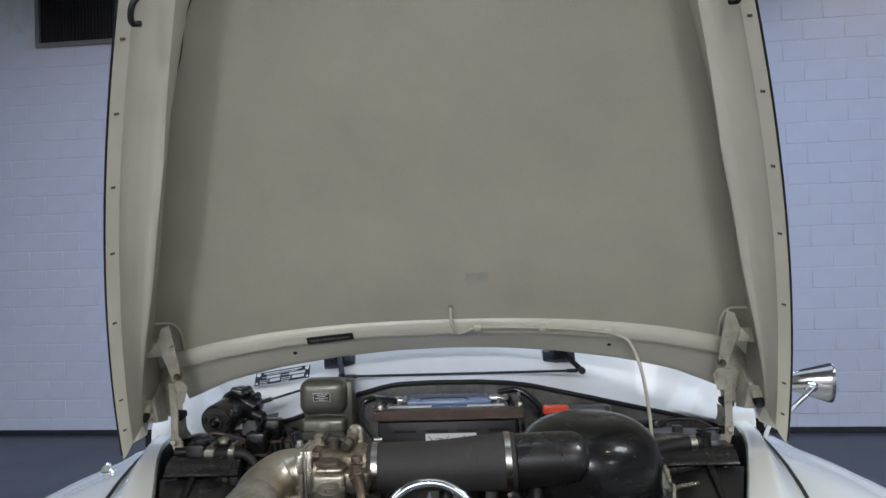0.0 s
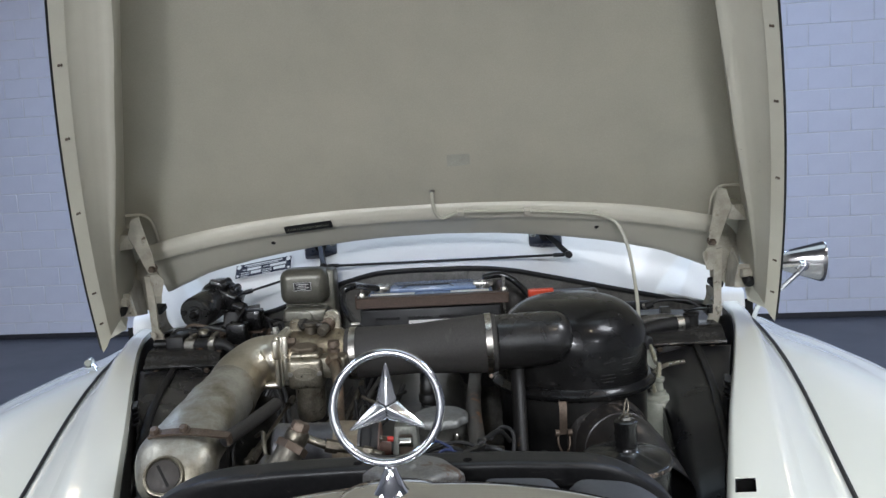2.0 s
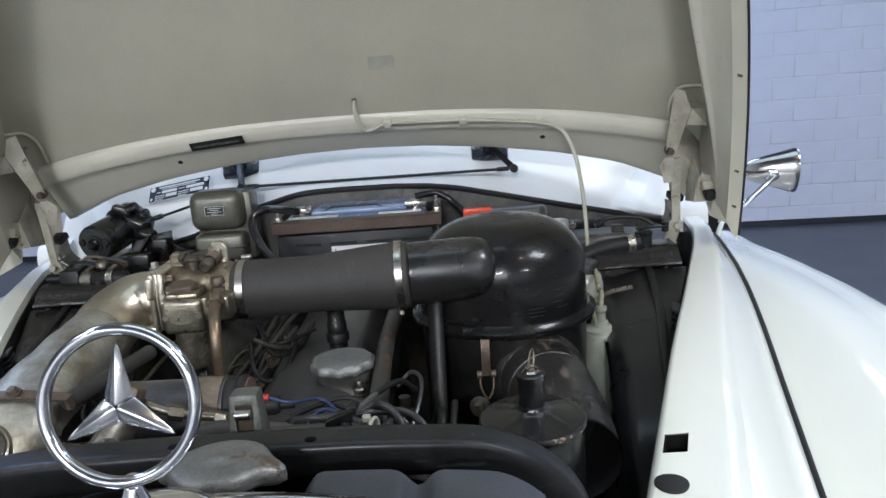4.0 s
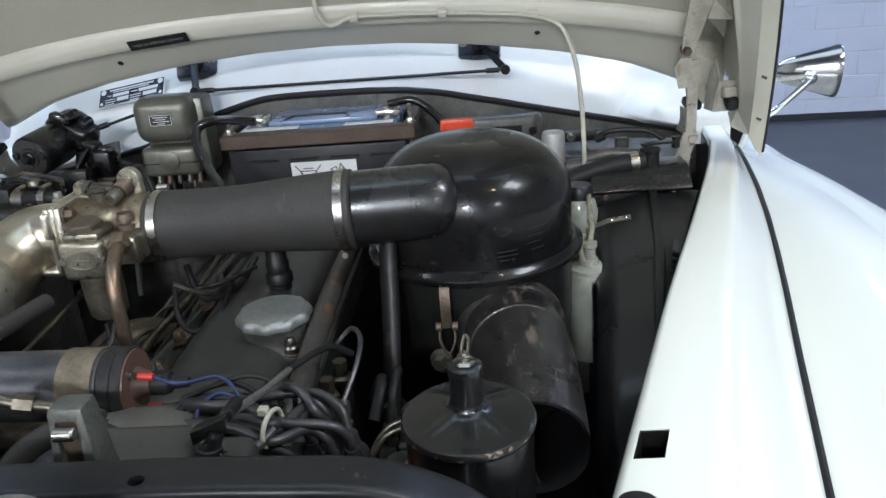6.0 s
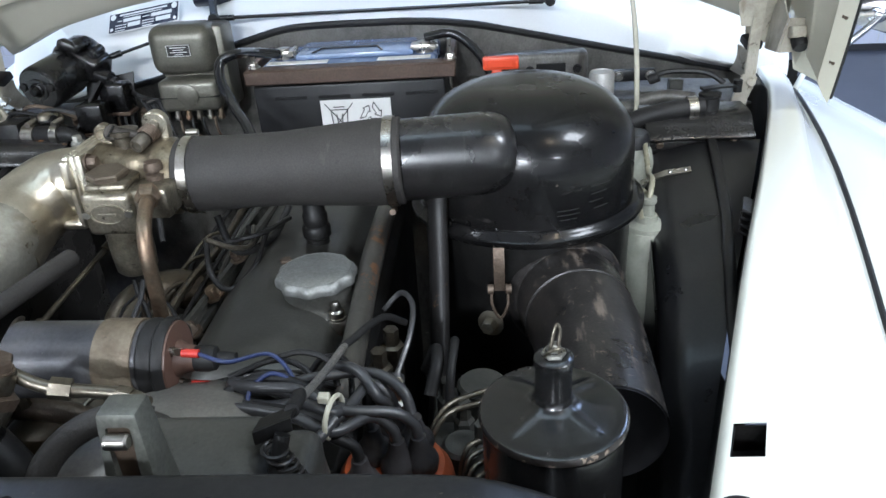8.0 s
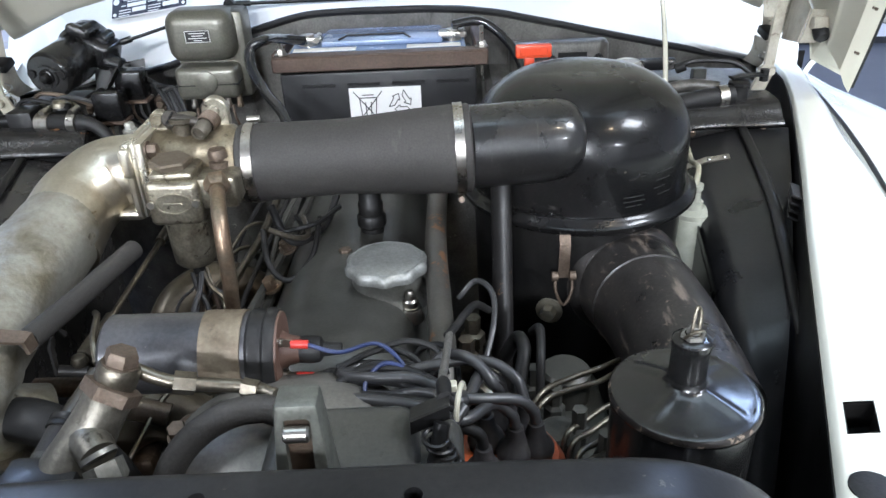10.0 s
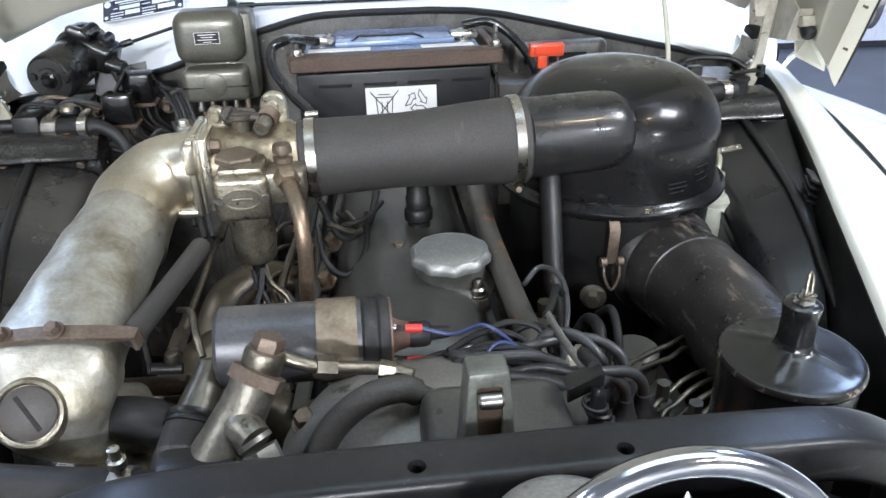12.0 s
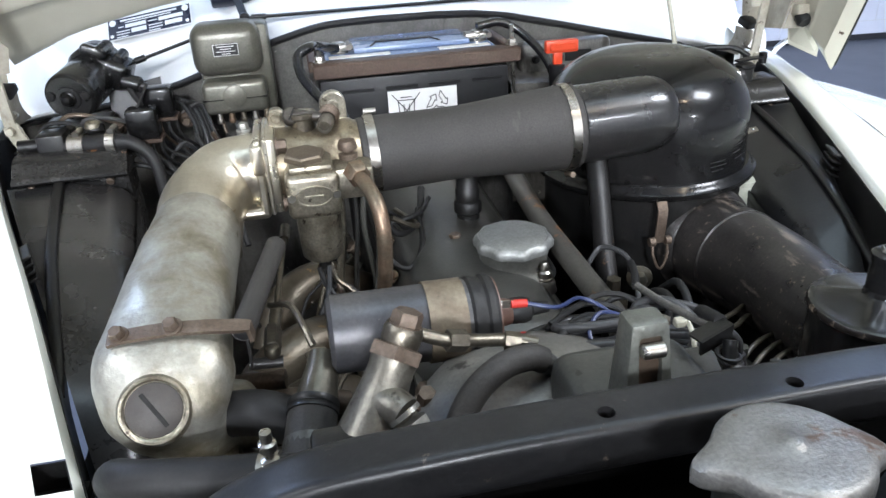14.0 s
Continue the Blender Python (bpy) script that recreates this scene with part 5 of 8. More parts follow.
    tube(b, [m @ Vector((0.0086 * math.cos(a), 0.0086 * math.sin(a), 0.00042 * a)) for a in stations(0, 10 * math.pi, 100)], 0.0012, 1, 6, smooth=False)
    part("lever_spring", b, RUST, t)
    for x, z, w in ((-0.2020, 1.0900, 0.0085), (-0.1475, 1.0970, 0.0125)):
        b = B()
        lathe(b, [(0.0, 0), (w - 0.0015, 0), (w, 0.0015), (w, 0.010), (w - 0.002, 0.012), (0, 0.012)], axis((x, 1.130, z), (x, 1.20, z)), 24)
        box(b, (x - w, 1.1305, 1.062), (x + w, 1.1415, z), 0.002, None, 2)
        part("ear", b, ALUR, t)
        b = B()
        rod(b, (x, 1.131, z), (x, 1.127, z), 0.0052, 0.001, 16)
        part("ear_bolt", b, ALUR, t)
    # copper pipe
    b = B()
    lathe(b, [(0.0115, 0), (0.0115, 0.011), (0.009, 0.014)], axis((-0.137, 1.064, 1.053), (-0.128, 1.035, 1.046)), 6)
    part("union_nut", b, COPPER, t, "tarnished copper union nut")
    b = B()
    tube(b, [(-0.134, 1.053, 1.05), (-0.1285, 1.032, 1.047), (-0.1235, 1.012, 1.038), (-0.1215, 1.002, 1.016), (-0.1225, 1.003, 0.985), (-0.1255, 1.006, 0.955), (-0.13, 1.012, 0.88)], 0.0067, 8, 14)
    part("copper_pipe", b, COPPER, t, "tarnished copper pipe")


def intake_pipe():
    t = thing("intake_pipe", "stained cast aluminium intake pipe with a blanking plug", "intake pipe", (-0.31, 0.95, 0.90))
    b = B()
    mottled = mat("mottled_cast_aluminium", (0.45, 0.44, 0.385), 0.46, 0.8, col2=(0.19, 0.165, 0.115), scale=22, mix=0.85, grain=0.12, gscale=260, bump=0.10, lump=0.003, rvar=0.16,
                  speck=(0.085, 0.062, 0.036), speck_scale=30, speck_at=0.66, streak=(0.60, 0.60, 0.54), streak_scale=(40, 14, 40), streak_at=0.64)
    pts = [(-0.213, AY, AZL - 0.002), (-0.236, AY, AZL - 0.002), (-0.258, AY - 0.008, AZL - 0.006), (-0.276, AY - 0.035, AZL - 0.018), (-0.2795, 1.062, 1.018), (-0.281, 1.035, 1.007)]
    tube(b, pts, [0.0345, 0.0345, 0.0365, 0.038, 0.0378, 0.0375], 10, 40)
    part("elbow", b, ALU, t, "polished cast elbow")
    b = B()
    duct(b, [(-0.2795, 1.062, 1.018, 0.0372, 0.0378, 2), (-0.2825, 1.04, 1.0135, 0.0392, 0.0385, 2), (-0.287, 1.00, 1.0075, 0.0412, 0.0368, 2.1), (-0.2895, 0.96, 1.002, 0.0428, 0.0345, 2.2), (-0.2915, 0.915, 0.9965, 0.0445, 0.0318, 2.4),
             (-0.2925, 0.888, 0.9925, 0.0462, 0.0297, 2.7), (-0.292, 0.8775, 0.9850, 0.0468, 0.0290, 2.7), (-0.2905, 0.8705, 0.970, 0.0445, 0.0300, 2.4), (-0.285, 0.8740, 0.953, 0.036, 0.0285, 2.2), (-0.272, 0.886, 0.938, 0.030, 0.028, 2), (-0.252, 0.903, 0.926, 0.027, 0.027, 2)], n=8, seg=48)
    for v in b.verts:  # hand-finished casting: shallow dents along the pipe
        k = 0.0011 * math.sin(v.co.y * 95 + 3 * math.sin(v.co.x * 60)) * math.sin(v.co.x * 80 + 1.3)
        v.co.z += k * min(1, max(0, (1.05 - v.co.y) / 0.03))
    part("pipe", b, mottled, t, "mottled grey cast pipe")
    b = B()
    box(b, (-0.266, 1.086, 1.006), (-0.217, 1.112, 1.017), 0.005, None, 3)
    part("elbow_rib", b, ALU, t)
    b = B()
    box(b, (-0.228, 1.082, 1.050), (-0.2165, 1.098, 1.079), 0.004, None, 3)
    part("flange_lug", b, ALU, t)
    b = B()
    box(b, (-0.2255, AY - 0.039, AZL - 0.036), (-0.2180, AY + 0.039, AZL + 0.037), 0.002)
    box(b, (-0.2170, AY - 0.040, AZL - 0.035), (-0.2125, AY + 0.040, AZL + 0.038), 0.0015)
    part("pipe_flange", b, ALU, t)
    b = B()
    tube(b, [(-0.284, 0.858, 0.915), (-0.275, 0.86, 0.895), (-0.245, 0.864, 0.88), (-0.215, 0.87, 0.875)], [0.035, 0.034, 0.033, 0.032], 6, 32)
    part("lower_branch", b, ALUR, t)
    # screw plug in a raised ring
    b = B()
    m = axis((-0.2950, 0.8470, 0.9835), (-0.289, 0.80, 1.012))
    lathe(b, [(0.0262, -0.016), (0.0242, 0.000), (0.0226, 0.0068), (0.0218, 0.0088), (0.0200, 0.0092), (0.0187, 0.0082), (0.0183, 0.0062), (0.0, 0.006)], m, 48)
    part("plug_boss", b, ALUR, t)
    b = B()
    lathe(b, [(0.0180, 0.004), (0.0180, 0.0074), (0.0168, 0.0082), (0.0, 0.0080)], m, 36)
    p = part("screw_plug", b, mat("dark_plug", (0.03, 0.024, 0.019), 0.6, 0.05, col2=(0.012, 0.010, 0.008), scale=50, bump=0.3), t, "dark slotted screw plug")
    b = B()
    box(b, (-0.0015, -0.0135, 0.0079), (0.0015, 0.0135, 0.0085), 0, m @ Matrix.Rotation(radians(28), 4, "Z"))
    part("slot", b, DARK, p)
    # rusty strap with two bolts
    b = B()
    strip(b, [(-0.3225, 0.8795, 1.0205), (-0.3148, 0.879, 1.0225), (-0.296, 0.877, 1.0245), (-0.278, 0.876, 1.0250), (-0.255, 0.878, 1.0215), (-0.237, 0.880, 1.0175), (-0.231, 0.881, 1.0160), (-0.2295, 0.881, 1.006)], 0.011, 0.003, (0, 1, 0.3))
    part("strap", b, RUST, t, "rusty steel strap")
    for x, y, z in ((-0.3145, 0.879, 1.0235), (-0.279, 0.876, 1.0262)):
        b = B()
        hexbolt(b, (x, y, z), (x - 0.001, y - 0.003, z + 0.0065), 0.0052, 0.007)
        part("strap_bolt", b, RUST, t)
    b = B()
    rod(b, (-0.234, 1.14, 1.074), (-0.234, 1.14, 1.080), 0.007, 0.001)
    hexbolt(b, (-0.234, 1.14, 1.078), (-0.234, 1.14, 1.086), 0.005)
    part("top_bolt", b, ALLOY, t)


air_cleaner()
intake_hose()
throttle_housing()
intake_pipe()


# ---- battery and bulkhead fittings ----
def battery():
    t = thing("battery", "black car battery with a blue lid and brown hold-down frame", "battery", (-0.015, 1.55, 0.88))
    x0, x1, y0, y1 = -0.151, 0.120, 1.462, 1.612
    b = B()
    box(b, (x0, y0, 0.88), (x1, y1, 1.042), 0.004, None, 2)
    part("case", b, CASE, t)
    b = B()
    for i in range(4):
        x = x0 + 0.03 + i * 0.062
        box(b, (x, y0 - 0.0015, 1.022), (x + 0.045, y0 + 0.001, 1.026), 0.0006)
    part("case_ribs", b, CASE, t)
    b = B()
    box(b, (x0 + 0.012, y0 + 0.02, 1.042), (x1 - 0.012, y1 - 0.006, 1.066), 0.004, None, 2)
    lid = part("lid", b, BLUE, t, "blue-grey plastic lid")
    b = B()
    box(b, (x0 + 0.055, y0 + 0.045, 1.066), (x1 - 0.045, y1 - 0.02, 1.074), 0.003, None, 2)
    part("lid_step", b, BLUE, lid)
    b = B()
    tube(b, [(x0 + 0.08, y0 + 0.05, 1.0745), (x0 + 0.09, y0 + 0.075, 1.0755), (x1 - 0.1, y0 + 0.075, 1.0755), (x1 - 0.09, y0 + 0.05, 1.0745)], 0.0014, 1, 6, smooth=False)
    part("handle_groove", b, INK, lid)
    for a, z in ((x0 + 0.018, x0 + 0.105), (x1 - 0.095, x1 - 0.02)):
        b = B()
        box(b, (a, y0 + 0.022, 1.0661), (z, y0 + 0.041, 1.0667), 0)
        part("sticker", b, PAPER, lid, "white paper strip")
    for x in (x0 + 0.035, x1 - 0.03):
        b = B()
        lathe(b, [(0.013, 1.06), (0.013, 1.070), (0.0095, 1.072), (0.0085, 1.081), (0, 1.081)], Matrix.Translation((x, y0 + 0.065, 0)), 20)
        part("terminal_post", b, STEEL, t)
        b = B()
        box(b, (x - 0.020, y0 + 0.052, 1.070), (x + 0.020, y0 + 0.076, 1.079), 0.003, None, 2)
        rod(b, (x + 0.014, y0 + 0.046, 1.076), (x + 0.014, y0 + 0.082, 1.076), 0.004)
        part("terminal_clamp", b, STEEL, t)
    # brown hold-down frame and its two bolts
    b = B()
    box(b, (x0 - 0.007, y0 - 0.010, 1.046), (x1 + 0.016, y0 - 0.004, 1.066), 0.002)
    box(b, (x0 - 0.007, y0 - 0.004, 1.060), (x1 + 0.016, y0 + 0.02, 1.066), 0.002)
    box(b, (x0 - 0.012, y0 + 0.02, 1.05), (x0, y1, 1.066), 0.002)
    box(b, (x1, y0 + 0.02, 1.05), (x1 + 0.014, y1, 1.066), 0.002)
    part("hold_down_frame", b, BROWN, t, "matt brown hold-down frame")
    for x in (-0.147, 0.128):
        b = B()
        rod(b, (x, 1.474, 1.066), (x, 1.474, 1.094), 0.003)
        hexbolt(b, (x, 1.474, 1.066), (x, 1.474, 1.074), 0.0065, 0.009)
        part("hold_down_bolt", b, STEEL, t)
    # warning label with two signs
    b = B()
    box(b, (-0.058, y0 - 0.0012, 0.952), (0.042, y0 - 0.0002, 1.019), 0)
    lab = part("warning_label", b, PAPER, t, "white warning label with a crossed-out bin")
    b = B()
    yy = y0 - 0.0016

    def line(a, z, w=0.0013):
        strip(b, [(a[0], yy, a[1]), (z[0], yy, z[1])], w, 0.0005, (a[1] - z[1], 0, z[0] - a[0]))

    for a, z in (((-0.052, 0.965), (-0.012, 1.014)), ((-0.052, 1.014), (-0.012, 0.965)), ((-0.045, 1.005), (-0.019, 1.005)), ((-0.044, 1.005), (-0.041, 0.972)), ((-0.020, 1.005), (-0.023, 0.972)),
                 ((-0.041, 0.972), (-0.023, 0.972)), ((-0.040, 1.009), (-0.024, 1.009)), ((-0.036, 0.999), (-0.035, 0.978)), ((-0.028, 0.999), (-0.029, 0.978))):
        line(a, z)
    part("bin_sign", b, INK, lab)
    b = B()
    corner = [Vector((0.014 + 0.0185 * math.cos(radians(90 - 120 * k)), 0, 0.9965 + 0.0185 * math.sin(radians(90 - 120 * k)))) for k in range(3)]
    for k in range(3):
        v0, v1 = corner[k], corner[(k + 1) % 3]
        d = (v1 - v0).normalized()
        nrm = Vector((-d.z, 0, d.x))
        p = [v0 + (v1 - v0) * f + nrm * w for f, w in ((0.08, 0.003), (0.56, 0.003), (0.56, 0.006), (0.80, 0.0), (0.56, -0.006), (0.56, -0.003), (0.26, -0.003))]
        for q0, q1 in zip(p, p[1:] + p[:1]):
            line((q0.x, q0.z), (q1.x, q1.z), 0.0012)
    part("recycling_sign", b, INK, lab)
    # cables
    b = B()
    tube(b, [(x0 + 0.03, y0 + 0.05, 1.076), (x0 + 0.006, y0 + 0.02, 1.086), (-0.158, 1.43, 1.096), (-0.1745, 1.42, 1.088), (-0.1735, 1.405, 1.067), (-0.160, 1.39, 1.047), (-0.1475, 1.37, 1.037), (-0.1265, 1.34, 1.022), (-0.10, 1.29, 0.98)], 0.0068, 8, 14)
    part("earth_cable", b, GLOSSC, t, "thick black battery cable")
    b = B()
    tube(b, [(x1 - 0.03, y0 + 0.065, 1.086), (x1 + 0.01, y0 + 0.07, 1.088), (x1 + 0.045, y0 + 0.055, 1.065), (x1 + 0.065, y0 + 0.02, 1.035), (x1 + 0.07, y0 - 0.02, 1.0)], 0.0065, 8, 12)
    part("live_cable", b, GLOSSC, t)
    b = B()
    rod(b, (x1 + 0.006, 1.468, 1.06), (x1 + 0.016, 1.472, 0.93), 0.0025)
    part("tie_rod", b, STEEL, t)


def control_box():
    t = thing("regulator_box", "olive-grey two-part voltage regulator box with a small plate", "regulator", (-0.277, 1.57, 0.985))
    b = B()
    box(b, (-0.323, 1.532, 1.045), (-0.225, 1.598, 1.118), 0.020, None, 5)
    part("upper_cover", b, ZINC, t, sharp=60)
    b = B()
    box(b, (-0.318, 1.526, 0.992), (-0.226, 1.598, 1.040), 0.009, None, 3)
    part("lower_cover", b, ZINC, t, sharp=60)
    b = B()
    box(b, (-0.3185, 1.5255, 1.013), (-0.2255, 1.598, 1.0155), 0.001)
    part("cover_band", b, DUSTY, t)
    b = B()
    m = axis((-0.272, 1.528, 1.018), (-0.272, 1.40, 1.018))
    lathe(b, [(0.0165, 0), (0.0165, 0.004), (0.0145, 0.005), (0, 0.005)], m, 32)
    part("round_boss", b, ZINC, t)
    b = B()
    box(b, (-0.292, 1.5305, 1.075), (-0.256, 1.5315, 1.0925), 0)
    pl = part("rating_plate", b, INK, t, "small black plate with a white border")
    b = B()
    for lo, hi in (((-0.2915, 1.0755), (-0.2565, 1.0761)), ((-0.2915, 1.0914), (-0.2565, 1.0920)), ((-0.2915, 1.0761), (-0.2909, 1.0914)), ((-0.2571, 1.0761), (-0.2565, 1.0914)),
                   ((-0.286, 1.0878), (-0.262, 1.0888)), ((-0.282, 1.0844), (-0.266, 1.0853)), ((-0.287, 1.0810), (-0.261, 1.0819)), ((-0.280, 1.0778), (-0.268, 1.0787))):
        box(b, (lo[0], 1.5298, lo[1]), (hi[0], 1.5304, hi[1]), 0)
    part("plate_print", b, PAPER, pl)
    b = B()
    box(b, (-0.318, 1.56, 0.985), (-0.214, 1.615, 1.112), 0.008, None, 2)
    part("back_housing", b, ZINC, t)
    for i in range(6):
        x = -0.316 + i * 0.017
        b = B()
        rod(b, (x, 1.54, 1.0), (x, 1.538, 0.982), 0.0042)
        hexbolt(b, (x, 1.538, 0.985), (x, 1.537, 0.977), 0.0055)
        part("terminal", b, (BRASS, STEEL, COPPER)[i % 3], t)
    for i in range(5):
        x = -0.314 + i * 0.018
        b = B()
        tube(b, [(x, 1.538, 0.98), (x + 0.004, 1.53, 0.96), (x + 0.012, 1.54, 0.93), (x + 0.01, 1.56, 0.88)], 0.0022, 5, 6)
        part("wire", b, (RUBBER, RUST, CABLE)[i % 3], t)


battery()
control_box()


# ---- bulkhead and cowl fittings ----
MOTORM = mat("scuffed_motor_enamel", (0.009, 0.009, 0.0095), 0.27, coat=0.25, col2=(0.02, 0.0195, 0.019), scale=18, mix=0.7, grain=0.3, bump=0.06, rvar=0.12,
             speck=(0.12, 0.085, 0.06), speck_scale=50, speck_at=0.68, streak=(0.05, 0.048, 0.046), streak_scale=(14, 50, 50), streak_at=0.64)


def wiper_gear():
    t = thing("wiper_motor", "black wiper motor with a geared end and linkage rod", "wiper motor", (-0.489, 1.55, 1.0))
    b = B()
    m = axis((-0.489, 1.507, 1.042), (-0.468, 1.61, 1.056)) @ Matrix.Diagonal((0.88, 0.88, 1, 1))
    lathe(b, [(0.0, 0.004), (0.010, 0.003), (0.011, -0.001), (0.018, -0.001), (0.019, 0.001), (0.034, 0.0), (0.0375, 0.003), (0.0385, 0.008), (0.0385, 0.07), (0.036, 0.075), (0, 0.075)], m, 40)
    part("motor_body", b, MOTORM, t)
    b = B()
    lathe(b, [(0.0125, 0.0), (0.0122, -0.003), (0.0095, -0.0045), (0.009, -0.008), (0.0065, -0.0115), (0, -0.0130)], m, 24)
    part("end_bush", b, ENAMEL, t)
    for dx in (-0.027, 0.027):
        b = B()
        rod(b, m @ Vector((dx, 0.004, 0)), m @ Vector((dx, 0.004, -0.003)), 0.006, 0.001, 16)
        part("end_screw", b, WORN, t)
    b = B()
    lathe(b, [(0.0, -0.012), (0.030, -0.012), (0.0345, -0.006), (0.035, 0.03), (0.03, 0.04), (0, 0.04)], axis((-0.4705, 1.592, 1.060), (-0.455, 1.66, 1.07)), 28)
    box(b, (-0.022, -0.02, -0.02), (0.030, 0.022, 0.024), 0.009, axis((-0.440, 1.588, 1.056), (-0.42, 1.66, 1.066)) @ Matrix.Rotation(radians(25), 4, "Z"), 3)
    rod(b, (-0.452, 1.565, 1.088), (-0.444, 1.60, 1.092), 0.010, 0.003)
    rod(b, (-0.430, 1.575, 1.075), (-0.424, 1.60, 1.08), 0.008, 0.002)
    box(b, (-0.016, -0.010, -0.007), (0.018, 0.012, 0.006), 0.004, Matrix.Translation((-0.460, 1.574, 1.092)) @ Euler((0, radians(20), 0)).to_matrix().to_4x4(), 2)
    rod(b, (-0.43, 1.575, 1.045), (-0.405, 1.57, 1.037), 0.012, 0.002)
    rod(b, (-0.412, 1.572, 1.039), (-0.398, 1.57, 1.034), 0.006, 0.001)
    part("gear_case", b, MOTORM, t)
    b = B()
    tube(b, [(-0.425, 1.575, 1.045), (-0.418, 1.56, 1.03), (-0.405, 1.545, 1.012), (-0.398, 1.53, 0.99)], 0.0038, 5, 10)
    part("wire_loom", b, RUBBER, t)
    b = B()
    sheet(b, lambda u, v: (-0.455 + 0.075 * u, 1.585 - 0.03 * v + 0.01 * u, 1.03 + 0.012 * u - 0.085 * v), stations(0, 1, 4), stations(0, 1, 4), 0.003)
    part("motor_bracket", b, DUSTY, t)
    b = B()
    box(b, (-0.53, 1.49, 1.003), (-0.445, 1.55, 1.009), 0.002, None)
    box(b, (-0.51, 1.50, 0.985), (-0.47, 1.54, 1.004), 0.003, None)
    part("foot_bracket", b, WORN, t)
    # linkage
    b = B()
    tube(b, [(-0.418, 1.60, 1.064), (-0.247, 1.634, 1.108)], 0.0026, 1, 8)
    lathe(b, [(0.005, 0), (0.005, 0.016)], axis((-0.412, 1.601, 1.066), (-0.247, 1.634, 1.108)), 12)
    part("drive_rod", b, DUSTY, t)
    k = thing("wiper_linkage", "black wiper link rod between two spindle plates", "wiper linkage", (0.0, 1.69, 1.1))
    ends = []
    for x, arm in ((-0.265, 0.018), (0.238, 0.04)):
        z = 1.137
        y = cowl_y(x) + cowl_k(x) * (z - lerp(x, *CX_EDGE)) - 0.004
        m = Matrix.Translation((x, y, z)) @ Euler((radians(-38), radians(-2), radians(8 if x < 0 else -6))).to_matrix().to_4x4()
        b = B()
        box(b, (-0.036, -0.014, -0.021), (0.036, 0.004, 0.021), 0.004, m, 2)
        pl = part("spindle_plate", b, PLATEM, k, "dark blue-black spindle plate")
        for dx in (-0.027, 0.027):
            b = B()
            hexbolt(b, m @ Vector((dx, -0.014, 0.006)), m @ Vector((dx, -0.02, 0.006)), 0.0055, 0.0075)
            part("plate_bolt", b, STEEL, pl)
        b = B()
        lathe(b, [(0.013, 0), (0.013, 0.012), (0.008, 0.018), (0.008, 0.024), (0, 0.024)], axis(m @ Vector((0, -0.012, 0)), m @ Vector((0, -0.1, 0))), 20)
        part("spindle", b, DUSTY, k)
        e = Vector((x + arm, 1.632, z - 0.027))
        b = B()
        strip(b, [m @ Vector((0, -0.028, 0)), e], 0.011, 0.006, (1, 0, 0.6))
        lathe(b, [(0.008, -0.006), (0.008, 0.006)], axis(e, e + Vector((0, -1, 0))), 14)
        part("crank", b, DUSTY, k)
        ends.append(e)
    b = B()
    tube(b, [ends[0], ends[1]], 0.0028, 1, 8)
    for a, z in ((ends[0], ends[1]), (ends[1], ends[0])):
        d = (z - a).normalized()
        lathe(b, [(0.0045, 0), (0.0045, 0.022)], axis(a + d * 0.01, z), 12)
    part("link_rod", b, DUSTY, k)
    # maker's data plate, its lines of print as bars
    x0, x1 = -0.467, -0.333
    p0, p1 = (Vector((x, cowl_y(x) + cowl_k(x) * (z - lerp(x, *CX_EDGE)) - 0.002, z)) for x, z in ((x0, 1.074), (x1, 1.095)))
    u = (p1 - p0).normalized()
    w = Vector((0, 0.66, 0.75))
    nrm = u.cross(w).normalized()
    w = nrm.cross(u)
    m = Matrix.Translation(p0 + nrm * 0.006) @ Matrix((u, w, nrm)).transposed().to_4x4()
    L, Hh = (p1 - p0).length, 0.036
    d = thing("data_plate", "dark blue maker's data plate with white print", "plate", p0)
    b = B()
    box(b, (-0.001, -0.001, 0), (L + 0.001, Hh + 0.001, 0.001), 0, m)
    part("plate_border", b, PAPER, d)
    b = B()
    box(b, (0.0005, 0.0005, 0.001), (L - 0.0005, Hh - 0.0005, 0.0014), 0, m)
    part("plate_face", b, PLATEM, d)
    b = B()
    for a0, b0, a1, b1 in ((0.022, 0.037, 0.120, 0.0405), (0.03, 0.0325, 0.11, 0.0345), (0.03, 0.021, 0.066, 0.029), (0.088, 0.021, 0.13, 0.029), (0.04, 0.008, 0.066, 0.0175), (0.098, 0.008, 0.128, 0.0175),
                           (0.018, 0.024, 0.027, 0.026), (0.014, 0.014, 0.037, 0.016), (0.014, 0.008, 0.037, 0.010), (0.07, 0.024, 0.085, 0.026), (0.07, 0.014, 0.094, 0.016), (0.07, 0.008, 0.094, 0.010), (0.07, 0.002, 0.09, 0.004), (0.014, 0.002, 0.034, 0.004)):
        box(b, (a0 * L / 0.143, b0 * 0.8, 0.0014), (a1 * L / 0.143, b1 * 0.8, 0.0017), 0, m)
    part("plate_print", b, PAPER, d)
    for px, py in ((0.008, 0.0295), (L - 0.008, 0.0295), (0.006, 0.006), (L - 0.006, 0.006)):
        b = B()
        r = 0.0055 if py > 0.02 else 0.003
        lathe(b, [(r, 0.0014), (r, 0.0018), (r - 0.001, 0.0018), (r - 0.001, 0.0015), (0, 0.0015)], m @ Matrix.Translation((px, py, 0)), 18)
        part("round_mark", b, PAPER, d)


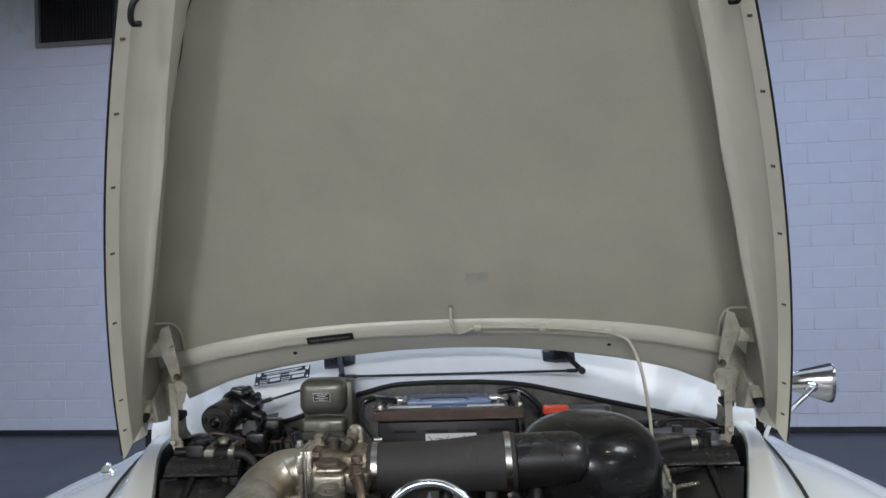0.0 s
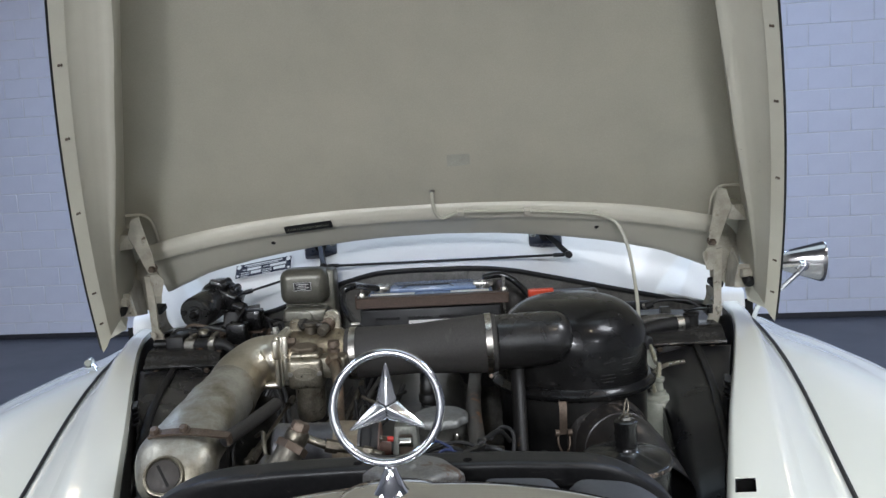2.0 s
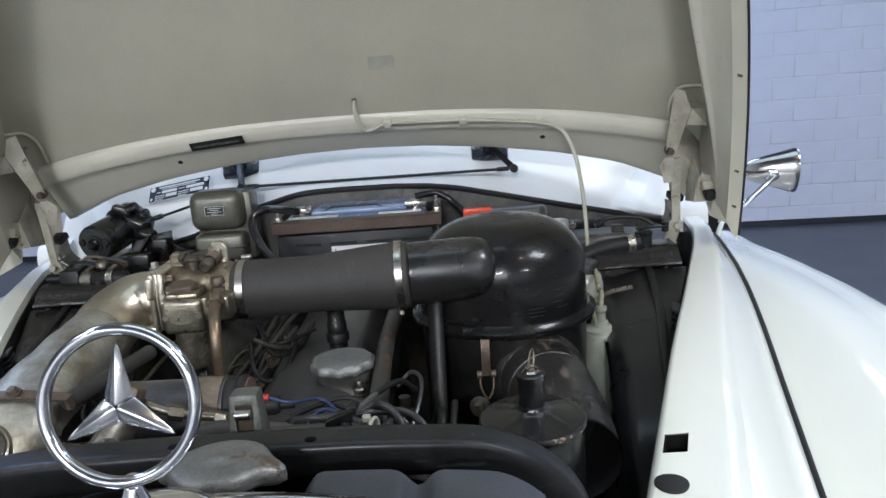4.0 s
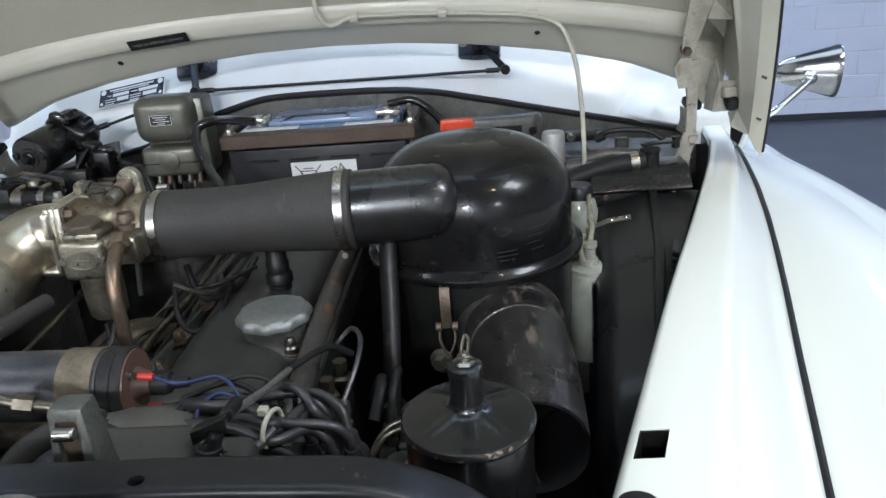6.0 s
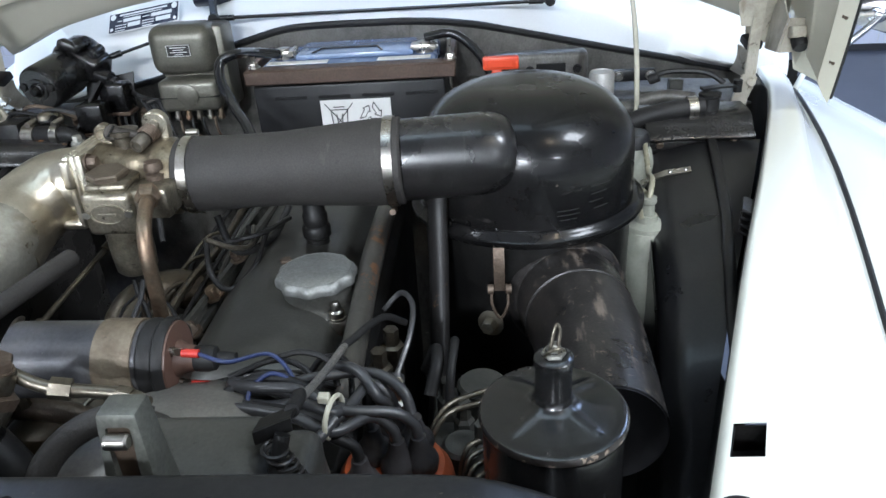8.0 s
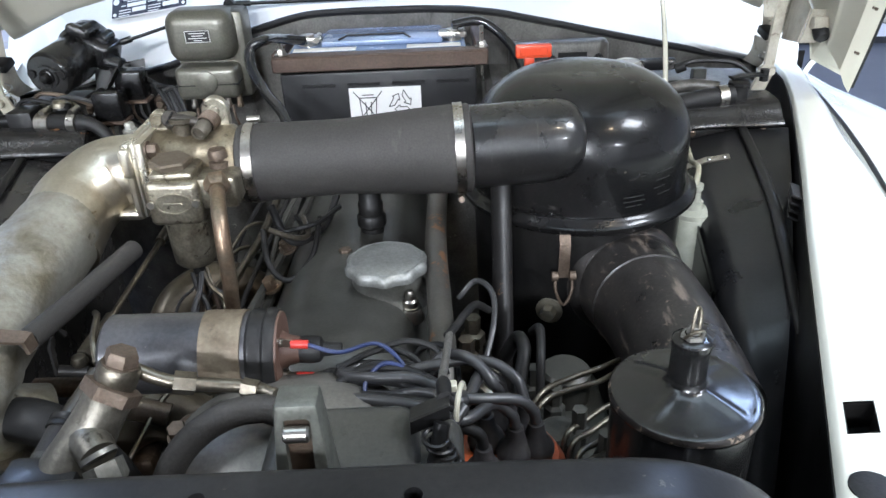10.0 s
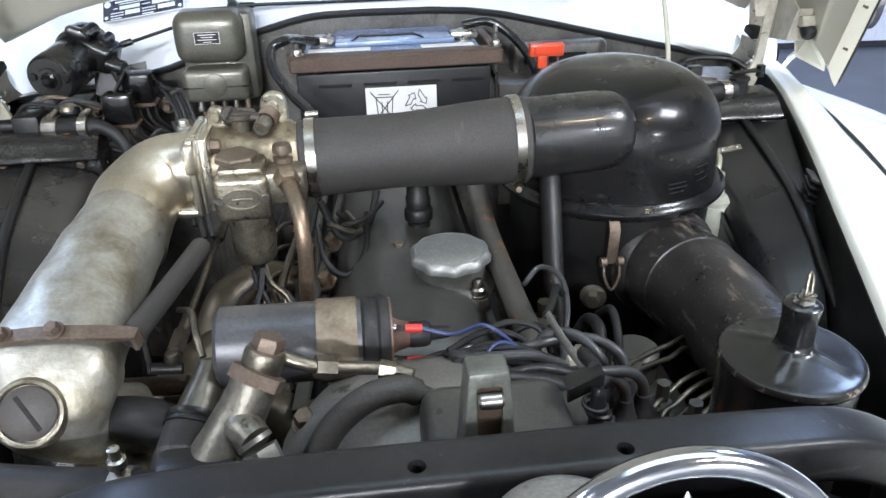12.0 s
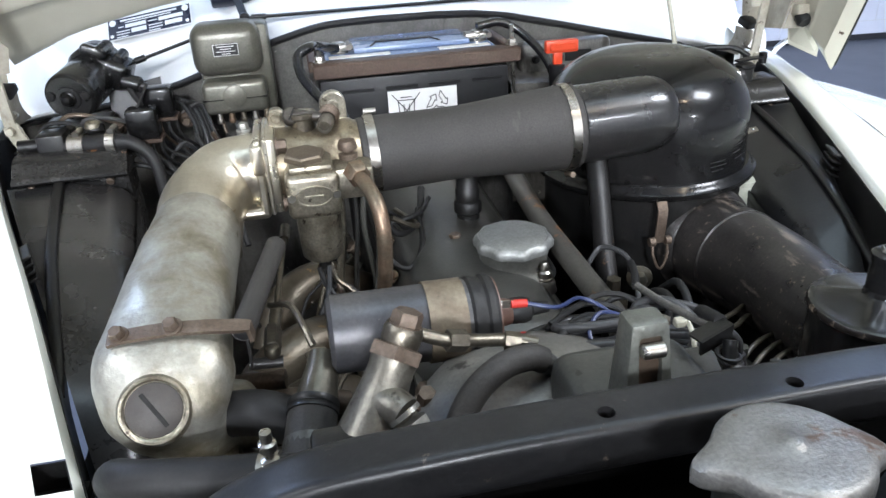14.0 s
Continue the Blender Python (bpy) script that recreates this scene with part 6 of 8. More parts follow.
def left_fittings():
    for i, (x, y, z) in enumerate(((-0.392, 1.465, 1.010), (-0.374, 1.51, 1.026))):
        t = thing("relay", "black plastic relay box with a glossy lid", "relay", (x, y, z - 0.03), "relays by the bulkhead")
        b = B()
        box(b, (x - 0.020, y - 0.014, z - 0.022), (x + 0.020, y + 0.020, z + 0.020), 0.005, None, 2)
        part("relay_body", b, ENAMEL, t)
        b = B()
        box(b, (x - 0.022, y - 0.015, z - 0.026), (x + 0.022, y + 0.017, z - 0.021), 0.001)
        part("relay_base", b, BROWN, t)
        for k in range(4):
            b = B()
            q = x - 0.016 + 0.011 * k
            tube(b, [(q, y, z - 0.024), (q + 0.004, y - 0.008, z - 0.045), (q + 0.018, y + 0.01, z - 0.07), (q + 0.03, y + 0.04, z - 0.09)], 0.0022, 5, 6)
            part("wire", b, (RUBBER, RUST, CABLE, RUBBER)[k], t)
    b = B()
    strip(b, [(-0.42, 1.455, 0.985), (-0.402, 1.475, 1.02), (-0.385, 1.50, 1.05)], 0.02, 0.003, (0, 1, 0))
    box(b, (-0.43, 1.44, 0.975), (-0.405, 1.46, 0.992), 0.004, None, 2)
    solo("relay_bracket", b, DUSTY, "black steel bracket holding the relays", "bracket")
    # heater hose with clamps
    t = thing("heater_hose", "black heater hose with bright clamps on a valve", "hose", (-0.45, 1.43, 0.96))
    b = B()
    tube(b, [(-0.488, 1.438, 0.995), (-0.45, 1.428, 0.998), (-0.42, 1.42, 1.0), (-0.402, 1.416, 0.998), (-0.384, 1.411, 0.985), (-0.374, 1.406, 0.96), (-0.372, 1.402, 0.91)], [0.0128, 0.0128, 0.0120, 0.0088, 0.0080, 0.0080, 0.0080], 8, 18)
    part("hose_body", b, RUBBER, t)
    for x, w in ((-0.470, 0.010), (-0.424, 0.006)):
        b = B()
        a = (x, 1.4335 if x < -0.44 else 1.4205, 0.9965 if x < -0.44 else 1.0)
        lathe(b, [(0.0142, -w), (0.0152, -w), (0.0152, w), (0.0142, w)], axis(a, (a[0] + 0.1, a[1] - 0.022, a[2])), 24)
        rod(b, (a[0], a[1] - 0.008, a[2] + 0.016), (a[0] + 0.004, a[1] + 0.008, a[2] + 0.018), 0.0045)
        part("clamp", b, STEEL, t)
    b = B()
    box(b, (-0.52, 1.425, 0.95), (-0.485, 1.465, 1.015), 0.004, None, 2)
    rod(b, (-0.448, 1.44, 1.008), (-0.448, 1.445, 1.022), 0.012, 0.003)
    rod(b, (-0.545, 1.44, 1.0), (-0.52, 1.44, 1.0), 0.009)
    part("valve_body", b, DUSTY, t)
    b = B()
    rod(b, (-0.449, 1.44, 1.012), (-0.449, 1.442, 1.026), 0.011, 0.004)
    part("valve_top", b, ALUR, t)
    t = thing("valve_bracket", "grimy pressed bracket with bolts beside the heater hose", "bracket", (-0.43, 1.46, 0.97))
    b = B()
    strip(b, [(-0.52, 1.475, 1.0), (-0.47, 1.478, 1.006), (-0.43, 1.482, 0.998), (-0.395, 1.485, 0.985)], 0.02, 0.003, (0, 0.8, 0.6))
    part("plate", b, WORN, t)
    for k, (x, y, z) in enumerate(((-0.508, 1.472, 1.003), (-0.485, 1.474, 1.006), (-0.452, 1.477, 1.005), (-0.425, 1.478, 0.999), (-0.403, 1.48, 0.99))):
        b = B()
        hexbolt(b, (x, y, z), (x, y - 0.007, z + 0.008), 0.0055, 0.0075)
        part("bolt", b, (RUST, STEEL, ALUR)[k % 3], t)
    for k, (x0, z0) in enumerate(((-0.525, 1.01), (-0.50, 1.018), (-0.475, 1.012))):
        b = B()
        tube(b, [(x0, 1.47, z0), (x0 + 0.02, 1.462, z0 + 0.012), (x0 + 0.05, 1.465, z0 + 0.006), (x0 + 0.08, 1.475, z0 - 0.012)], 0.003, 5, 7)
        part("wire", b, (RUBBER, RUST, CABLE)[k], t)
    # loom along the bulkhead
    for i in range(5):
        b = B()
        o = 0.006 * i
        tube(b, [(-0.36 + o, 1.52, 1.035 - o), (-0.345 + o, 1.53, 1.01), (-0.335 + o, 1.53, 0.97), (-0.35 + o * 2, 1.52, 0.93), (-0.37 + o, 1.50, 0.87)], 0.0032, 6, 8)
        solo("loom_cable", b, RUBBER if i % 2 else CABLE, "black cable hanging from the bulkhead loom", "cable", "bulkhead loom cables")
    for i, (a, c, d) in enumerate((((-0.34, 1.48, 0.96), (-0.33, 1.42, 0.94), (-0.29, 1.38, 0.92)), ((-0.38, 1.44, 0.97), (-0.35, 1.43, 0.94), (-0.31, 1.42, 0.90)), ((-0.42, 1.45, 0.96), (-0.38, 1.45, 0.945), (-0.33, 1.46, 0.90)))):
        b = B()
        tube(b, [a, c, d, (d[0] + 0.02, d[1] - 0.05, d[2] - 0.05)], 0.004, 6, 8)
        solo("loom_cable", b, RUBBER, "black cable hanging from the bulkhead loom", "cable", "bulkhead loom cables")
    b = B()
    rod(b, (-0.345, 1.545, 0.99), (-0.345, 1.53, 0.99), 0.012, 0.002)
    hexbolt(b, (-0.345, 1.53, 0.99), (-0.345, 1.52, 0.99), 0.006)
    solo("earth_stud", b, RUST, "rusty earth stud with its nut", "stud")


def right_fittings():
    t = thing("battery_switch", "red plastic battery switch on a black body", "switch", (0.197, 1.46, 0.99))
    b = B()
    box(b, (0.173, 1.452, 1.052), (0.222, 1.464, 1.070), 0.003, None, 2)
    box(b, (0.179, 1.4505, 1.0555), (0.216, 1.453, 1.0665), 0.001)
    box(b, (0.185, 1.454, 1.034), (0.199, 1.462, 1.054), 0.003, None, 2)
    part("key_grip", b, RED, t)
    b = B()
    rod(b, (0.192, 1.458, 0.985), (0.192, 1.458, 1.036), 0.012, 0.002)
    part("switch_body", b, CASE, t)
    b = B()
    lathe(b, [(0.0185, 0), (0.0185, 0.044), (0.0165, 0.049), (0.0160, 0.0475), (0, 0.0475)], Matrix.Translation((0.344, 1.522, 0.977)), 24)
    solo("condenser_can", b, mat("pale_tin", (0.48, 0.48, 0.46), 0.45, 0.3, col2=(0.38, 0.37, 0.35), scale=40, bump=0.1), "small bright metal condenser can", "condenser")
    # bulkhead shelf, plates and bolts
    b = B()
    sheet(b, lambda x, v: (x, 1.555 + 0.08 * v, 0.985 - 0.10 * (x - 0.2) * 0.6 + 0.012 * v), stations(0.15, 0.56, 14), stations(0, 1, 4), 0.002)
    part("bulkhead_shelf", b, FIREW, car)
    b = B()
    sheet(b, lambda x, v: (x, 1.556 - 0.003 * v, 0.984 - 0.06 * (x - 0.2) - 0.2 * v), stations(0.15, 0.56, 14), stations(0, 1, 4), 0.002)
    part("bulkhead_step", b, FIREW, car)
    t = thing("junction_plate", "black junction plate with two bright screws", "junction", (0.405, 1.58, 0.99))
    b = B()
    box(b, (0.370, 1.585, 0.991), (0.436, 1.595, 1.010), 0.004, Euler((0, radians(0), 0)).to_matrix().to_4x4(), 2)
    part("plate", b, CASE, t)
    for x in (0.379, 0.427):
        b = B()
        hexbolt(b, (x, 1.585, 1.0005), (x, 1.578, 1.0005), 0.0055, 0.0075)
        part("screw", b, STEEL, t)
    t = thing("bulkhead_cover", "dark pressed cover plate on the bulkhead", "cover", (0.27, 1.60, 0.99))
    b = B()
    box(b, (0.18, 1.60, 0.985), (0.335, 1.63, 1.038), 0.008, None, 3)
    part("cover_plate", b, FIREW, t)
    b = B()
    box(b, (0.255, 1.598, 1.005), (0.30, 1.6005, 1.022), 0.001)
    part("tag", b, DUSTY, t)
    for x in (0.205, 0.245, 0.318):
        b = B()
        hexbolt(b, (x, 1.60, 1.012), (x, 1.592, 1.012), 0.0055, 0.007)
        part("cover_bolt", b, DUSTY, t)
    # heater hose and valve on this side
    t = thing("heater_hose", "black heater hose with a bright clamp on a valve", "hose", (0.40, 1.42, 0.97))
    b = B()
    tube(b, [(0.30, 1.40, 0.95), (0.335, 1.405, 0.972), (0.38, 1.41, 0.99), (0.42, 1.413, 0.998), (0.462, 1.417, 1.001)], 0.0125, 8, 18)
    part("hose_body", b, RUBBER, t)
    b = B()
    lathe(b, [(0.0133, -0.006), (0.0145, -0.006), (0.0145, 0.006), (0.0133, 0.006)], axis((0.447, 1.416, 1.0), (0.5, 1.42, 1.004)), 24)
    part("clamp", b, STEEL, t)
    b = B()
    rod(b, (0.472, 1.425, 0.975), (0.472, 1.425, 1.012), 0.013, 0.002)
    lathe(b, [(0.015, 0), (0.015, 0.004), (0.010, 0.006), (0, 0.006)], Matrix.Translation((0.472, 1.425, 1.012)), 8)
    rod(b, (0.452, 1.42, 1.001), (0.472, 1.425, 1.001), 0.009)
    part("valve_body", b, DUSTY, t)
    b = B()
    strip(b, [(0.462, 1.43, 1.02), (0.485, 1.435, 1.021), (0.515, 1.445, 1.019)], 0.012, 0.003, (0, 1, 0))
    rod(b, (0.513, 1.445, 1.01), (0.513, 1.445, 1.026), 0.006)
    part("valve_lever", b, DUSTY, t)
    b = B()
    tube(b, [(0.41, 1.49, 1.022), (0.425, 1.485, 1.03), (0.45, 1.48, 1.032), (0.48, 1.47, 1.03), (0.50, 1.46, 1.018)], 0.004, 6, 8)
    rod(b, (0.405, 1.492, 1.018), (0.418, 1.488, 1.024), 0.007, 0.001)
    part("vacuum_tube", b, RUBBER, t)
    t = thing("heater_pipes", "dull grey metal heater pipes and brackets", "pipes", (0.45, 1.5, 0.95))
    for i, pts in enumerate((((0.36, 1.53, 0.965), (0.42, 1.52, 0.972), (0.48, 1.50, 0.975), (0.53, 1.48, 0.965)), ((0.39, 1.50, 0.985), (0.43, 1.50, 0.992), (0.47, 1.49, 0.99)))):
        b = B()
        tube(b, pts, 0.012 - 0.003 * i, 6, 14)
        part("pipe", b, FIREW, t)
    b = B()
    box(b, (0.395, 1.50, 0.985), (0.425, 1.53, 0.999), 0.002)
    box(b, (0.44, 1.515, 0.98), (0.46, 1.53, 1.01), 0.002)
    part("bracket", b, GREYC, t)
    # washer bottle, its pump head, and the straps on the arch
    t = thing("washer_bottle", "milky plastic washer bottle with a yellowed cap", "washer bottle", (0.362, 1.19, 0.86))
    b = B()
    lathe(b, [(0.0, 0.80), (0.022, 0.80), (0.026, 0.83), (0.026, 0.905), (0.023, 0.918), (0.013, 0.925), (0.012, 0.935)], Matrix.Translation((0.356, 1.228, 0)), 28)
    part("bottle", b, GLASSY, t)
    b = B()
    lathe(b, [(0.024, 0.918), (0.024, 0.924), (0.014, 0.928), (0.008, 0.930), (0.007, 0.948), (0.009, 0.950), (0.009, 0.956), (0, 0.956)], Matrix.Translation((0.3575, 1.229, 0)), 24)
    part("pump_head", b, GLASSY, t)
    b = B()
    tube(b, [(0.3575, 1.229, 0.953), (0.362, 1.24, 0.972), (0.364, 1.27, 0.968), (0.368, 1.30, 0.972), (0.374, 1.36, 0.982), (0.38, 1.43, 0.93)], 0.0034, 6, 8)
    tube(b, [(0.350, 1.222, 0.93), (0.345, 1.218, 0.952), (0.349, 1.23, 0.964), (0.360, 1.25, 0.95)], 0.003, 6, 8)
    part("feed_tube", b, mat("yellowed_feed_tube", (0.27, 0.255, 0.185), 0.3, col2=(0.2, 0.19, 0.13), bump=0.0), t)
    t = thing("brake_fluid_reservoir", "milky plastic reservoir with a dark screw cap", "reservoir", (0.352, 1.295, 0.92))
    b = B()
    lathe(b, [(0.02, 0.92), (0.024, 0.935), (0.026, 0.955), (0.022, 0.972), (0.018, 0.977)], Matrix.Translation((0.360, 1.345, 0)), 28)
    part("bowl", b, GLASSY, t)
    b = B()
    lathe(b, [(0.019, 0.975), (0.019, 0.99), (0.016, 0.994), (0, 0.994)], Matrix.Translation((0.360, 1.345, 0)), 20)
    part("cap", b, CASE, t)
    for x, y, z in ((0.3985, 1.300, 0.956), (0.394, 1.190, 0.926)):
        t = thing("clip_strap", "bright steel strip with two rivets on the black arch", "strap", (x, y, z), "arch straps")
        b = B()
        strip(b, [(x - 0.034, y + 0.006, z - 0.016), (x - 0.022, y + 0.004, z - 0.008), (x - 0.006, y + 0.001, z - 0.001), (x + 0.022, y - 0.003, z + 0.0045)], 0.0095, 0.002, (0, 1, 0.3))
        part("strap", b, STEEL, t)
        for dx in (-0.002, 0.016):
            b = B()
            lathe(b, [(0.003, 0), (0.0025, 0.0015), (0, 0.002)], Matrix.Translation((x + dx, y - 0.11 * dx, z + 0.001 + 0.19 * dx)), 12)
            part("rivet", b, CHROME, t)


wiper_gear()
left_fittings()
right_fittings()


# ---- the engine ----
def engine():
    e = thing("engine", "sooty grey engine block with an alloy rocker cover", "engine", (-0.02, 1.1, 0.45))
    b = B()
    box(b, (-0.13, 0.86, 0.455), (0.06, 1.45, 0.895), 0.01)
    box(b, (-0.19, 0.98, 0.455), (-0.13, 1.40, 0.80), 0.01)
    part("block", b, DARK, e)
    b = B()

    def cover(y, v):
        a = v * 2 - 1
        taper = min(1, (y - 0.925) / 0.03) if y < 0.955 else 1
        x = -0.032 + a * (0.074 + 0.003 * taper)
        z = 0.945 - 0.045 * abs(a) ** 5 - 0.008 * max(0, -a) - 0.010 * max(0, a) ** 2 - 0.02 * (1 - taper) ** 2
        return (x, y, z)

    sheet(b, cover, [0.925, 0.932, 0.94, 0.955] + stations(0.98, 1.42, 16), [0, 0.02, 0.05, 0.1, 0.17, 0.25] + stations(0.33, 0.67, 5) + [0.75, 0.83, 0.9, 0.95, 0.98, 1], 0.003)
    part("rocker_cover", b, mat("greasy_grey_cover", (0.072, 0.0715, 0.064), 0.34, 0.35, col2=(0.039, 0.038, 0.034), scale=8, mix=0.65, grain=0.18, bump=0.15, speck=(0.03, 0.027, 0.022), speck_scale=60, speck_at=0.67), e, "smooth sooty-grey rocker cover", sharp=60)
    b = B()
    for x in (-0.032,):
        box(b, (-0.112, 0.92, 0.872), (0.05, 1.42, 0.902), 0.004, None, 2)
    part("cover_skirt", b, GREYC, e)
    for x, y in ((-0.033, 1.118),):
        b = B()
        hexbolt(b, (x - 0.004, y, 0.9435), (x - 0.004, y, 0.9505), 0.0068, 0.0095)
        part("cover_nut", b, RUST, e)
    b = B()
    lathe(b, [(0.0425, 0.930), (0.0385, 0.9375), (0.0352, 0.941), (0.0338, 0.9445), (0.0335, 0.957), (0.0345, 0.959)], Matrix.Translation((0.009, 1.058, 0)), 40)
    part("filler_neck", b, mat("worn_filler_neck", (0.15, 0.15, 0.135), 0.42, 0.5, col2=(0.085, 0.083, 0.072), scale=30, mix=0.7, grain=0.2, bump=0.2, speck=(0.05, 0.045, 0.04), speck_scale=60, speck_at=0.66), e)
    b = B()
    lathe(b, [(0.031, 0.9585), (0.0365, 0.9585), (0.0395, 0.9602), (0.0398, 0.9645), (0.0378, 0.9685), (0.034, 0.9702), (0.0325, 0.9698), (0.0315, 0.9705), (0.012, 0.9718), (0, 0.9722)], Matrix.Translation((0.009, 1.058, 0)), 96, 10, 0.065, 0.0362)
    part("filler_cap", b, mat("dull_alloy_cap", (0.33, 0.34, 0.33), 0.5, 0.8, col2=(0.25, 0.25, 0.23), scale=45, bump=0.3, grain=0.2), e, "scalloped dull alloy oil filler cap")
    b = B()
    lathe(b, [(0.0125, 0.922), (0.0105, 0.932), (0.0095, 0.934)], Matrix.Translation((0.031, 1.027, 0)), 20)
    lathe(b, [(0.0088, 0.934), (0.0088, 0.9362), (0.0070, 0.9365), (0.0070, 0.942), (0.0048, 0.944), (0.0046, 0.9495), (0.003, 0.9525), (0, 0.953)], Matrix.Translation((0.031, 1.027, 0)), 16)
    part("cap_nut", b, STEEL, e)
    b = B()
    lathe(b, [(0.0125, 0.935), (0.0125, 0.952), (0.0155, 0.955), (0.0155, 0.965), (0.013, 0.968), (0.0135, 0.98), (0.012, 0.982), (0.0115, 1.01), (0, 1.01)], Matrix.Translation((-0.012, 1.165, 0)), 20)
    part("breather", b, DUSTY, e)
    # pipes beside the cover
    b = B()
    tube(b, [(0.072, 1.40, 0.965), (0.062, 1.25, 0.962), (0.056, 1.12, 0.955), (0.058, 1.0, 0.95), (0.06, 0.92, 0.945), (0.06, 0.90, 0.92)], 0.011, 8, 16)
    part("coolant_pipe", b, mat("rust_spotted_pipe", (0.10, 0.095, 0.083), 0.45, 0.5, col2=(0.06, 0.055, 0.048), scale=20, speck=(0.2, 0.1, 0.05), speck_scale=30, speck_at=0.6, bump=0.3), e, "rust-spotted grey coolant pipe")
    b = B()
    tube(b, [(0.124, 1.135, 1.005), (0.1235, 1.125, 0.985), (0.1225, 1.10, 0.92), (0.120, 1.065, 0.85), (0.115, 1.04, 0.78)], 0.0115, 6, 14, squash=0.75)
    part("stay_bar", b, WORN, e)
    b = B()
    strip(b, [(-0.105, 1.20, 0.915), (-0.118, 1.10, 0.905), (-0.128, 1.0, 0.90), (-0.135, 0.93, 0.895)], 0.012, 0.006, (1, 0, 0.2))
    strip(b, [(-0.098, 1.30, 0.93), (-0.115, 1.15, 0.92), (-0.13, 1.04, 0.915)], 0.007, 0.005, (1, 0, 0.2))
    part("rail", b, GREYC, e)
    # front cover with the raised plate and lifting block
    b = B()
    lathe(b, [(0.0, 0.062), (0.04, 0.058), (0.07, 0.045), (0.088, 0.02), (0.092, -0.01), (0.092, -0.12)], Matrix.Translation((-0.04, 0.822, 0.931)) @ Matrix.Diagonal((1.08, 0.85, 1, 1)), 44)
    part("front_cover", b, mat("dusty_alloy_cover", (0.19, 0.182, 0.162), 0.45, 0.35, col2=(0.085, 0.08, 0.07), scale=14, mix=0.7, grain=0.2, bump=0.2, speck=(0.05, 0.045, 0.04), speck_scale=40, speck_at=0.66), e, sharp=60)
    b = B()
    box(b, (-0.044, 0.73, 0.965), (0.045, 0.80, 1.017), 0.014, None, 4)
    box(b, (0.03, 0.75, 0.955), (0.07, 0.80, 1.004), 0.011, None, 4)
    part("raised_plate", b, GREYC, e)
    b = B()
    m = Matrix.Translation((-0.012, 0.732, 1.043))
    bmesh.ops.create_cube(b, size=1.0)
    for v in b.verts:
        top = v.co.z > 0
        v.co = m @ Vector((v.co.x * (0.0215 if top else 0.031), v.co.y * (0.018 if top else 0.026) + (0.003 if top else 0), v.co.z * 0.062))
    bmesh.ops.bevel(b, geom=list(b.edges), offset=0.0028, segments=2, profile=0.5, affect="EDGES")
    block = part("lifting_block", b, mat("greenish_cast_alloy", (0.15, 0.155, 0.135), 0.42, 0.5, col2=(0.085, 0.085, 0.072), scale=26, mix=0.7, grain=0.25, bump=0.25, speck=(0.04, 0.035, 0.03), speck_scale=60, speck_at=0.66), e, "cast alloy lifting block")
    slot = B()
    box(slot, (-0.0185, 0.700, 1.018), (-0.0055, 0.728, 1.0665), 0.002, None, 2)
    drill(block, slot)
    b = B()
    box(b, (-0.0182, 0.7265, 1.0185), (-0.0058, 0.7276, 1.066), 0)
    part("block_recess", b, mat("rusty_recess", (0.085, 0.058, 0.038), 0.6, 0.2, col2=(0.045, 0.034, 0.026), scale=60, bump=0.3), e)
    b = B()
    rod(b, (-0.0183, 0.7215, 1.0605), (-0.0057, 0.7215, 1.0605), 0.0042, 0.001)
    part("block_pin", b, STEEL, e)
    # manifold branches below the intake side
    for pts, r in ((((-0.13, 1.04, 0.87), (-0.18, 1.03, 0.90), (-0.225, 1.0, 0.90), (-0.26, 0.97, 0.87)), 0.024), (((-0.13, 1.16, 0.87), (-0.18, 1.16, 0.895), (-0.22, 1.13, 0.89), (-0.24, 1.10, 0.85)), 0.022),
                   (((-0.14, 0.95, 0.86), (-0.19, 0.95, 0.89), (-0.235, 0.93, 0.87), (-0.25, 0.92, 0.82)), 0.026)):
        b = B()
        tube(b, pts, r, 6, 18)
        part("manifold_branch", b, mat("amber_stained_casting", (0.10, 0.085, 0.062), 0.4, 0.6, col2=(0.05, 0.036, 0.022), scale=30, mix=0.8, bump=0.3, speck=(0.28, 0.17, 0.07), speck_scale=40, speck_at=0.68), e, "dark amber-stained manifold branch")
    b = B()
    box(b, (-0.24, 0.92, 0.80), (-0.19, 1.0, 0.86), 0.01, None, 2)
    tube(b, [(-0.24, 0.93, 0.915), (-0.20, 0.93, 0.91), (-0.17, 0.93, 0.90)], 0.010, 4, 12)
    part("dark_casting", b, RUST, e)


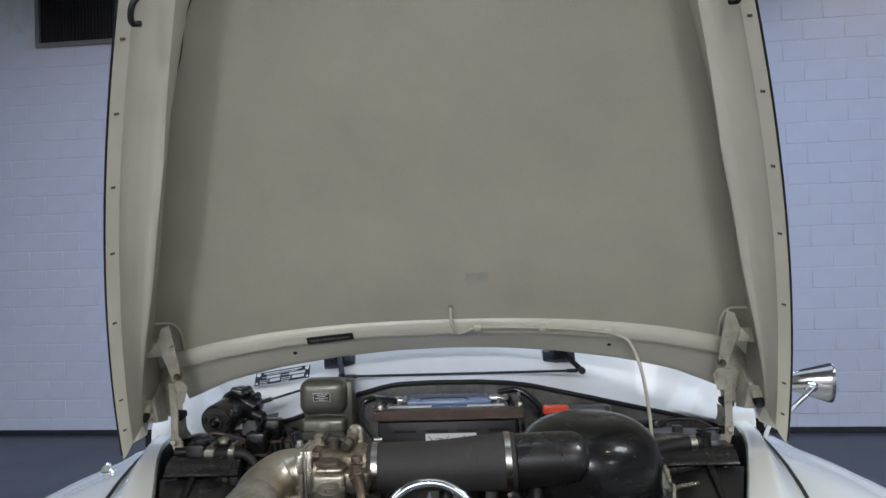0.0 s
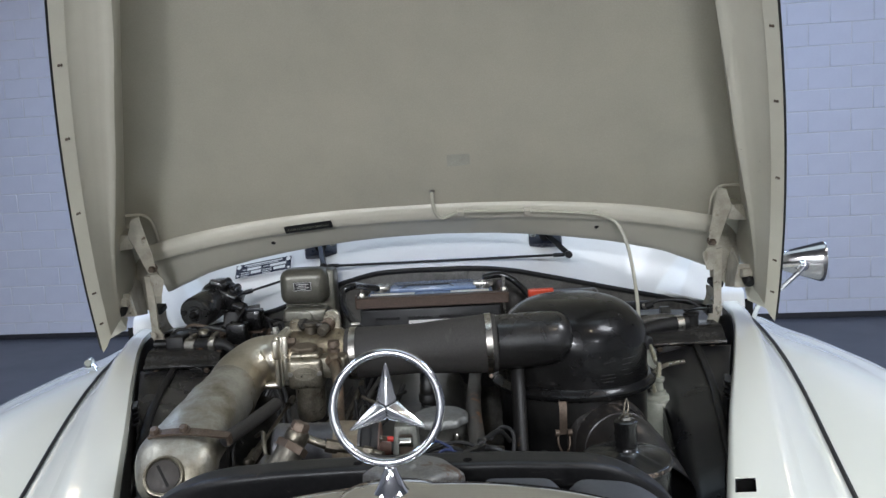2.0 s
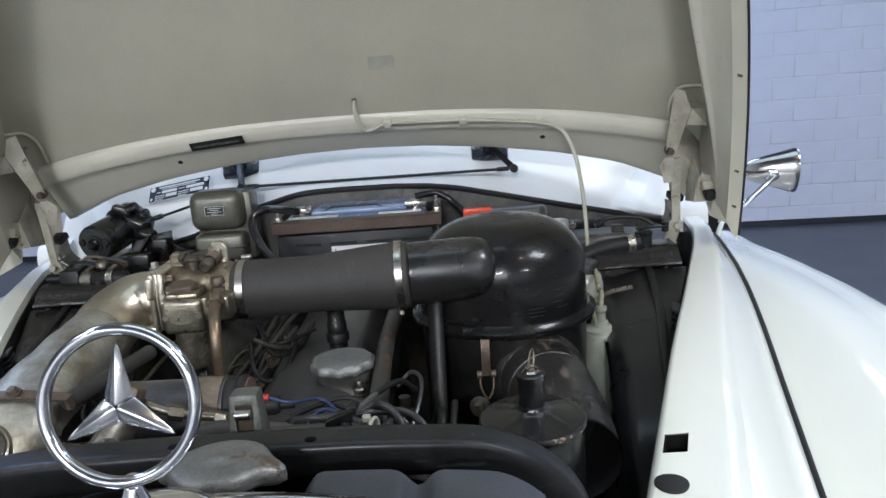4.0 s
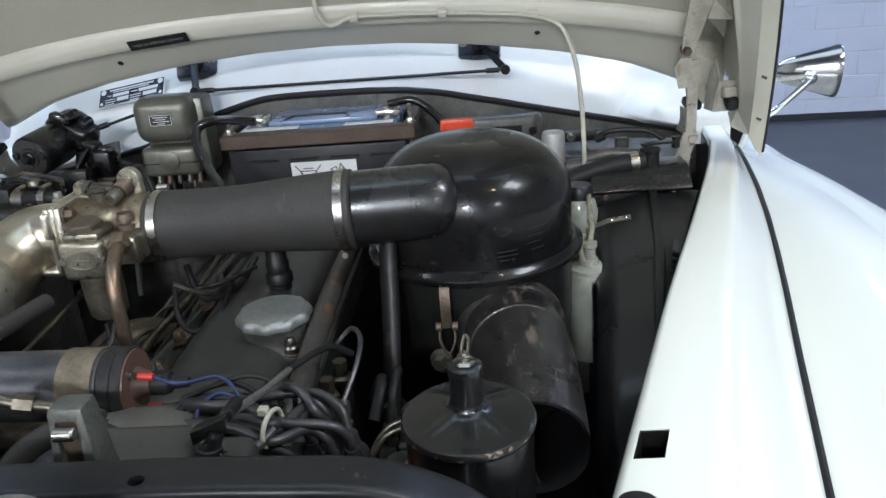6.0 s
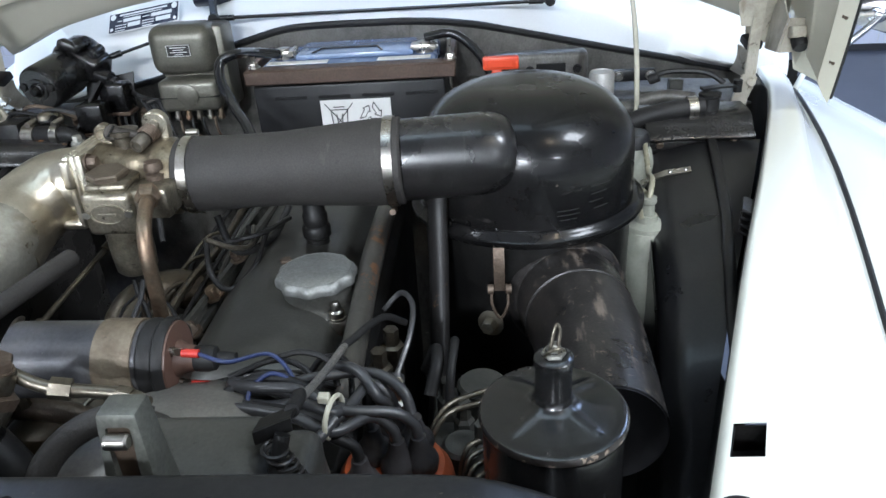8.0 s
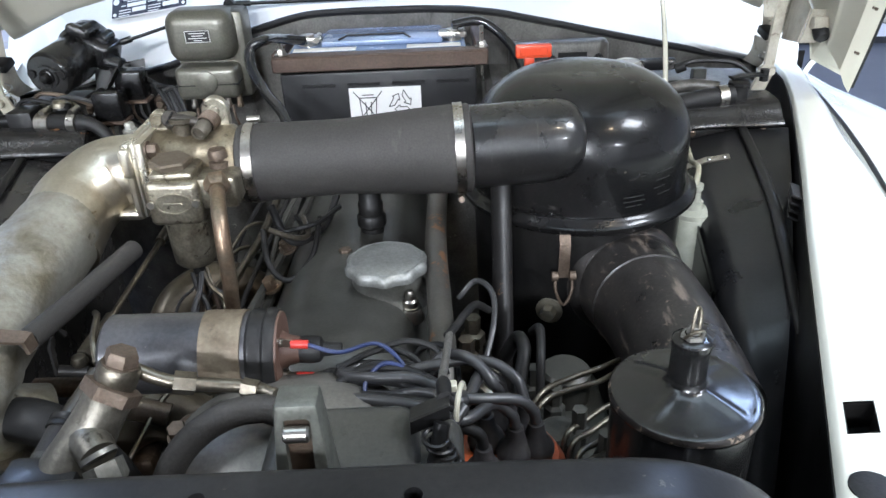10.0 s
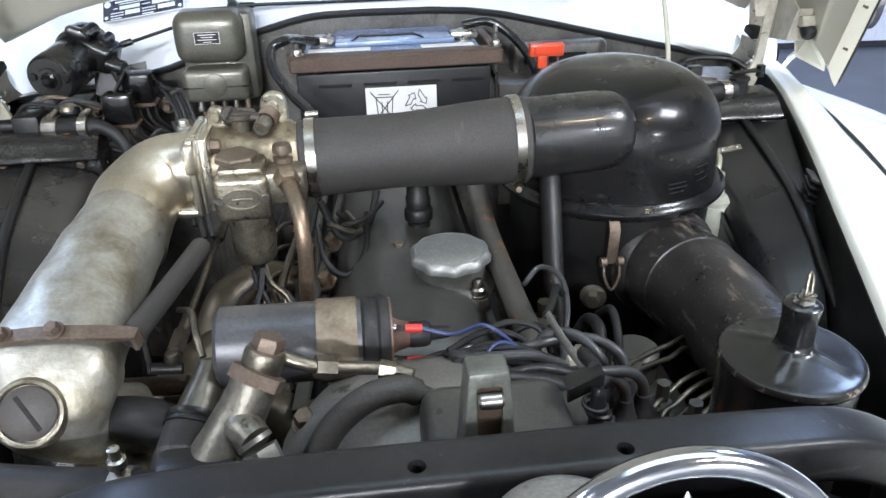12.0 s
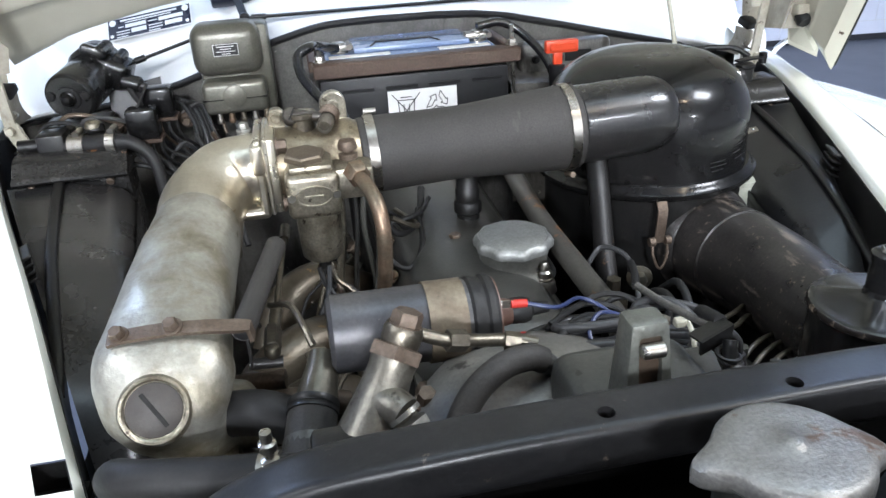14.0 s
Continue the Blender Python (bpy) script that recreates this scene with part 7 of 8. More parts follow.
def coil():
    t = thing("ignition_coil", "blue-black ignition coil in a brown clamp", "ignition coil", (-0.115, 0.895, 0.965))
    m = axis((-0.178, 0.884, 0.997), (-0.048, 0.886, 0.993))
    b = B()
    lathe(b, [(0.0, 0), (0.025, 0), (0.0285, 0.003), (0.0287, 0.104), (0.0287, 0.106)], m, 44)
    part("can", b, COILM, t)
    b = B()
    lathe(b, [(0.0292, 0.070), (0.0302, 0.070), (0.0302, 0.098), (0.0292, 0.098)], m, 44)
    box(b, (0.006, -0.005, -0.05), (0.02, 0.005, -0.028), 0.001, Matrix.Translation((-0.106, 0.9, 1.0)))
    part("band", b, mat("brown_stained_band", (0.21, 0.175, 0.125), 0.5, 0.4, col2=(0.11, 0.083, 0.055), scale=45, mix=0.8, grain=0.2, bump=0.3, speck=(0.05, 0.033, 0.02), speck_scale=60, speck_at=0.64), t, "stained brown clamp band")
    b = B()
    lathe(b, [(0.0287, 0.101), (0.0305, 0.103), (0.0305, 0.107), (0.0292, 0.109), (0.0292, 0.112), (0.031, 0.114), (0.031, 0.118), (0.029, 0.121), (0.026, 0.121)], m, 44)
    part("end_ring", b, RUBBER, t)
    b = B()
    lathe(b, [(0.0285, 0.1195), (0.028, 0.1225), (0.014, 0.1225), (0.011, 0.128), (0.0085, 0.139), (0.007, 0.141), (0, 0.141)], m, 32)
    part("end_cap", b, mat("red_brown_bakelite", (0.085, 0.042, 0.03), 0.45, col2=(0.13, 0.08, 0.06), scale=60), t)
    b = B()
    lathe(b, [(0.0085, 0.133), (0.0098, 0.136), (0.0100, 0.146), (0.0088, 0.150), (0.0055, 0.152), (0.0042, 0.165), (0, 0.165)], m, 20)
    part("boot", b, RUBBER, t)
    for y, z in ((0.873, 1.007), (0.876, 0.977)):
        b = B()
        rod(b, (-0.060, y + 0.003, z), (-0.052, y + 0.002, z), 0.0032)
        strip(b, [(-0.054, y + 0.002, z), (-0.044, y, z)], 0.006, 0.001, (0, 0, 1))
        part("terminal", b, STEEL, t)
        b = B()
        rod(b, (-0.046, y, z), (-0.034, y, z - 0.001), 0.0031)
        part("terminal_sleeve", b, WRED, t)
    b = B()
    tube(b, [(-0.035, 0.873, 1.006), (-0.012, 0.868, 1.002), (0.012, 0.885, 0.996), (0.03, 0.872, 0.988), (0.038, 0.855, 0.975)], 0.0016, 7, 8)
    tube(b, [(0.008, 0.838, 0.978), (0.006, 0.85, 0.988), (0.018, 0.862, 0.995), (0.034, 0.858, 0.992), (0.048, 0.845, 0.98), (0.06, 0.80, 0.95), (0.068, 0.78, 0.91)], 0.0016, 7, 8)
    part("blue_wire", b, WBLUE, t, "blue insulated wire")
    b = B()
    tube(b, [(-0.037, 0.876, 0.976), (-0.028, 0.872, 0.972), (-0.022, 0.868, 0.971)], 0.0031, 4, 8)
    part("red_wire", b, WRED, t)
    b = B()
    tube(b, [(-0.023, 0.868, 0.971), (-0.012, 0.866, 0.978), (0.002, 0.87, 0.985), (0.018, 0.872, 0.986), (0.034, 0.86, 0.98)], 0.0036, 6, 8)
    tube(b, [(-0.018, 0.872, 0.98), (0.0, 0.884, 0.986), (0.02, 0.888, 0.988), (0.04, 0.88, 0.984), (0.05, 0.862, 0.972)], 0.0024, 6, 8)
    part("black_wire", b, RUBBER, t)


def distributor():
    t = thing("distributor", "orange distributor cap with grey rubber boots and leads", "distributor", (0.095, 0.83, 0.86))
    b = B()
    lathe(b, [(0.035, 0.86), (0.042, 0.87), (0.044, 0.90), (0.042, 0.915), (0.036, 0.925), (0, 0.928)], Matrix.Translation((0.103, 0.845, 0)), 32)
    part("cap", b, ORANGE, t)
    b = B()
    lathe(b, [(0.03, 0.78), (0.038, 0.80), (0.040, 0.86), (0.036, 0.865)], Matrix.Translation((0.103, 0.845, 0)), 28)
    part("body", b, GREYC, t)
    tops = [(0.1176, 0.862), (0.1074, 0.838), (0.084, 0.820), (0.088, 0.852), (0.102, 0.873), (0.122, 0.842)]
    for x, y in tops:
        b = B()
        lathe(b, [(0.0120, 0.908), (0.0125, 0.910), (0.0125, 0.928), (0.0135, 0.930), (0.0135, 0.9335), (0.0118, 0.9375), (0.0085, 0.941), (0.0065, 0.948), (0.0055, 0.954), (0, 0.954)], Matrix.Translation((x, y, 0)), 22)
        part("boot", b, mat("dusty_boot_rubber", (0.022, 0.021, 0.022), 0.5, col2=(0.045, 0.04, 0.04), scale=40, grain=0.2, bump=0.2, spec=0.35), t)
    rnd = random.Random(23)

    def jig(r):
        return rnd.uniform(-r, r)

    # the long lead that arches over the rest
    routes = [[(0.1165, 0.861, 0.958), (0.111, 0.868, 0.972), (0.096, 0.878, 0.979), (0.0777, 0.8818, 0.980), (0.052, 0.874, 0.983), (0.026, 0.868, 0.981), (-0.012, 0.868, 0.974), (-0.040, 0.866, 0.971), (-0.0465, 0.852, 0.971), (-0.030, 0.842, 0.973), (0.004, 0.840, 0.978), (0.034, 0.842, 0.983)]]
    for k in range(5):
        x, y = tops[k + 1]
        o = 0.0075 * k
        routes.append([(x, y, 0.955), (x - 0.003, y, 0.966), (x - 0.016, y - 0.002, 0.977), (0.070, 0.8155 + o * 0.6, 0.982 + 0.004 * (k % 3)), (0.045, 0.824 + o, 0.987 - 0.003 * (k % 2)), (0.018, 0.832 + o, 0.987 - 0.004 * (k % 3)),
                       (-0.010 + jig(0.006), 0.840 + o, 0.981 + jig(0.003)), (-0.034 + 0.006 * k, 0.850 + 0.6 * o, 0.974 + jig(0.003)), (-0.043 + 0.009 * k, 0.866, 0.971), (-0.030 + 0.008 * k, 0.882 - 0.2 * o, 0.971), (0.0, 0.888 - 0.3 * o, 0.975 + jig(0.003)), (0.03, 0.884, 0.976), (0.056, 0.892, 0.96)])
    # slack turns tied back on themselves
    routes += [[(0.064, 0.846, 0.980), (0.036, 0.858, 0.990), (0.006, 0.864, 0.988), (-0.014, 0.856, 0.982), (-0.006, 0.844, 0.979), (0.026, 0.838, 0.983), (0.066, 0.826, 0.984)],
               [(0.068, 0.836, 0.986), (0.040, 0.848, 0.992), (0.012, 0.852, 0.991), (-0.012, 0.866, 0.984), (-0.002, 0.882, 0.979), (0.034, 0.886, 0.975)],
               [(0.072, 0.822, 0.988), (0.060, 0.806, 0.982), (0.042, 0.792, 0.976), (0.024, 0.784, 0.968), (0.012, 0.782, 0.955)],
               [(0.046, 0.872, 0.974), (0.060, 0.882, 0.985), (0.080, 0.872, 0.988), (0.094, 0.858, 0.976), (0.100, 0.872, 0.957)]]
    for i, r in enumerate(routes):
        b = B()
        tube(b, r, 0.0040, 7, 12)
        part("plug_lead", b, CABLE if i % 4 != 2 else RUBBER, t)
    b = B()
    tube(b, [(-0.016, 0.872, 0.985), (0.01, 0.884, 0.990), (0.034, 0.892, 0.992), (0.055, 0.888, 0.986), (0.062, 0.876, 0.972)], 0.0024, 7, 8)
    part("black_wire", b, RUBBER, t)
    b = B()
    tube(b, [(0.0695 + 0.003 * math.cos(a), 0.8265 + 0.0155 * math.cos(a), 0.986 + 0.0125 * math.sin(a)) for a in stations(0, 2 * math.pi, 24)], 0.0019, 1, 8, smooth=False)
    box(b, (0.060, 0.826, 0.996), (0.068, 0.833, 1.002), 0.001)
    part("cable_tie", b, CLEAR, t, "white plastic cable tie")
    b = B()
    tube(b, [(0.075, 1.03, 0.94), (0.092, 1.035, 0.955), (0.105, 1.01, 0.957), (0.104, 0.98, 0.945), (0.094, 0.95, 0.925)], 0.0026, 7, 8)
    lathe(b, [(0.009, 0), (0.009, 0.02), (0.006, 0.03)], axis((0.09, 0.93, 0.905), (0.095, 0.955, 0.93)), 14)
    part("plug_lead", b, CABLE, t)
    b = B()
    tube(b, [(0.03, 0.90, 0.955), (0.042, 0.908, 0.972), (0.058, 0.905, 0.978), (0.068, 0.895, 0.972), (0.070, 0.88, 0.955)], 0.0026, 7, 8)
    part("plug_lead", b, RUBBER, t)
    for x, y, c in ((0.079, 0.958, BRASS), (0.086, 0.99, BRASS), (0.098, 0.915, STEEL)):
        b = B()
        lathe(b, [(0.009, 0.89), (0.009, 0.915), (0.011, 0.918), (0.011, 0.928), (0.007, 0.93), (0.007, 0.945), (0, 0.945)], Matrix.Translation((x, y, 0)), 6)
        part("plug_fitting", b, c, t)


def throttle_linkage():
    t = thing("throttle_cable", "throttle cable with a return spring on a black bracket", "cable", (0.05, 0.78, 0.98))
    b = B()
    sheet(b, lambda u, v: (0.040 + 0.022 * u, 0.763 + 0.014 * v + 0.004 * u, 1.030 + 0.007 * u - 0.003 * v), stations(0, 1, 4), stations(0, 1, 3), 0.002)
    sheet(b, lambda u, v: (0.040 + 0.022 * u, 0.763 + 0.004 * u, 1.030 + 0.007 * u - 0.009 * v), stations(0, 1, 4), stations(0, 1, 3), 0.002)
    part("bracket", b, DUSTY, t)
    b = B()
    pts = [(0.0525 + 0.0062 * math.cos(a) + 0.00033 * a, 0.754 + 0.0062 * math.sin(a), 1.027 - 0.00075 * a) for a in stations(0, 16 * math.pi, 128)]
    tube(b, pts, 0.0014, 1, 6, smooth=False)
    part("return_spring", b, WORN, t)
    b = B()
    rod(b, (0.058, 0.76, 1.03), (0.047, 0.735, 0.985), 0.0045)
    lathe(b, [(0.008, 0), (0.008, 0.02)], axis((0.051, 0.742, 0.998), (0.045, 0.73, 0.97)), 14)
    part("plunger", b, DUSTY, t)
    b = B()
    tube(b, [(0.057, 0.775, 1.030), (0.0575, 0.80, 1.021), (0.061, 0.85, 1.004), (0.065, 0.904, 0.989)], 0.0029, 6, 10)
    part("braided_sheath", b, mat("braided_steel", (0.25, 0.24, 0.225), 0.5, 0.6, col2=(0.14, 0.135, 0.125), scale=300, grain=0.4, gscale=900, bump=0.6), t, "braided steel cable sheath")
    b = B()
    lathe(b, [(0.0045, 0), (0.0045, 0.020), (0.0035, 0.024)], axis((0.06, 0.776, 1.033), (0.059, 0.81, 1.025)), 14)
    part("cable_boot", b, RUBBER, t)
    b = B()
    tube(b, [(0.063, 0.899, 0.990), (0.070, 0.914, 0.988), (0.078, 0.935, 0.985), (0.088, 0.962, 0.976), (0.10, 0.985, 0.955)], 0.0031, 6, 10)
    part("outer_sheath", b, RUBBER, t)
    # rods on the intake side
    t = thing("throttle_rods", "grey throttle rods with ball joints", "linkage", (-0.235, 0.95, 0.95))
    b = B()
    tube(b, [(-0.2365, 0.889, 1.0085), (-0.227, 0.96, 1.0035), (-0.2157, 1.0414, 0.9995)], 0.0088, 4, 16)
    part("sleeved_rod", b, HOSEM, t, "rubber-sleeved rod")
    b = B()
    lathe(b, [(0.0075, 0.0), (0.0055, 0.0012), (0, 0.0012)], axis((-0.2366, 0.8885, 1.0086), (-0.238, 0.876, 1.0098)), 16)
    part("rod_bore", b, INK, t)
    b = B()
    tube(b, [(-0.2215, 0.952, 0.966), (-0.2155, 1.03, 0.975), (-0.2095, 1.1012, 0.983)], 0.0027, 3, 10)
    rod(b, (-0.2222, 0.943, 0.965), (-0.2195, 0.978, 0.969), 0.0052)
    rod(b, (-0.2105, 1.09, 0.9815), (-0.2085, 1.113, 0.9845), 0.005)
    part("thin_rod", b, BRASS, t)
    b = B()
    lathe(b, [(0.0, -0.0065), (0.005, -0.0045), (0.0065, 0), (0.005, 0.0045), (0, 0.0065)], Matrix.Translation((-0.222, 0.918, 0.968)), 20)
    rod(b, (-0.2225, 0.925, 0.966), (-0.2225, 0.955, 0.966), 0.007, 0.001, 6)
    part("ball_joint", b, BRASS, t)
    b = B()
    strip(b, [(-0.238, 0.912, 0.962), (-0.238, 0.914, 0.985), (-0.234, 0.92, 1.0), (-0.228, 0.922, 0.99)], 0.005, 0.002, (0, 1, 0))
    rod(b, (-0.24, 0.915, 0.962), (-0.215, 0.915, 0.96), 0.0045)
    part("link_hook", b, WORN, t)
    b = B()
    tube(b, [(-0.27, 0.93, 0.935), (-0.242, 0.925, 0.938), (-0.216, 0.922, 0.939)], 0.008, 3, 14)
    part("cross_shaft", b, RUST, t)
    # small wires under the throttle housing
    for i, pts in enumerate((((-0.172, 1.082, 0.93), (-0.175, 1.06, 0.905), (-0.17, 1.04, 0.88)), ((-0.165, 1.082, 0.93), (-0.155, 1.06, 0.90), (-0.15, 1.05, 0.87)), ((-0.168, 1.08, 0.93), (-0.185, 1.06, 0.91), (-0.20, 1.05, 0.88)),
                            ((-0.10, 1.10, 0.985), (-0.09, 1.12, 0.965), (-0.08, 1.15, 0.955), (-0.10, 1.20, 0.95)), ((-0.105, 1.09, 0.99), (-0.085, 1.10, 0.975), (-0.075, 1.13, 0.962), (-0.09, 1.19, 0.955)), ((-0.11, 1.14, 0.96), (-0.07, 1.15, 0.965), (-0.05, 1.20, 0.96)))):
        b = B()
        tube(b, pts, 0.0028, 6, 8)
        solo("small_cable", b, (COPPER, RUST, CABLE, RUBBER, BRASS, RUBBER)[i], "thin cable beside the throttle housing", "cable", "throttle housing cables")
    for i, pts in enumerate((((-0.13, 1.02, 0.91), (-0.15, 1.0, 0.935), (-0.145, 0.985, 0.915), (-0.135, 0.97, 0.88)), ((-0.115, 1.05, 0.90), (-0.14, 1.02, 0.93), (-0.15, 0.99, 0.91), (-0.15, 0.97, 0.87)))):
        b = B()
        tube(b, pts, 0.005, 6, 10)
        solo("fuel_pipe", b, BRASS, "curved tarnished fuel pipe", "pipe", "fuel pipes")


def engine_clutter():
    """Thin pipes, wires and rods in the gaps beside the rocker cover and on the bulkhead."""
    rnd = random.Random(11)
    for i in range(9):
        # wires hanging from the can of the throttle housing
        b = B()
        x, y = -0.1745 + rnd.uniform(-0.006, 0.006), 1.079 + rnd.uniform(-0.005, 0.005)
        dx, dy = rnd.uniform(-0.035, 0.045), rnd.uniform(-0.06, 0.02)
        tube(b, [(x, y, 0.955), (x + 0.2 * dx, y + 0.2 * dy, 0.94), (x + 0.7 * dx, y + 0.5 * dy, 0.925), (x + dx, y + dy, 0.895), (x + 1.1 * dx, y + 1.2 * dy, 0.85)], rnd.choice((0.0016, 0.002, 0.0026)), 6, 7)
        solo("small_cable", b, (RUBBER, BRASS, CABLE, RUST, RUBBER, COPPER, DUSTY, RUBBER, BRASS)[i], "thin cable beside the throttle housing", "cable", "throttle housing cables")
    for i in range(4):
        # rods and pipes running along the side of the rocker cover
        b = B()
        o = 0.011 * i
        x = -0.118 - 1.7 * o
        z = 0.918 - 0.5 * o + rnd.uniform(-0.006, 0.006)
        tube(b, [(x + 0.012, 1.38 - 0.3 * o, z + 0.02), (x + rnd.uniform(-0.006, 0.006), 1.24, z + rnd.uniform(0, 0.014)), (x + rnd.uniform(-0.008, 0.008), 1.12, z + rnd.uniform(-0.01, 0.006)), (x - 0.01, 1.0, z - 0.02), (x - 0.014, 0.93, z - 0.05)], rnd.choice((0.0028, 0.0036, 0.0048)), 6, 8)
        solo("side_pipe", b, (GREYC, RUBBER, BRASS, RUBBER, RUST, DUSTY, GREYC, RUBBER)[i], "grimy thin pipe along the rocker cover", "pipe", "pipes along the cover")
    for i, pts in enumerate((((-0.115, 1.155, 0.985), (-0.10, 1.14, 0.955), (-0.085, 1.15, 0.945), (-0.065, 1.18, 0.948), (-0.055, 1.22, 0.965)),
                             ((-0.118, 1.12, 0.975), (-0.112, 1.10, 0.945), (-0.092, 1.09, 0.932), (-0.072, 1.12, 0.942), (-0.068, 1.17, 0.962)),
                             ((-0.135, 1.02, 0.88), (-0.128, 1.035, 0.915), (-0.118, 1.03, 0.925), (-0.112, 1.01, 0.91), (-0.118, 0.985, 0.88)),
                             ((-0.16, 1.03, 0.86), (-0.155, 1.05, 0.90), (-0.143, 1.045, 0.918), (-0.136, 1.02, 0.905), (-0.142, 0.99, 0.86)))):
        # loops of cable and pipe under the hose
        b = B()
        tube(b, pts, (0.0042, 0.003, 0.0046, 0.0052)[i], 7, 10)
        solo("looped_pipe", b, (RUBBER, RUBBER, GREYC, BRASS)[i], "looped grimy pipe below the intake hose", "pipe", "pipes along the cover")
    for i, (x, y, z) in enumerate(((-0.106, 1.17, 0.925), (-0.112, 1.10, 0.918), (-0.117, 1.04, 0.912), (-0.122, 0.985, 0.905))):
        b = B()
        hexbolt(b, (x, y, z), (x - 0.004, y - 0.002, z + 0.012), 0.0075, 0.0105)
        solo("cover_bolt", b, (RUST, COPPER)[i % 2], "rusty hexagon bolt beside the rocker cover", "bolt", "bolts along the cover")
    for i in range(6):
        # spark plugs and their caps in the row below
        y = 0.97 + 0.062 * i
        t = thing("injector", "oily injector with a hexagon union", "injector", (-0.145, y, 0.86), "injectors")
        b = B()
        m = axis((-0.135, y, 0.862), (-0.165, y - 0.004, 0.915))
        lathe(b, [(0.011, 0), (0.011, 0.014), (0.008, 0.016), (0.008, 0.03), (0.006, 0.032), (0.006, 0.042), (0, 0.042)], m, 18)
        part("injector_body", b, RUST if i % 2 else GREYC, t)
        b = B()
        lathe(b, [(0.0095, 0.022), (0.0095, 0.031), (0.007, 0.032)], m, 6)
        part("union", b, BRASS, t)
        b = B()
        e = m @ Vector((0, 0, 0.04))
        tube(b, [e, e + Vector((-0.006, -0.004, 0.012)), e + Vector((-0.022, -0.03, 0.014)), e + Vector((-0.04, -0.09, -0.01))], 0.0024, 6, 7)
        part("feed_pipe", b, BRASS, t)
    for i in range(8):
        # cables sagging under the relays and beside the regulator
        b = B()
        x0, y0 = -0.44 + 0.022 * i, 1.475 + rnd.uniform(-0.01, 0.02)
        z0 = 0.985 + rnd.uniform(-0.01, 0.008)
        x1 = x0 + rnd.uniform(0.03, 0.09)
        tube(b, [(x0, y0, z0), (x0 + 0.01, y0 - 0.02, z0 - 0.01), ((x0 + x1) / 2, y0 - rnd.uniform(0.01, 0.04), z0 - rnd.uniform(0.02, 0.045)), (x1, y0 - 0.01, z0 - rnd.uniform(0.0, 0.03)), (x1 + 0.02, y0 + 0.03, z0 - 0.06)], rnd.choice((0.0022, 0.003, 0.004)), 6, 7)
        solo("loom_cable", b, (RUBBER, CABLE, RUST, RUBBER)[i % 4], "black cable hanging from the bulkhead loom", "cable", "bulkhead loom cables")


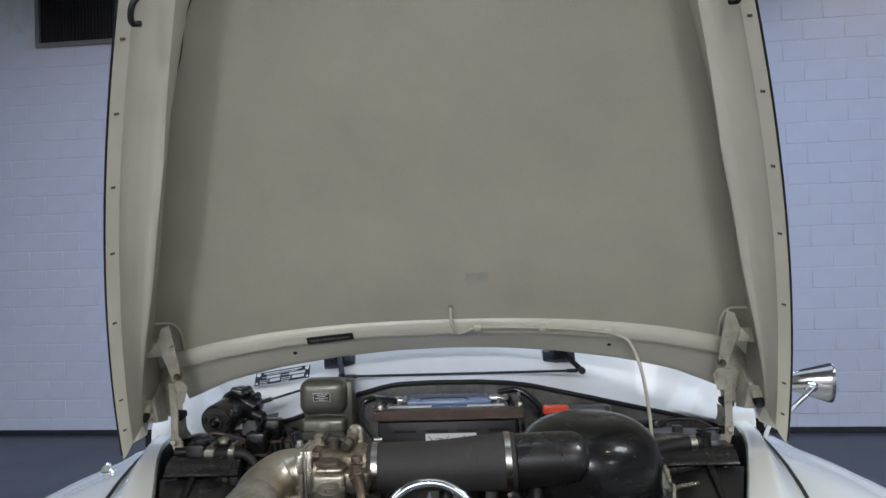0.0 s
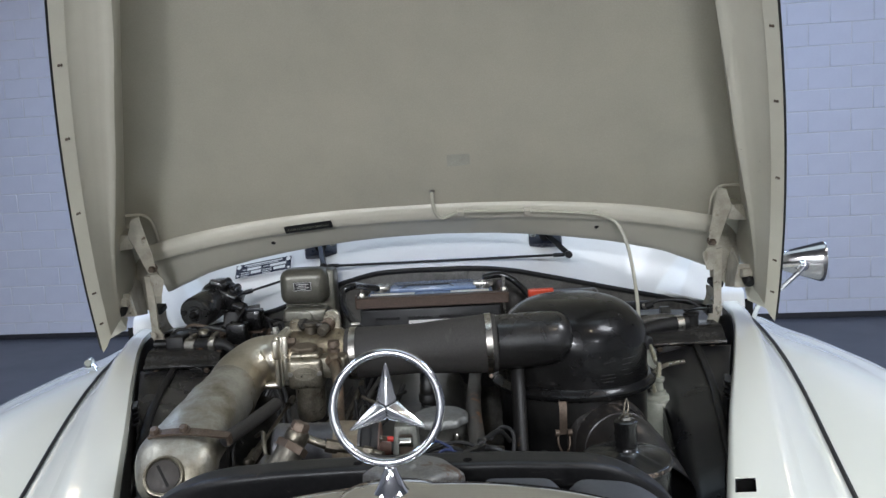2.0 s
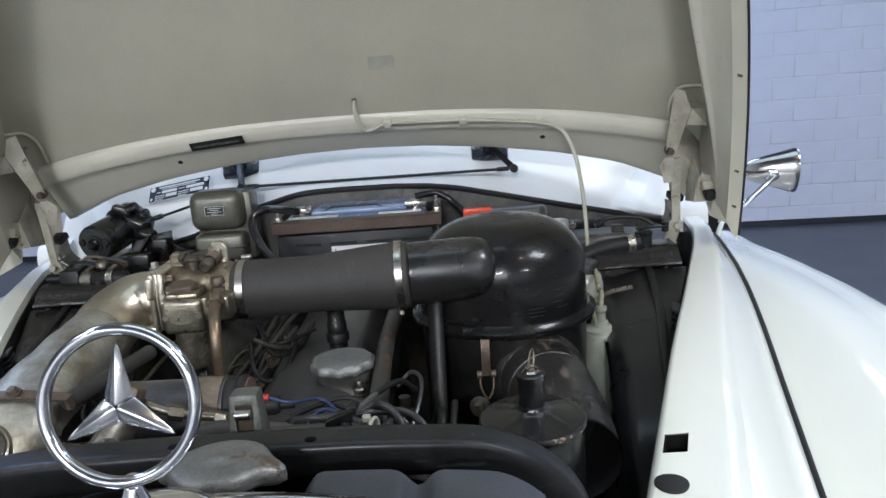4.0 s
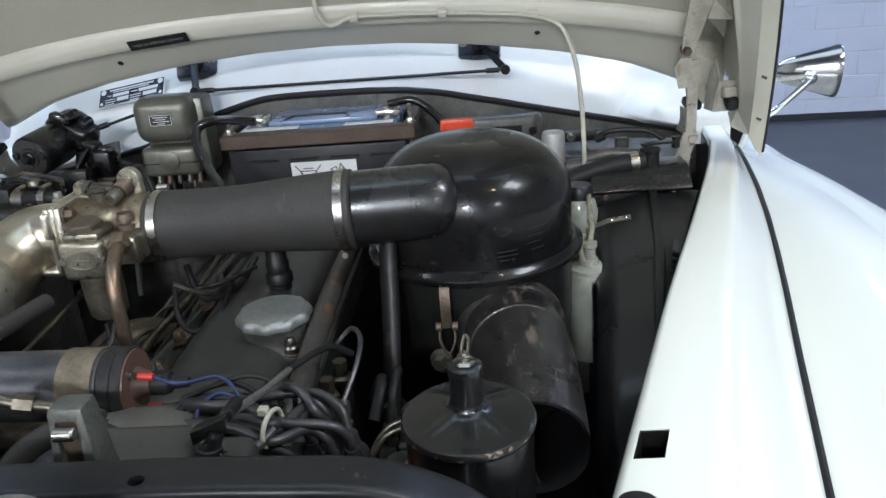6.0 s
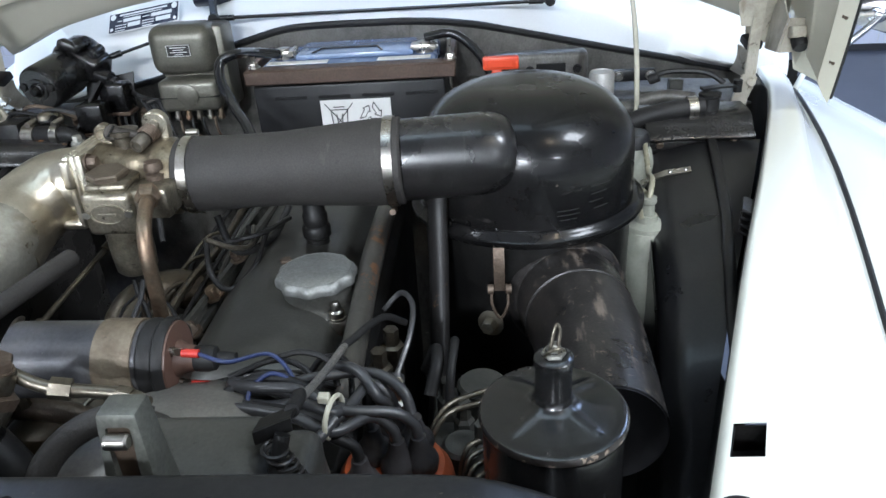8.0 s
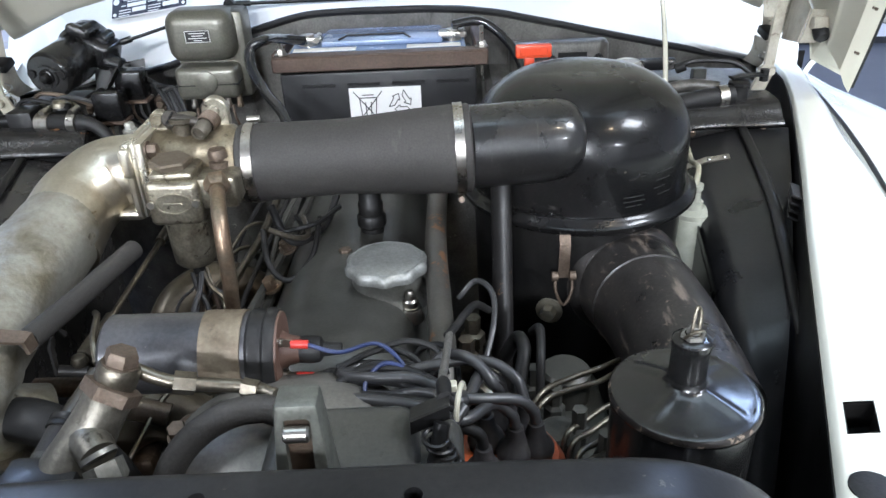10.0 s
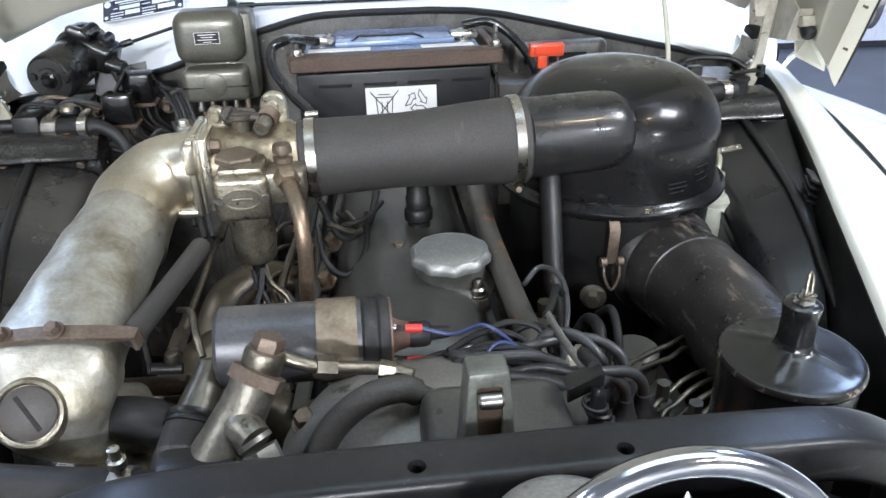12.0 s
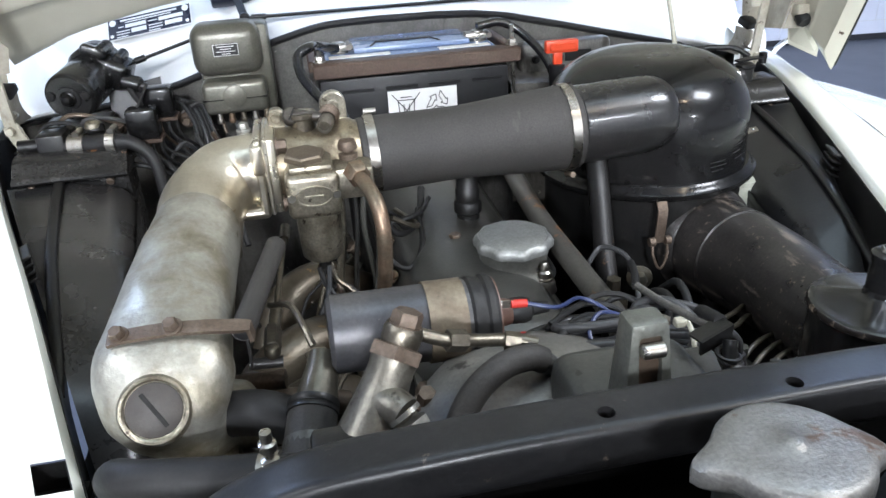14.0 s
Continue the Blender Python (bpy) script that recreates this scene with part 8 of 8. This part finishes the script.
def front_plumbing():
    t = thing("fuel_valve", "cast alloy fuel valve with a banjo union on top", "valve", (-0.15, 0.79, 0.96))
    top, low = Vector((-0.136, 0.803, 1.033)), Vector((-0.166, 0.772, 0.985))
    b = B()
    lathe(b, [(0.019, -0.004), (0.0195, 0.003), (0.0185, 0.012), (0.0162, 0.028), (0.0148, 0.04), (0.0142, 0.05), (0.0148, 0.056)], axis(low, top), 28)
    tube(b, [(-0.152, 0.784, 1.008), (-0.145, 0.776, 1.010), (-0.139, 0.769, 1.008)], [0.0135, 0.0115, 0.0105], 4, 18)
    for k in range(3):  # raised cast marks
        lathe(b, [(0.0022, 0), (0.0016, 0.0008), (0, 0.001)], axis(low + (top - low) * (0.5 + 0.09 * k) + Vector((-0.006, -0.0125, 0.005)), low + (top - low) * (0.5 + 0.09 * k) + Vector((-0.012, -0.025, 0.01))), 10)
    part("valve_body", b, mat("oily_valve_casting", (0.19, 0.178, 0.148), 0.4, 0.75, col2=(0.08, 0.069, 0.053), scale=26, mix=0.7, grain=0.25, gscale=320, bump=0.3, lump=0.001, rvar=0.14, speck=(0.04, 0.033, 0.025), speck_scale=55, speck_at=0.62), t)
    b = B()
    box(b, (-0.195, 0.752, 0.975), (-0.150, 0.778, 1.003), 0.004, None, 2)
    part("valve_foot", b, DUSTY, t)
    b = B()
    lathe(b, [(0.0108, 0), (0.0108, 0.003)], axis((-0.1405, 0.7705, 1.0085), (-0.1335, 0.763, 0.9985)), 20)
    hexbolt(b, (-0.1385, 0.7685, 1.0065), (-0.1325, 0.761, 0.994), 0.0115)
    part("outlet_nut", b, ALLOY, t)
    b = B()
    lathe(b, [(0.006, 0), (0.006, 0.007), (0.004, 0.010), (0, 0.0105)], axis((-0.1328, 0.7614, 0.9945), (-0.127, 0.754, 0.983)), 16)
    part("outlet_stub", b, mat("bright_brass", (0.42, 0.32, 0.16), 0.3, 0.95, col2=(0.28, 0.2, 0.1), scale=60), t)
    b = B()
    lathe(b, [(0.0175, 0), (0.0175, 0.008), (0.015, 0.009)], axis(low + (top - low) * 0.86, top + (top - low)), 6)
    part("top_hexagon", b, RUST, t)
    b = B()
    m = axis(top, top + Vector((0.012, 0.006, 0.03)))
    lathe(b, [(0.0115, -0.002), (0.0125, 0.003), (0.0125, 0.011), (0.011, 0.014)], m, 28)
    part("banjo", b, BRASS, t)
    b = B()
    lathe(b, [(0.0105, 0.013), (0.0105, 0.015)], m, 20)
    lathe(b, [(0.0098, 0.015), (0.0098, 0.021), (0.0085, 0.023)], m, 6)
    part("banjo_bolt", b, RUST, t)
    b = B()
    tube(b, [m @ Vector((0.012, 0, 0.008)), (-0.108, 0.81, 1.028), (-0.085, 0.815, 1.02), (-0.06, 0.818, 1.014), (-0.045, 0.812, 1.012)], 0.0044, 6, 12)
    part("union_pipe", b, BRASS, t)
    b = B()
    lathe(b, [(0.0072, 0), (0.0072, 0.013)], axis((-0.105, 0.8105, 1.0265), (-0.09, 0.814, 1.0215)), 6)
    part("union_nut", b, BRASS, t)
    b = B()
    lathe(b, [(0.0062, 0), (0.0062, 0.010)], axis((-0.066, 0.817, 1.0155), (-0.05, 0.8145, 1.0125)), 6)
    part("union_nut", b, BRASS, t)
    t = thing("bypass_hose", "curved matt black rubber hose", "hose", (-0.09, 0.79, 0.93))
    b = B()
    tube(b, [(-0.0435, 0.806, 1.003), (-0.053, 0.804, 1.0085), (-0.072, 0.798, 1.0095), (-0.092, 0.789, 1.001), (-0.106, 0.779, 0.985), (-0.113, 0.772, 0.960), (-0.114, 0.772, 0.91)], 0.0088, 8, 18)
    part("hose_body", b, HOSEM, t)
    b = B()
    tube(b, [(-0.046, 0.805, 1.0045), (-0.038, 0.808, 0.997), (-0.034, 0.812, 0.985)], 0.0068, 4, 12)
    part("hose_spigot", b, GREYC, t)
    t = thing("coolant_hose", "matt black coolant hose with a bright screw clamp", "hose", (-0.25, 0.79, 0.95))
    b = B()
    tube(b, [(-0.325, 0.83, 0.94), (-0.318, 0.81, 0.962), (-0.300, 0.797, 0.969), (-0.262, 0.788, 0.970), (-0.222, 0.781, 0.970), (-0.192, 0.776, 0.966)], 0.013, 6, 20)
    part("hose_body", b, RUBBER, t)
    b = B()
    lathe(b, [(0.0134, -0.006), (0.0146, -0.006), (0.0146, 0.006), (0.0134, 0.006)], axis((-0.222, 0.781, 0.970), (-0.1, 0.76, 0.970)), 28)
    lathe(b, [(0.0055, 0), (0.0055, 0.006), (0.003, 0.007), (0.003, 0.012), (0.0055, 0.013), (0.0055, 0.018), (0.0035, 0.019), (0.0035, 0.026), (0, 0.027)], Matrix.Translation((-0.220, 0.777, 0.980)), 14)
    part("clamp", b, STEEL, t)
    b = B()
    tube(b, [(-0.192, 0.78, 0.966), (-0.18, 0.778, 0.962), (-0.165, 0.775, 0.955)], 0.0155, 4, 18)
    tube(b, [(-0.194, 0.845, 0.967), (-0.197, 0.83, 0.960), (-0.20, 0.805, 0.950), (-0.195, 0.785, 0.935)], [0.0165, 0.0172, 0.0182, 0.0182], 6, 24)
    part("lower_hose", b, HOSEM, t)
    b = B()
    tube(b, [(-0.184, 0.878, 0.986), (-0.186, 0.868, 0.980), (-0.190, 0.855, 0.972), (-0.194, 0.842, 0.966)], [0.0095, 0.0115, 0.0138, 0.0150], 6, 24)
    part("pipe_neck", b, mat("oily_bronze_neck", (0.12, 0.11, 0.085), 0.34, 0.7, col2=(0.05, 0.045, 0.035), scale=30, mix=0.7, grain=0.2, bump=0.2), t, "oily dark metal pipe neck")
    b = B()
    lathe(b, [(0.0165, -0.004), (0.0178, -0.004), (0.0178, 0.0), (0.0170, 0.001), (0.0178, 0.002), (0.0178, 0.005), (0.0165, 0.005)], axis((-0.1945, 0.843, 0.9665), (-0.198, 0.825, 0.958)), 28)
    part("neck_ring", b, DUSTY, t)
    b = B()
    lathe(b, [(0.0175, -0.003), (0.0185, -0.003), (0.0185, 0.003), (0.0175, 0.003)], axis((-0.1985, 0.818, 0.955), (-0.197, 0.83, 0.960)), 28)
    part("hose_band", b, GREYC, t)
    b = B()
    tube(b, [(-0.275, 0.885, 0.94), (-0.25, 0.872, 0.951), (-0.226, 0.862, 0.953), (-0.205, 0.855, 0.942), (-0.188, 0.85, 0.92), (-0.178, 0.85, 0.89)], 0.0165, 6, 20)
    solo("breather_hose", b, RUBBER, "matt black hose below the intake pipe", "hose")
    # copper-coloured nipple near the coil
    b = B()
    lathe(b, [(0.006, 0), (0.006, 0.02), (0.009, 0.021), (0.009, 0.03), (0, 0.03)], axis((-0.185, 0.88, 0.955), (-0.19, 0.885, 1.0)), 6)
    tube(b, [(-0.19, 0.884, 0.99), (-0.196, 0.90, 1.0), (-0.205, 0.93, 1.0), (-0.222, 0.96, 0.985)], 0.0026, 5, 8)
    solo("fuel_nipple", b, BRASS, "tarnished brass fuel nipple with a thin pipe", "fitting")
    # small bolts on the tapped bracket between
    b = B()
    tube(b, [(-0.115, 0.86, 0.955), (-0.118, 0.84, 0.965), (-0.112, 0.82, 0.955), (-0.105, 0.80, 0.95)], 0.006, 5, 10)
    hexbolt(b, (-0.118, 0.83, 0.965), (-0.118, 0.825, 0.978), 0.007, 0.009)
    solo("drain_elbow", b, RUST, "rusty drain elbow with a hexagon bolt", "fitting")


def oil_filter():
    cx, cy, h = 0.213, 0.8185, 0.0095
    t = thing("oil_filter", "black enamelled oil filter canister with a wire loop", "oil filter", (cx, cy, 0.80))
    gloss = mat("worn_filter_enamel", (0.0055, 0.0056, 0.006), 0.25, coat=0.1, col2=(0.013, 0.0125, 0.012), scale=22, mix=0.7, grain=0.35, bump=0.07, rvar=0.1,
                speck=(0.07, 0.056, 0.044), speck_scale=110, speck_at=0.68, streak=(0.03, 0.028, 0.026), streak_scale=(60, 60, 20), streak_at=0.64)
    b = B()
    lathe(b, [(0.0, 0.80), (0.044, 0.80), (0.0455, 0.81), (0.0455, 0.975 + h), (0.0448, 0.979 + h)], Matrix.Translation((cx, cy, 0)), 48)
    part("canister", b, gloss, t)
    b = B()
    lathe(b, [(0.0452, 0.9790), (0.0470, 0.9800), (0.0474, 0.9835), (0.0466, 0.9862), (0.0448, 0.9870), (0.0425, 0.9870), (0.037, 0.9880), (0.031, 0.9892), (0.025, 0.9905), (0.019, 0.9918), (0.0150, 0.9930), (0.0125, 0.9950), (0.0116, 0.9990)], Matrix.Translation((cx, cy, h)), 96)
    for v in b.verts:  # four pressed ribs from the neck outwards
        dx, dy = v.co.x - cx, v.co.y - cy
        rr = math.hypot(dx, dy)
        if 0.0125 < rr < 0.041:
            side = abs(math.sin(2 * (math.atan2(dy, dx) - 0.75))) * rr / 2
            v.co.z += 0.0012 * max(0.0, 1 - (side / 0.0050) ** 2) * min(1.0, (0.041 - rr) / 0.005) * min(1.0, (rr - 0.0125) / 0.004)
    part("lid", b, gloss, t)
    b = B()
    lathe(b, [(0.0464, 0.9808), (0.0477, 0.9822), (0.0477, 0.9848), (0.0464, 0.9864)], Matrix.Translation((cx, cy, h)), 48)
    part("lid_edge", b, mat("worn_edge", (0.02, 0.017, 0.015), 0.3, 0.4, col2=(0.035, 0.03, 0.027), scale=40, mix=0.9, speck=(0.28, 0.22, 0.17), speck_scale=85, speck_at=0.58), t)
    b = B()
    lathe(b, [(0.0117, 0.985 + h), (0.0116, 1.029), (0.0123, 1.031), (0.0123, 1.036), (0.0105, 1.0375), (0.0065, 1.038), (0.005, 1.041), (0, 1.041)], Matrix.Translation((cx, cy, 0)), 28)
    part("spindle", b, gloss, t)
    b = B()
    lathe(b, [(0.0070, 1.037), (0.0078, 1.0385), (0.0070, 1.0405), (0.0045, 1.041), (0.0045, 1.044), (0.0028, 1.046), (0.0, 1.046)], Matrix.Translation((cx, cy, 0)), 6)
    part("top_nut", b, ALLOY, t)
    b = B()
    tube(b, [(cx - 0.003, cy - 0.004, 1.038), (cx - 0.002, cy - 0.003, 1.046), (cx + 0.0005, cy + 0.001, 1.056), (cx + 0.0022, cy + 0.002, 1.058), (cx + 0.0036, cy + 0.001, 1.054), (cx + 0.0026, cy - 0.002, 1.045), (cx + 0.003, cy - 0.004, 1.038)], 0.0012, 6, 8)
    tube(b, [(cx - 0.006, cy - 0.003, 1.039), (cx - 0.0035, cy - 0.0055, 1.0435), (cx + 0.001, cy - 0.0055, 1.0450), (cx + 0.005, cy - 0.003, 1.0435), (cx + 0.0065, cy + 0.001, 1.039)], 0.0011, 6, 8)
    part("wire_loop", b, BRASS, t)


def injection_side():
    t = thing("fuel_pump", "oily black fuel pump with a finned casting", "fuel pump", (0.17, 0.93, 0.75))
    b = B()
    box(b, (0.12, 0.86, 0.78), (0.20, 1.0, 0.875), 0.008, None, 2)
    rod(b, (0.165, 0.965, 0.87), (0.165, 0.965, 0.905), 0.022, 0.003)
    rod(b, (0.15, 0.90, 0.87), (0.15, 0.90, 0.895), 0.018, 0.003)
    part("pump_body", b, GREYC, t)
    for k in range(4):
        b = B()
        x, y = 0.135 + 0.015 * k, 0.955 - 0.028 * k
        lathe(b, [(0.009, 0.87), (0.009, 0.895), (0.006, 0.898), (0.006, 0.915)], Matrix.Translation((x, y, 0)), 6)
        part("delivery_valve", b, GREYC, t)
    for k in range(2):
        b = B()
        o = 0.018 * k
        tube(b, [(0.112, 0.890 - o * 0.5, 0.880), (0.1344, 0.915 - o * 0.6, 0.9158), (0.1632 - o * 0.18, 0.940 - o * 0.8, 0.9125), (0.1928 - o * 0.2, 0.960 - o * 0.8, 0.9065 - o * 0.18), (0.2259 - o * 0.5, 0.985 - o, 0.896), (0.25, 0.995 - o, 0.865)], 0.0024, 7, 10)
        part("delivery_pipe", b, BRASS, t, "tarnished steel delivery pipe")
    for k in range(5):
        b = B()
        o = 0.012 * k
        tube(b, [(0.145 + o * 0.2, 0.868 - o, 0.868), (0.1521 + o * 0.22, 0.885 - o, 0.8997 + o * 0.1), (0.1689 + o * 0.24, 0.900 - o, 0.9005), (0.1887 + o * 0.25, 0.915 - o, 0.9015), (0.2126 + o * 0.27, 0.930 - o, 0.8972), (0.2413 + o * 0.28, 0.945 - o, 0.887), (0.258 + o * 0.2, 0.952 - o, 0.86)], 0.0024, 7, 10)
        part("delivery_pipe", b, BRASS, t)
    b = B()
    tube(b, [(0.115, 0.99, 0.90), (0.125, 0.985, 0.925), (0.128, 0.96, 0.93), (0.122, 0.94, 0.91)], 0.006, 6, 10)
    tube(b, [(0.14, 1.0, 0.92), (0.143, 0.975, 0.94), (0.14, 0.945, 0.93), (0.138, 0.93, 0.90)], 0.004, 6, 10)
    part("return_hose", b, RUBBER, t)
    b = B()
    lathe(b, [(0.022, 0), (0.022, 0.006), (0.018, 0.012), (0.02, 0.014), (0.02, 0.02), (0.01, 0.026), (0, 0.026)], axis((0.14, 0.80, 0.90), (0.135, 0.77, 0.93)), 28)
    part("pump_cap", b, STEEL, t)


engine()
coil()
distributor()
throttle_linkage()
engine_clutter()
front_plumbing()
oil_filter()
injection_side()
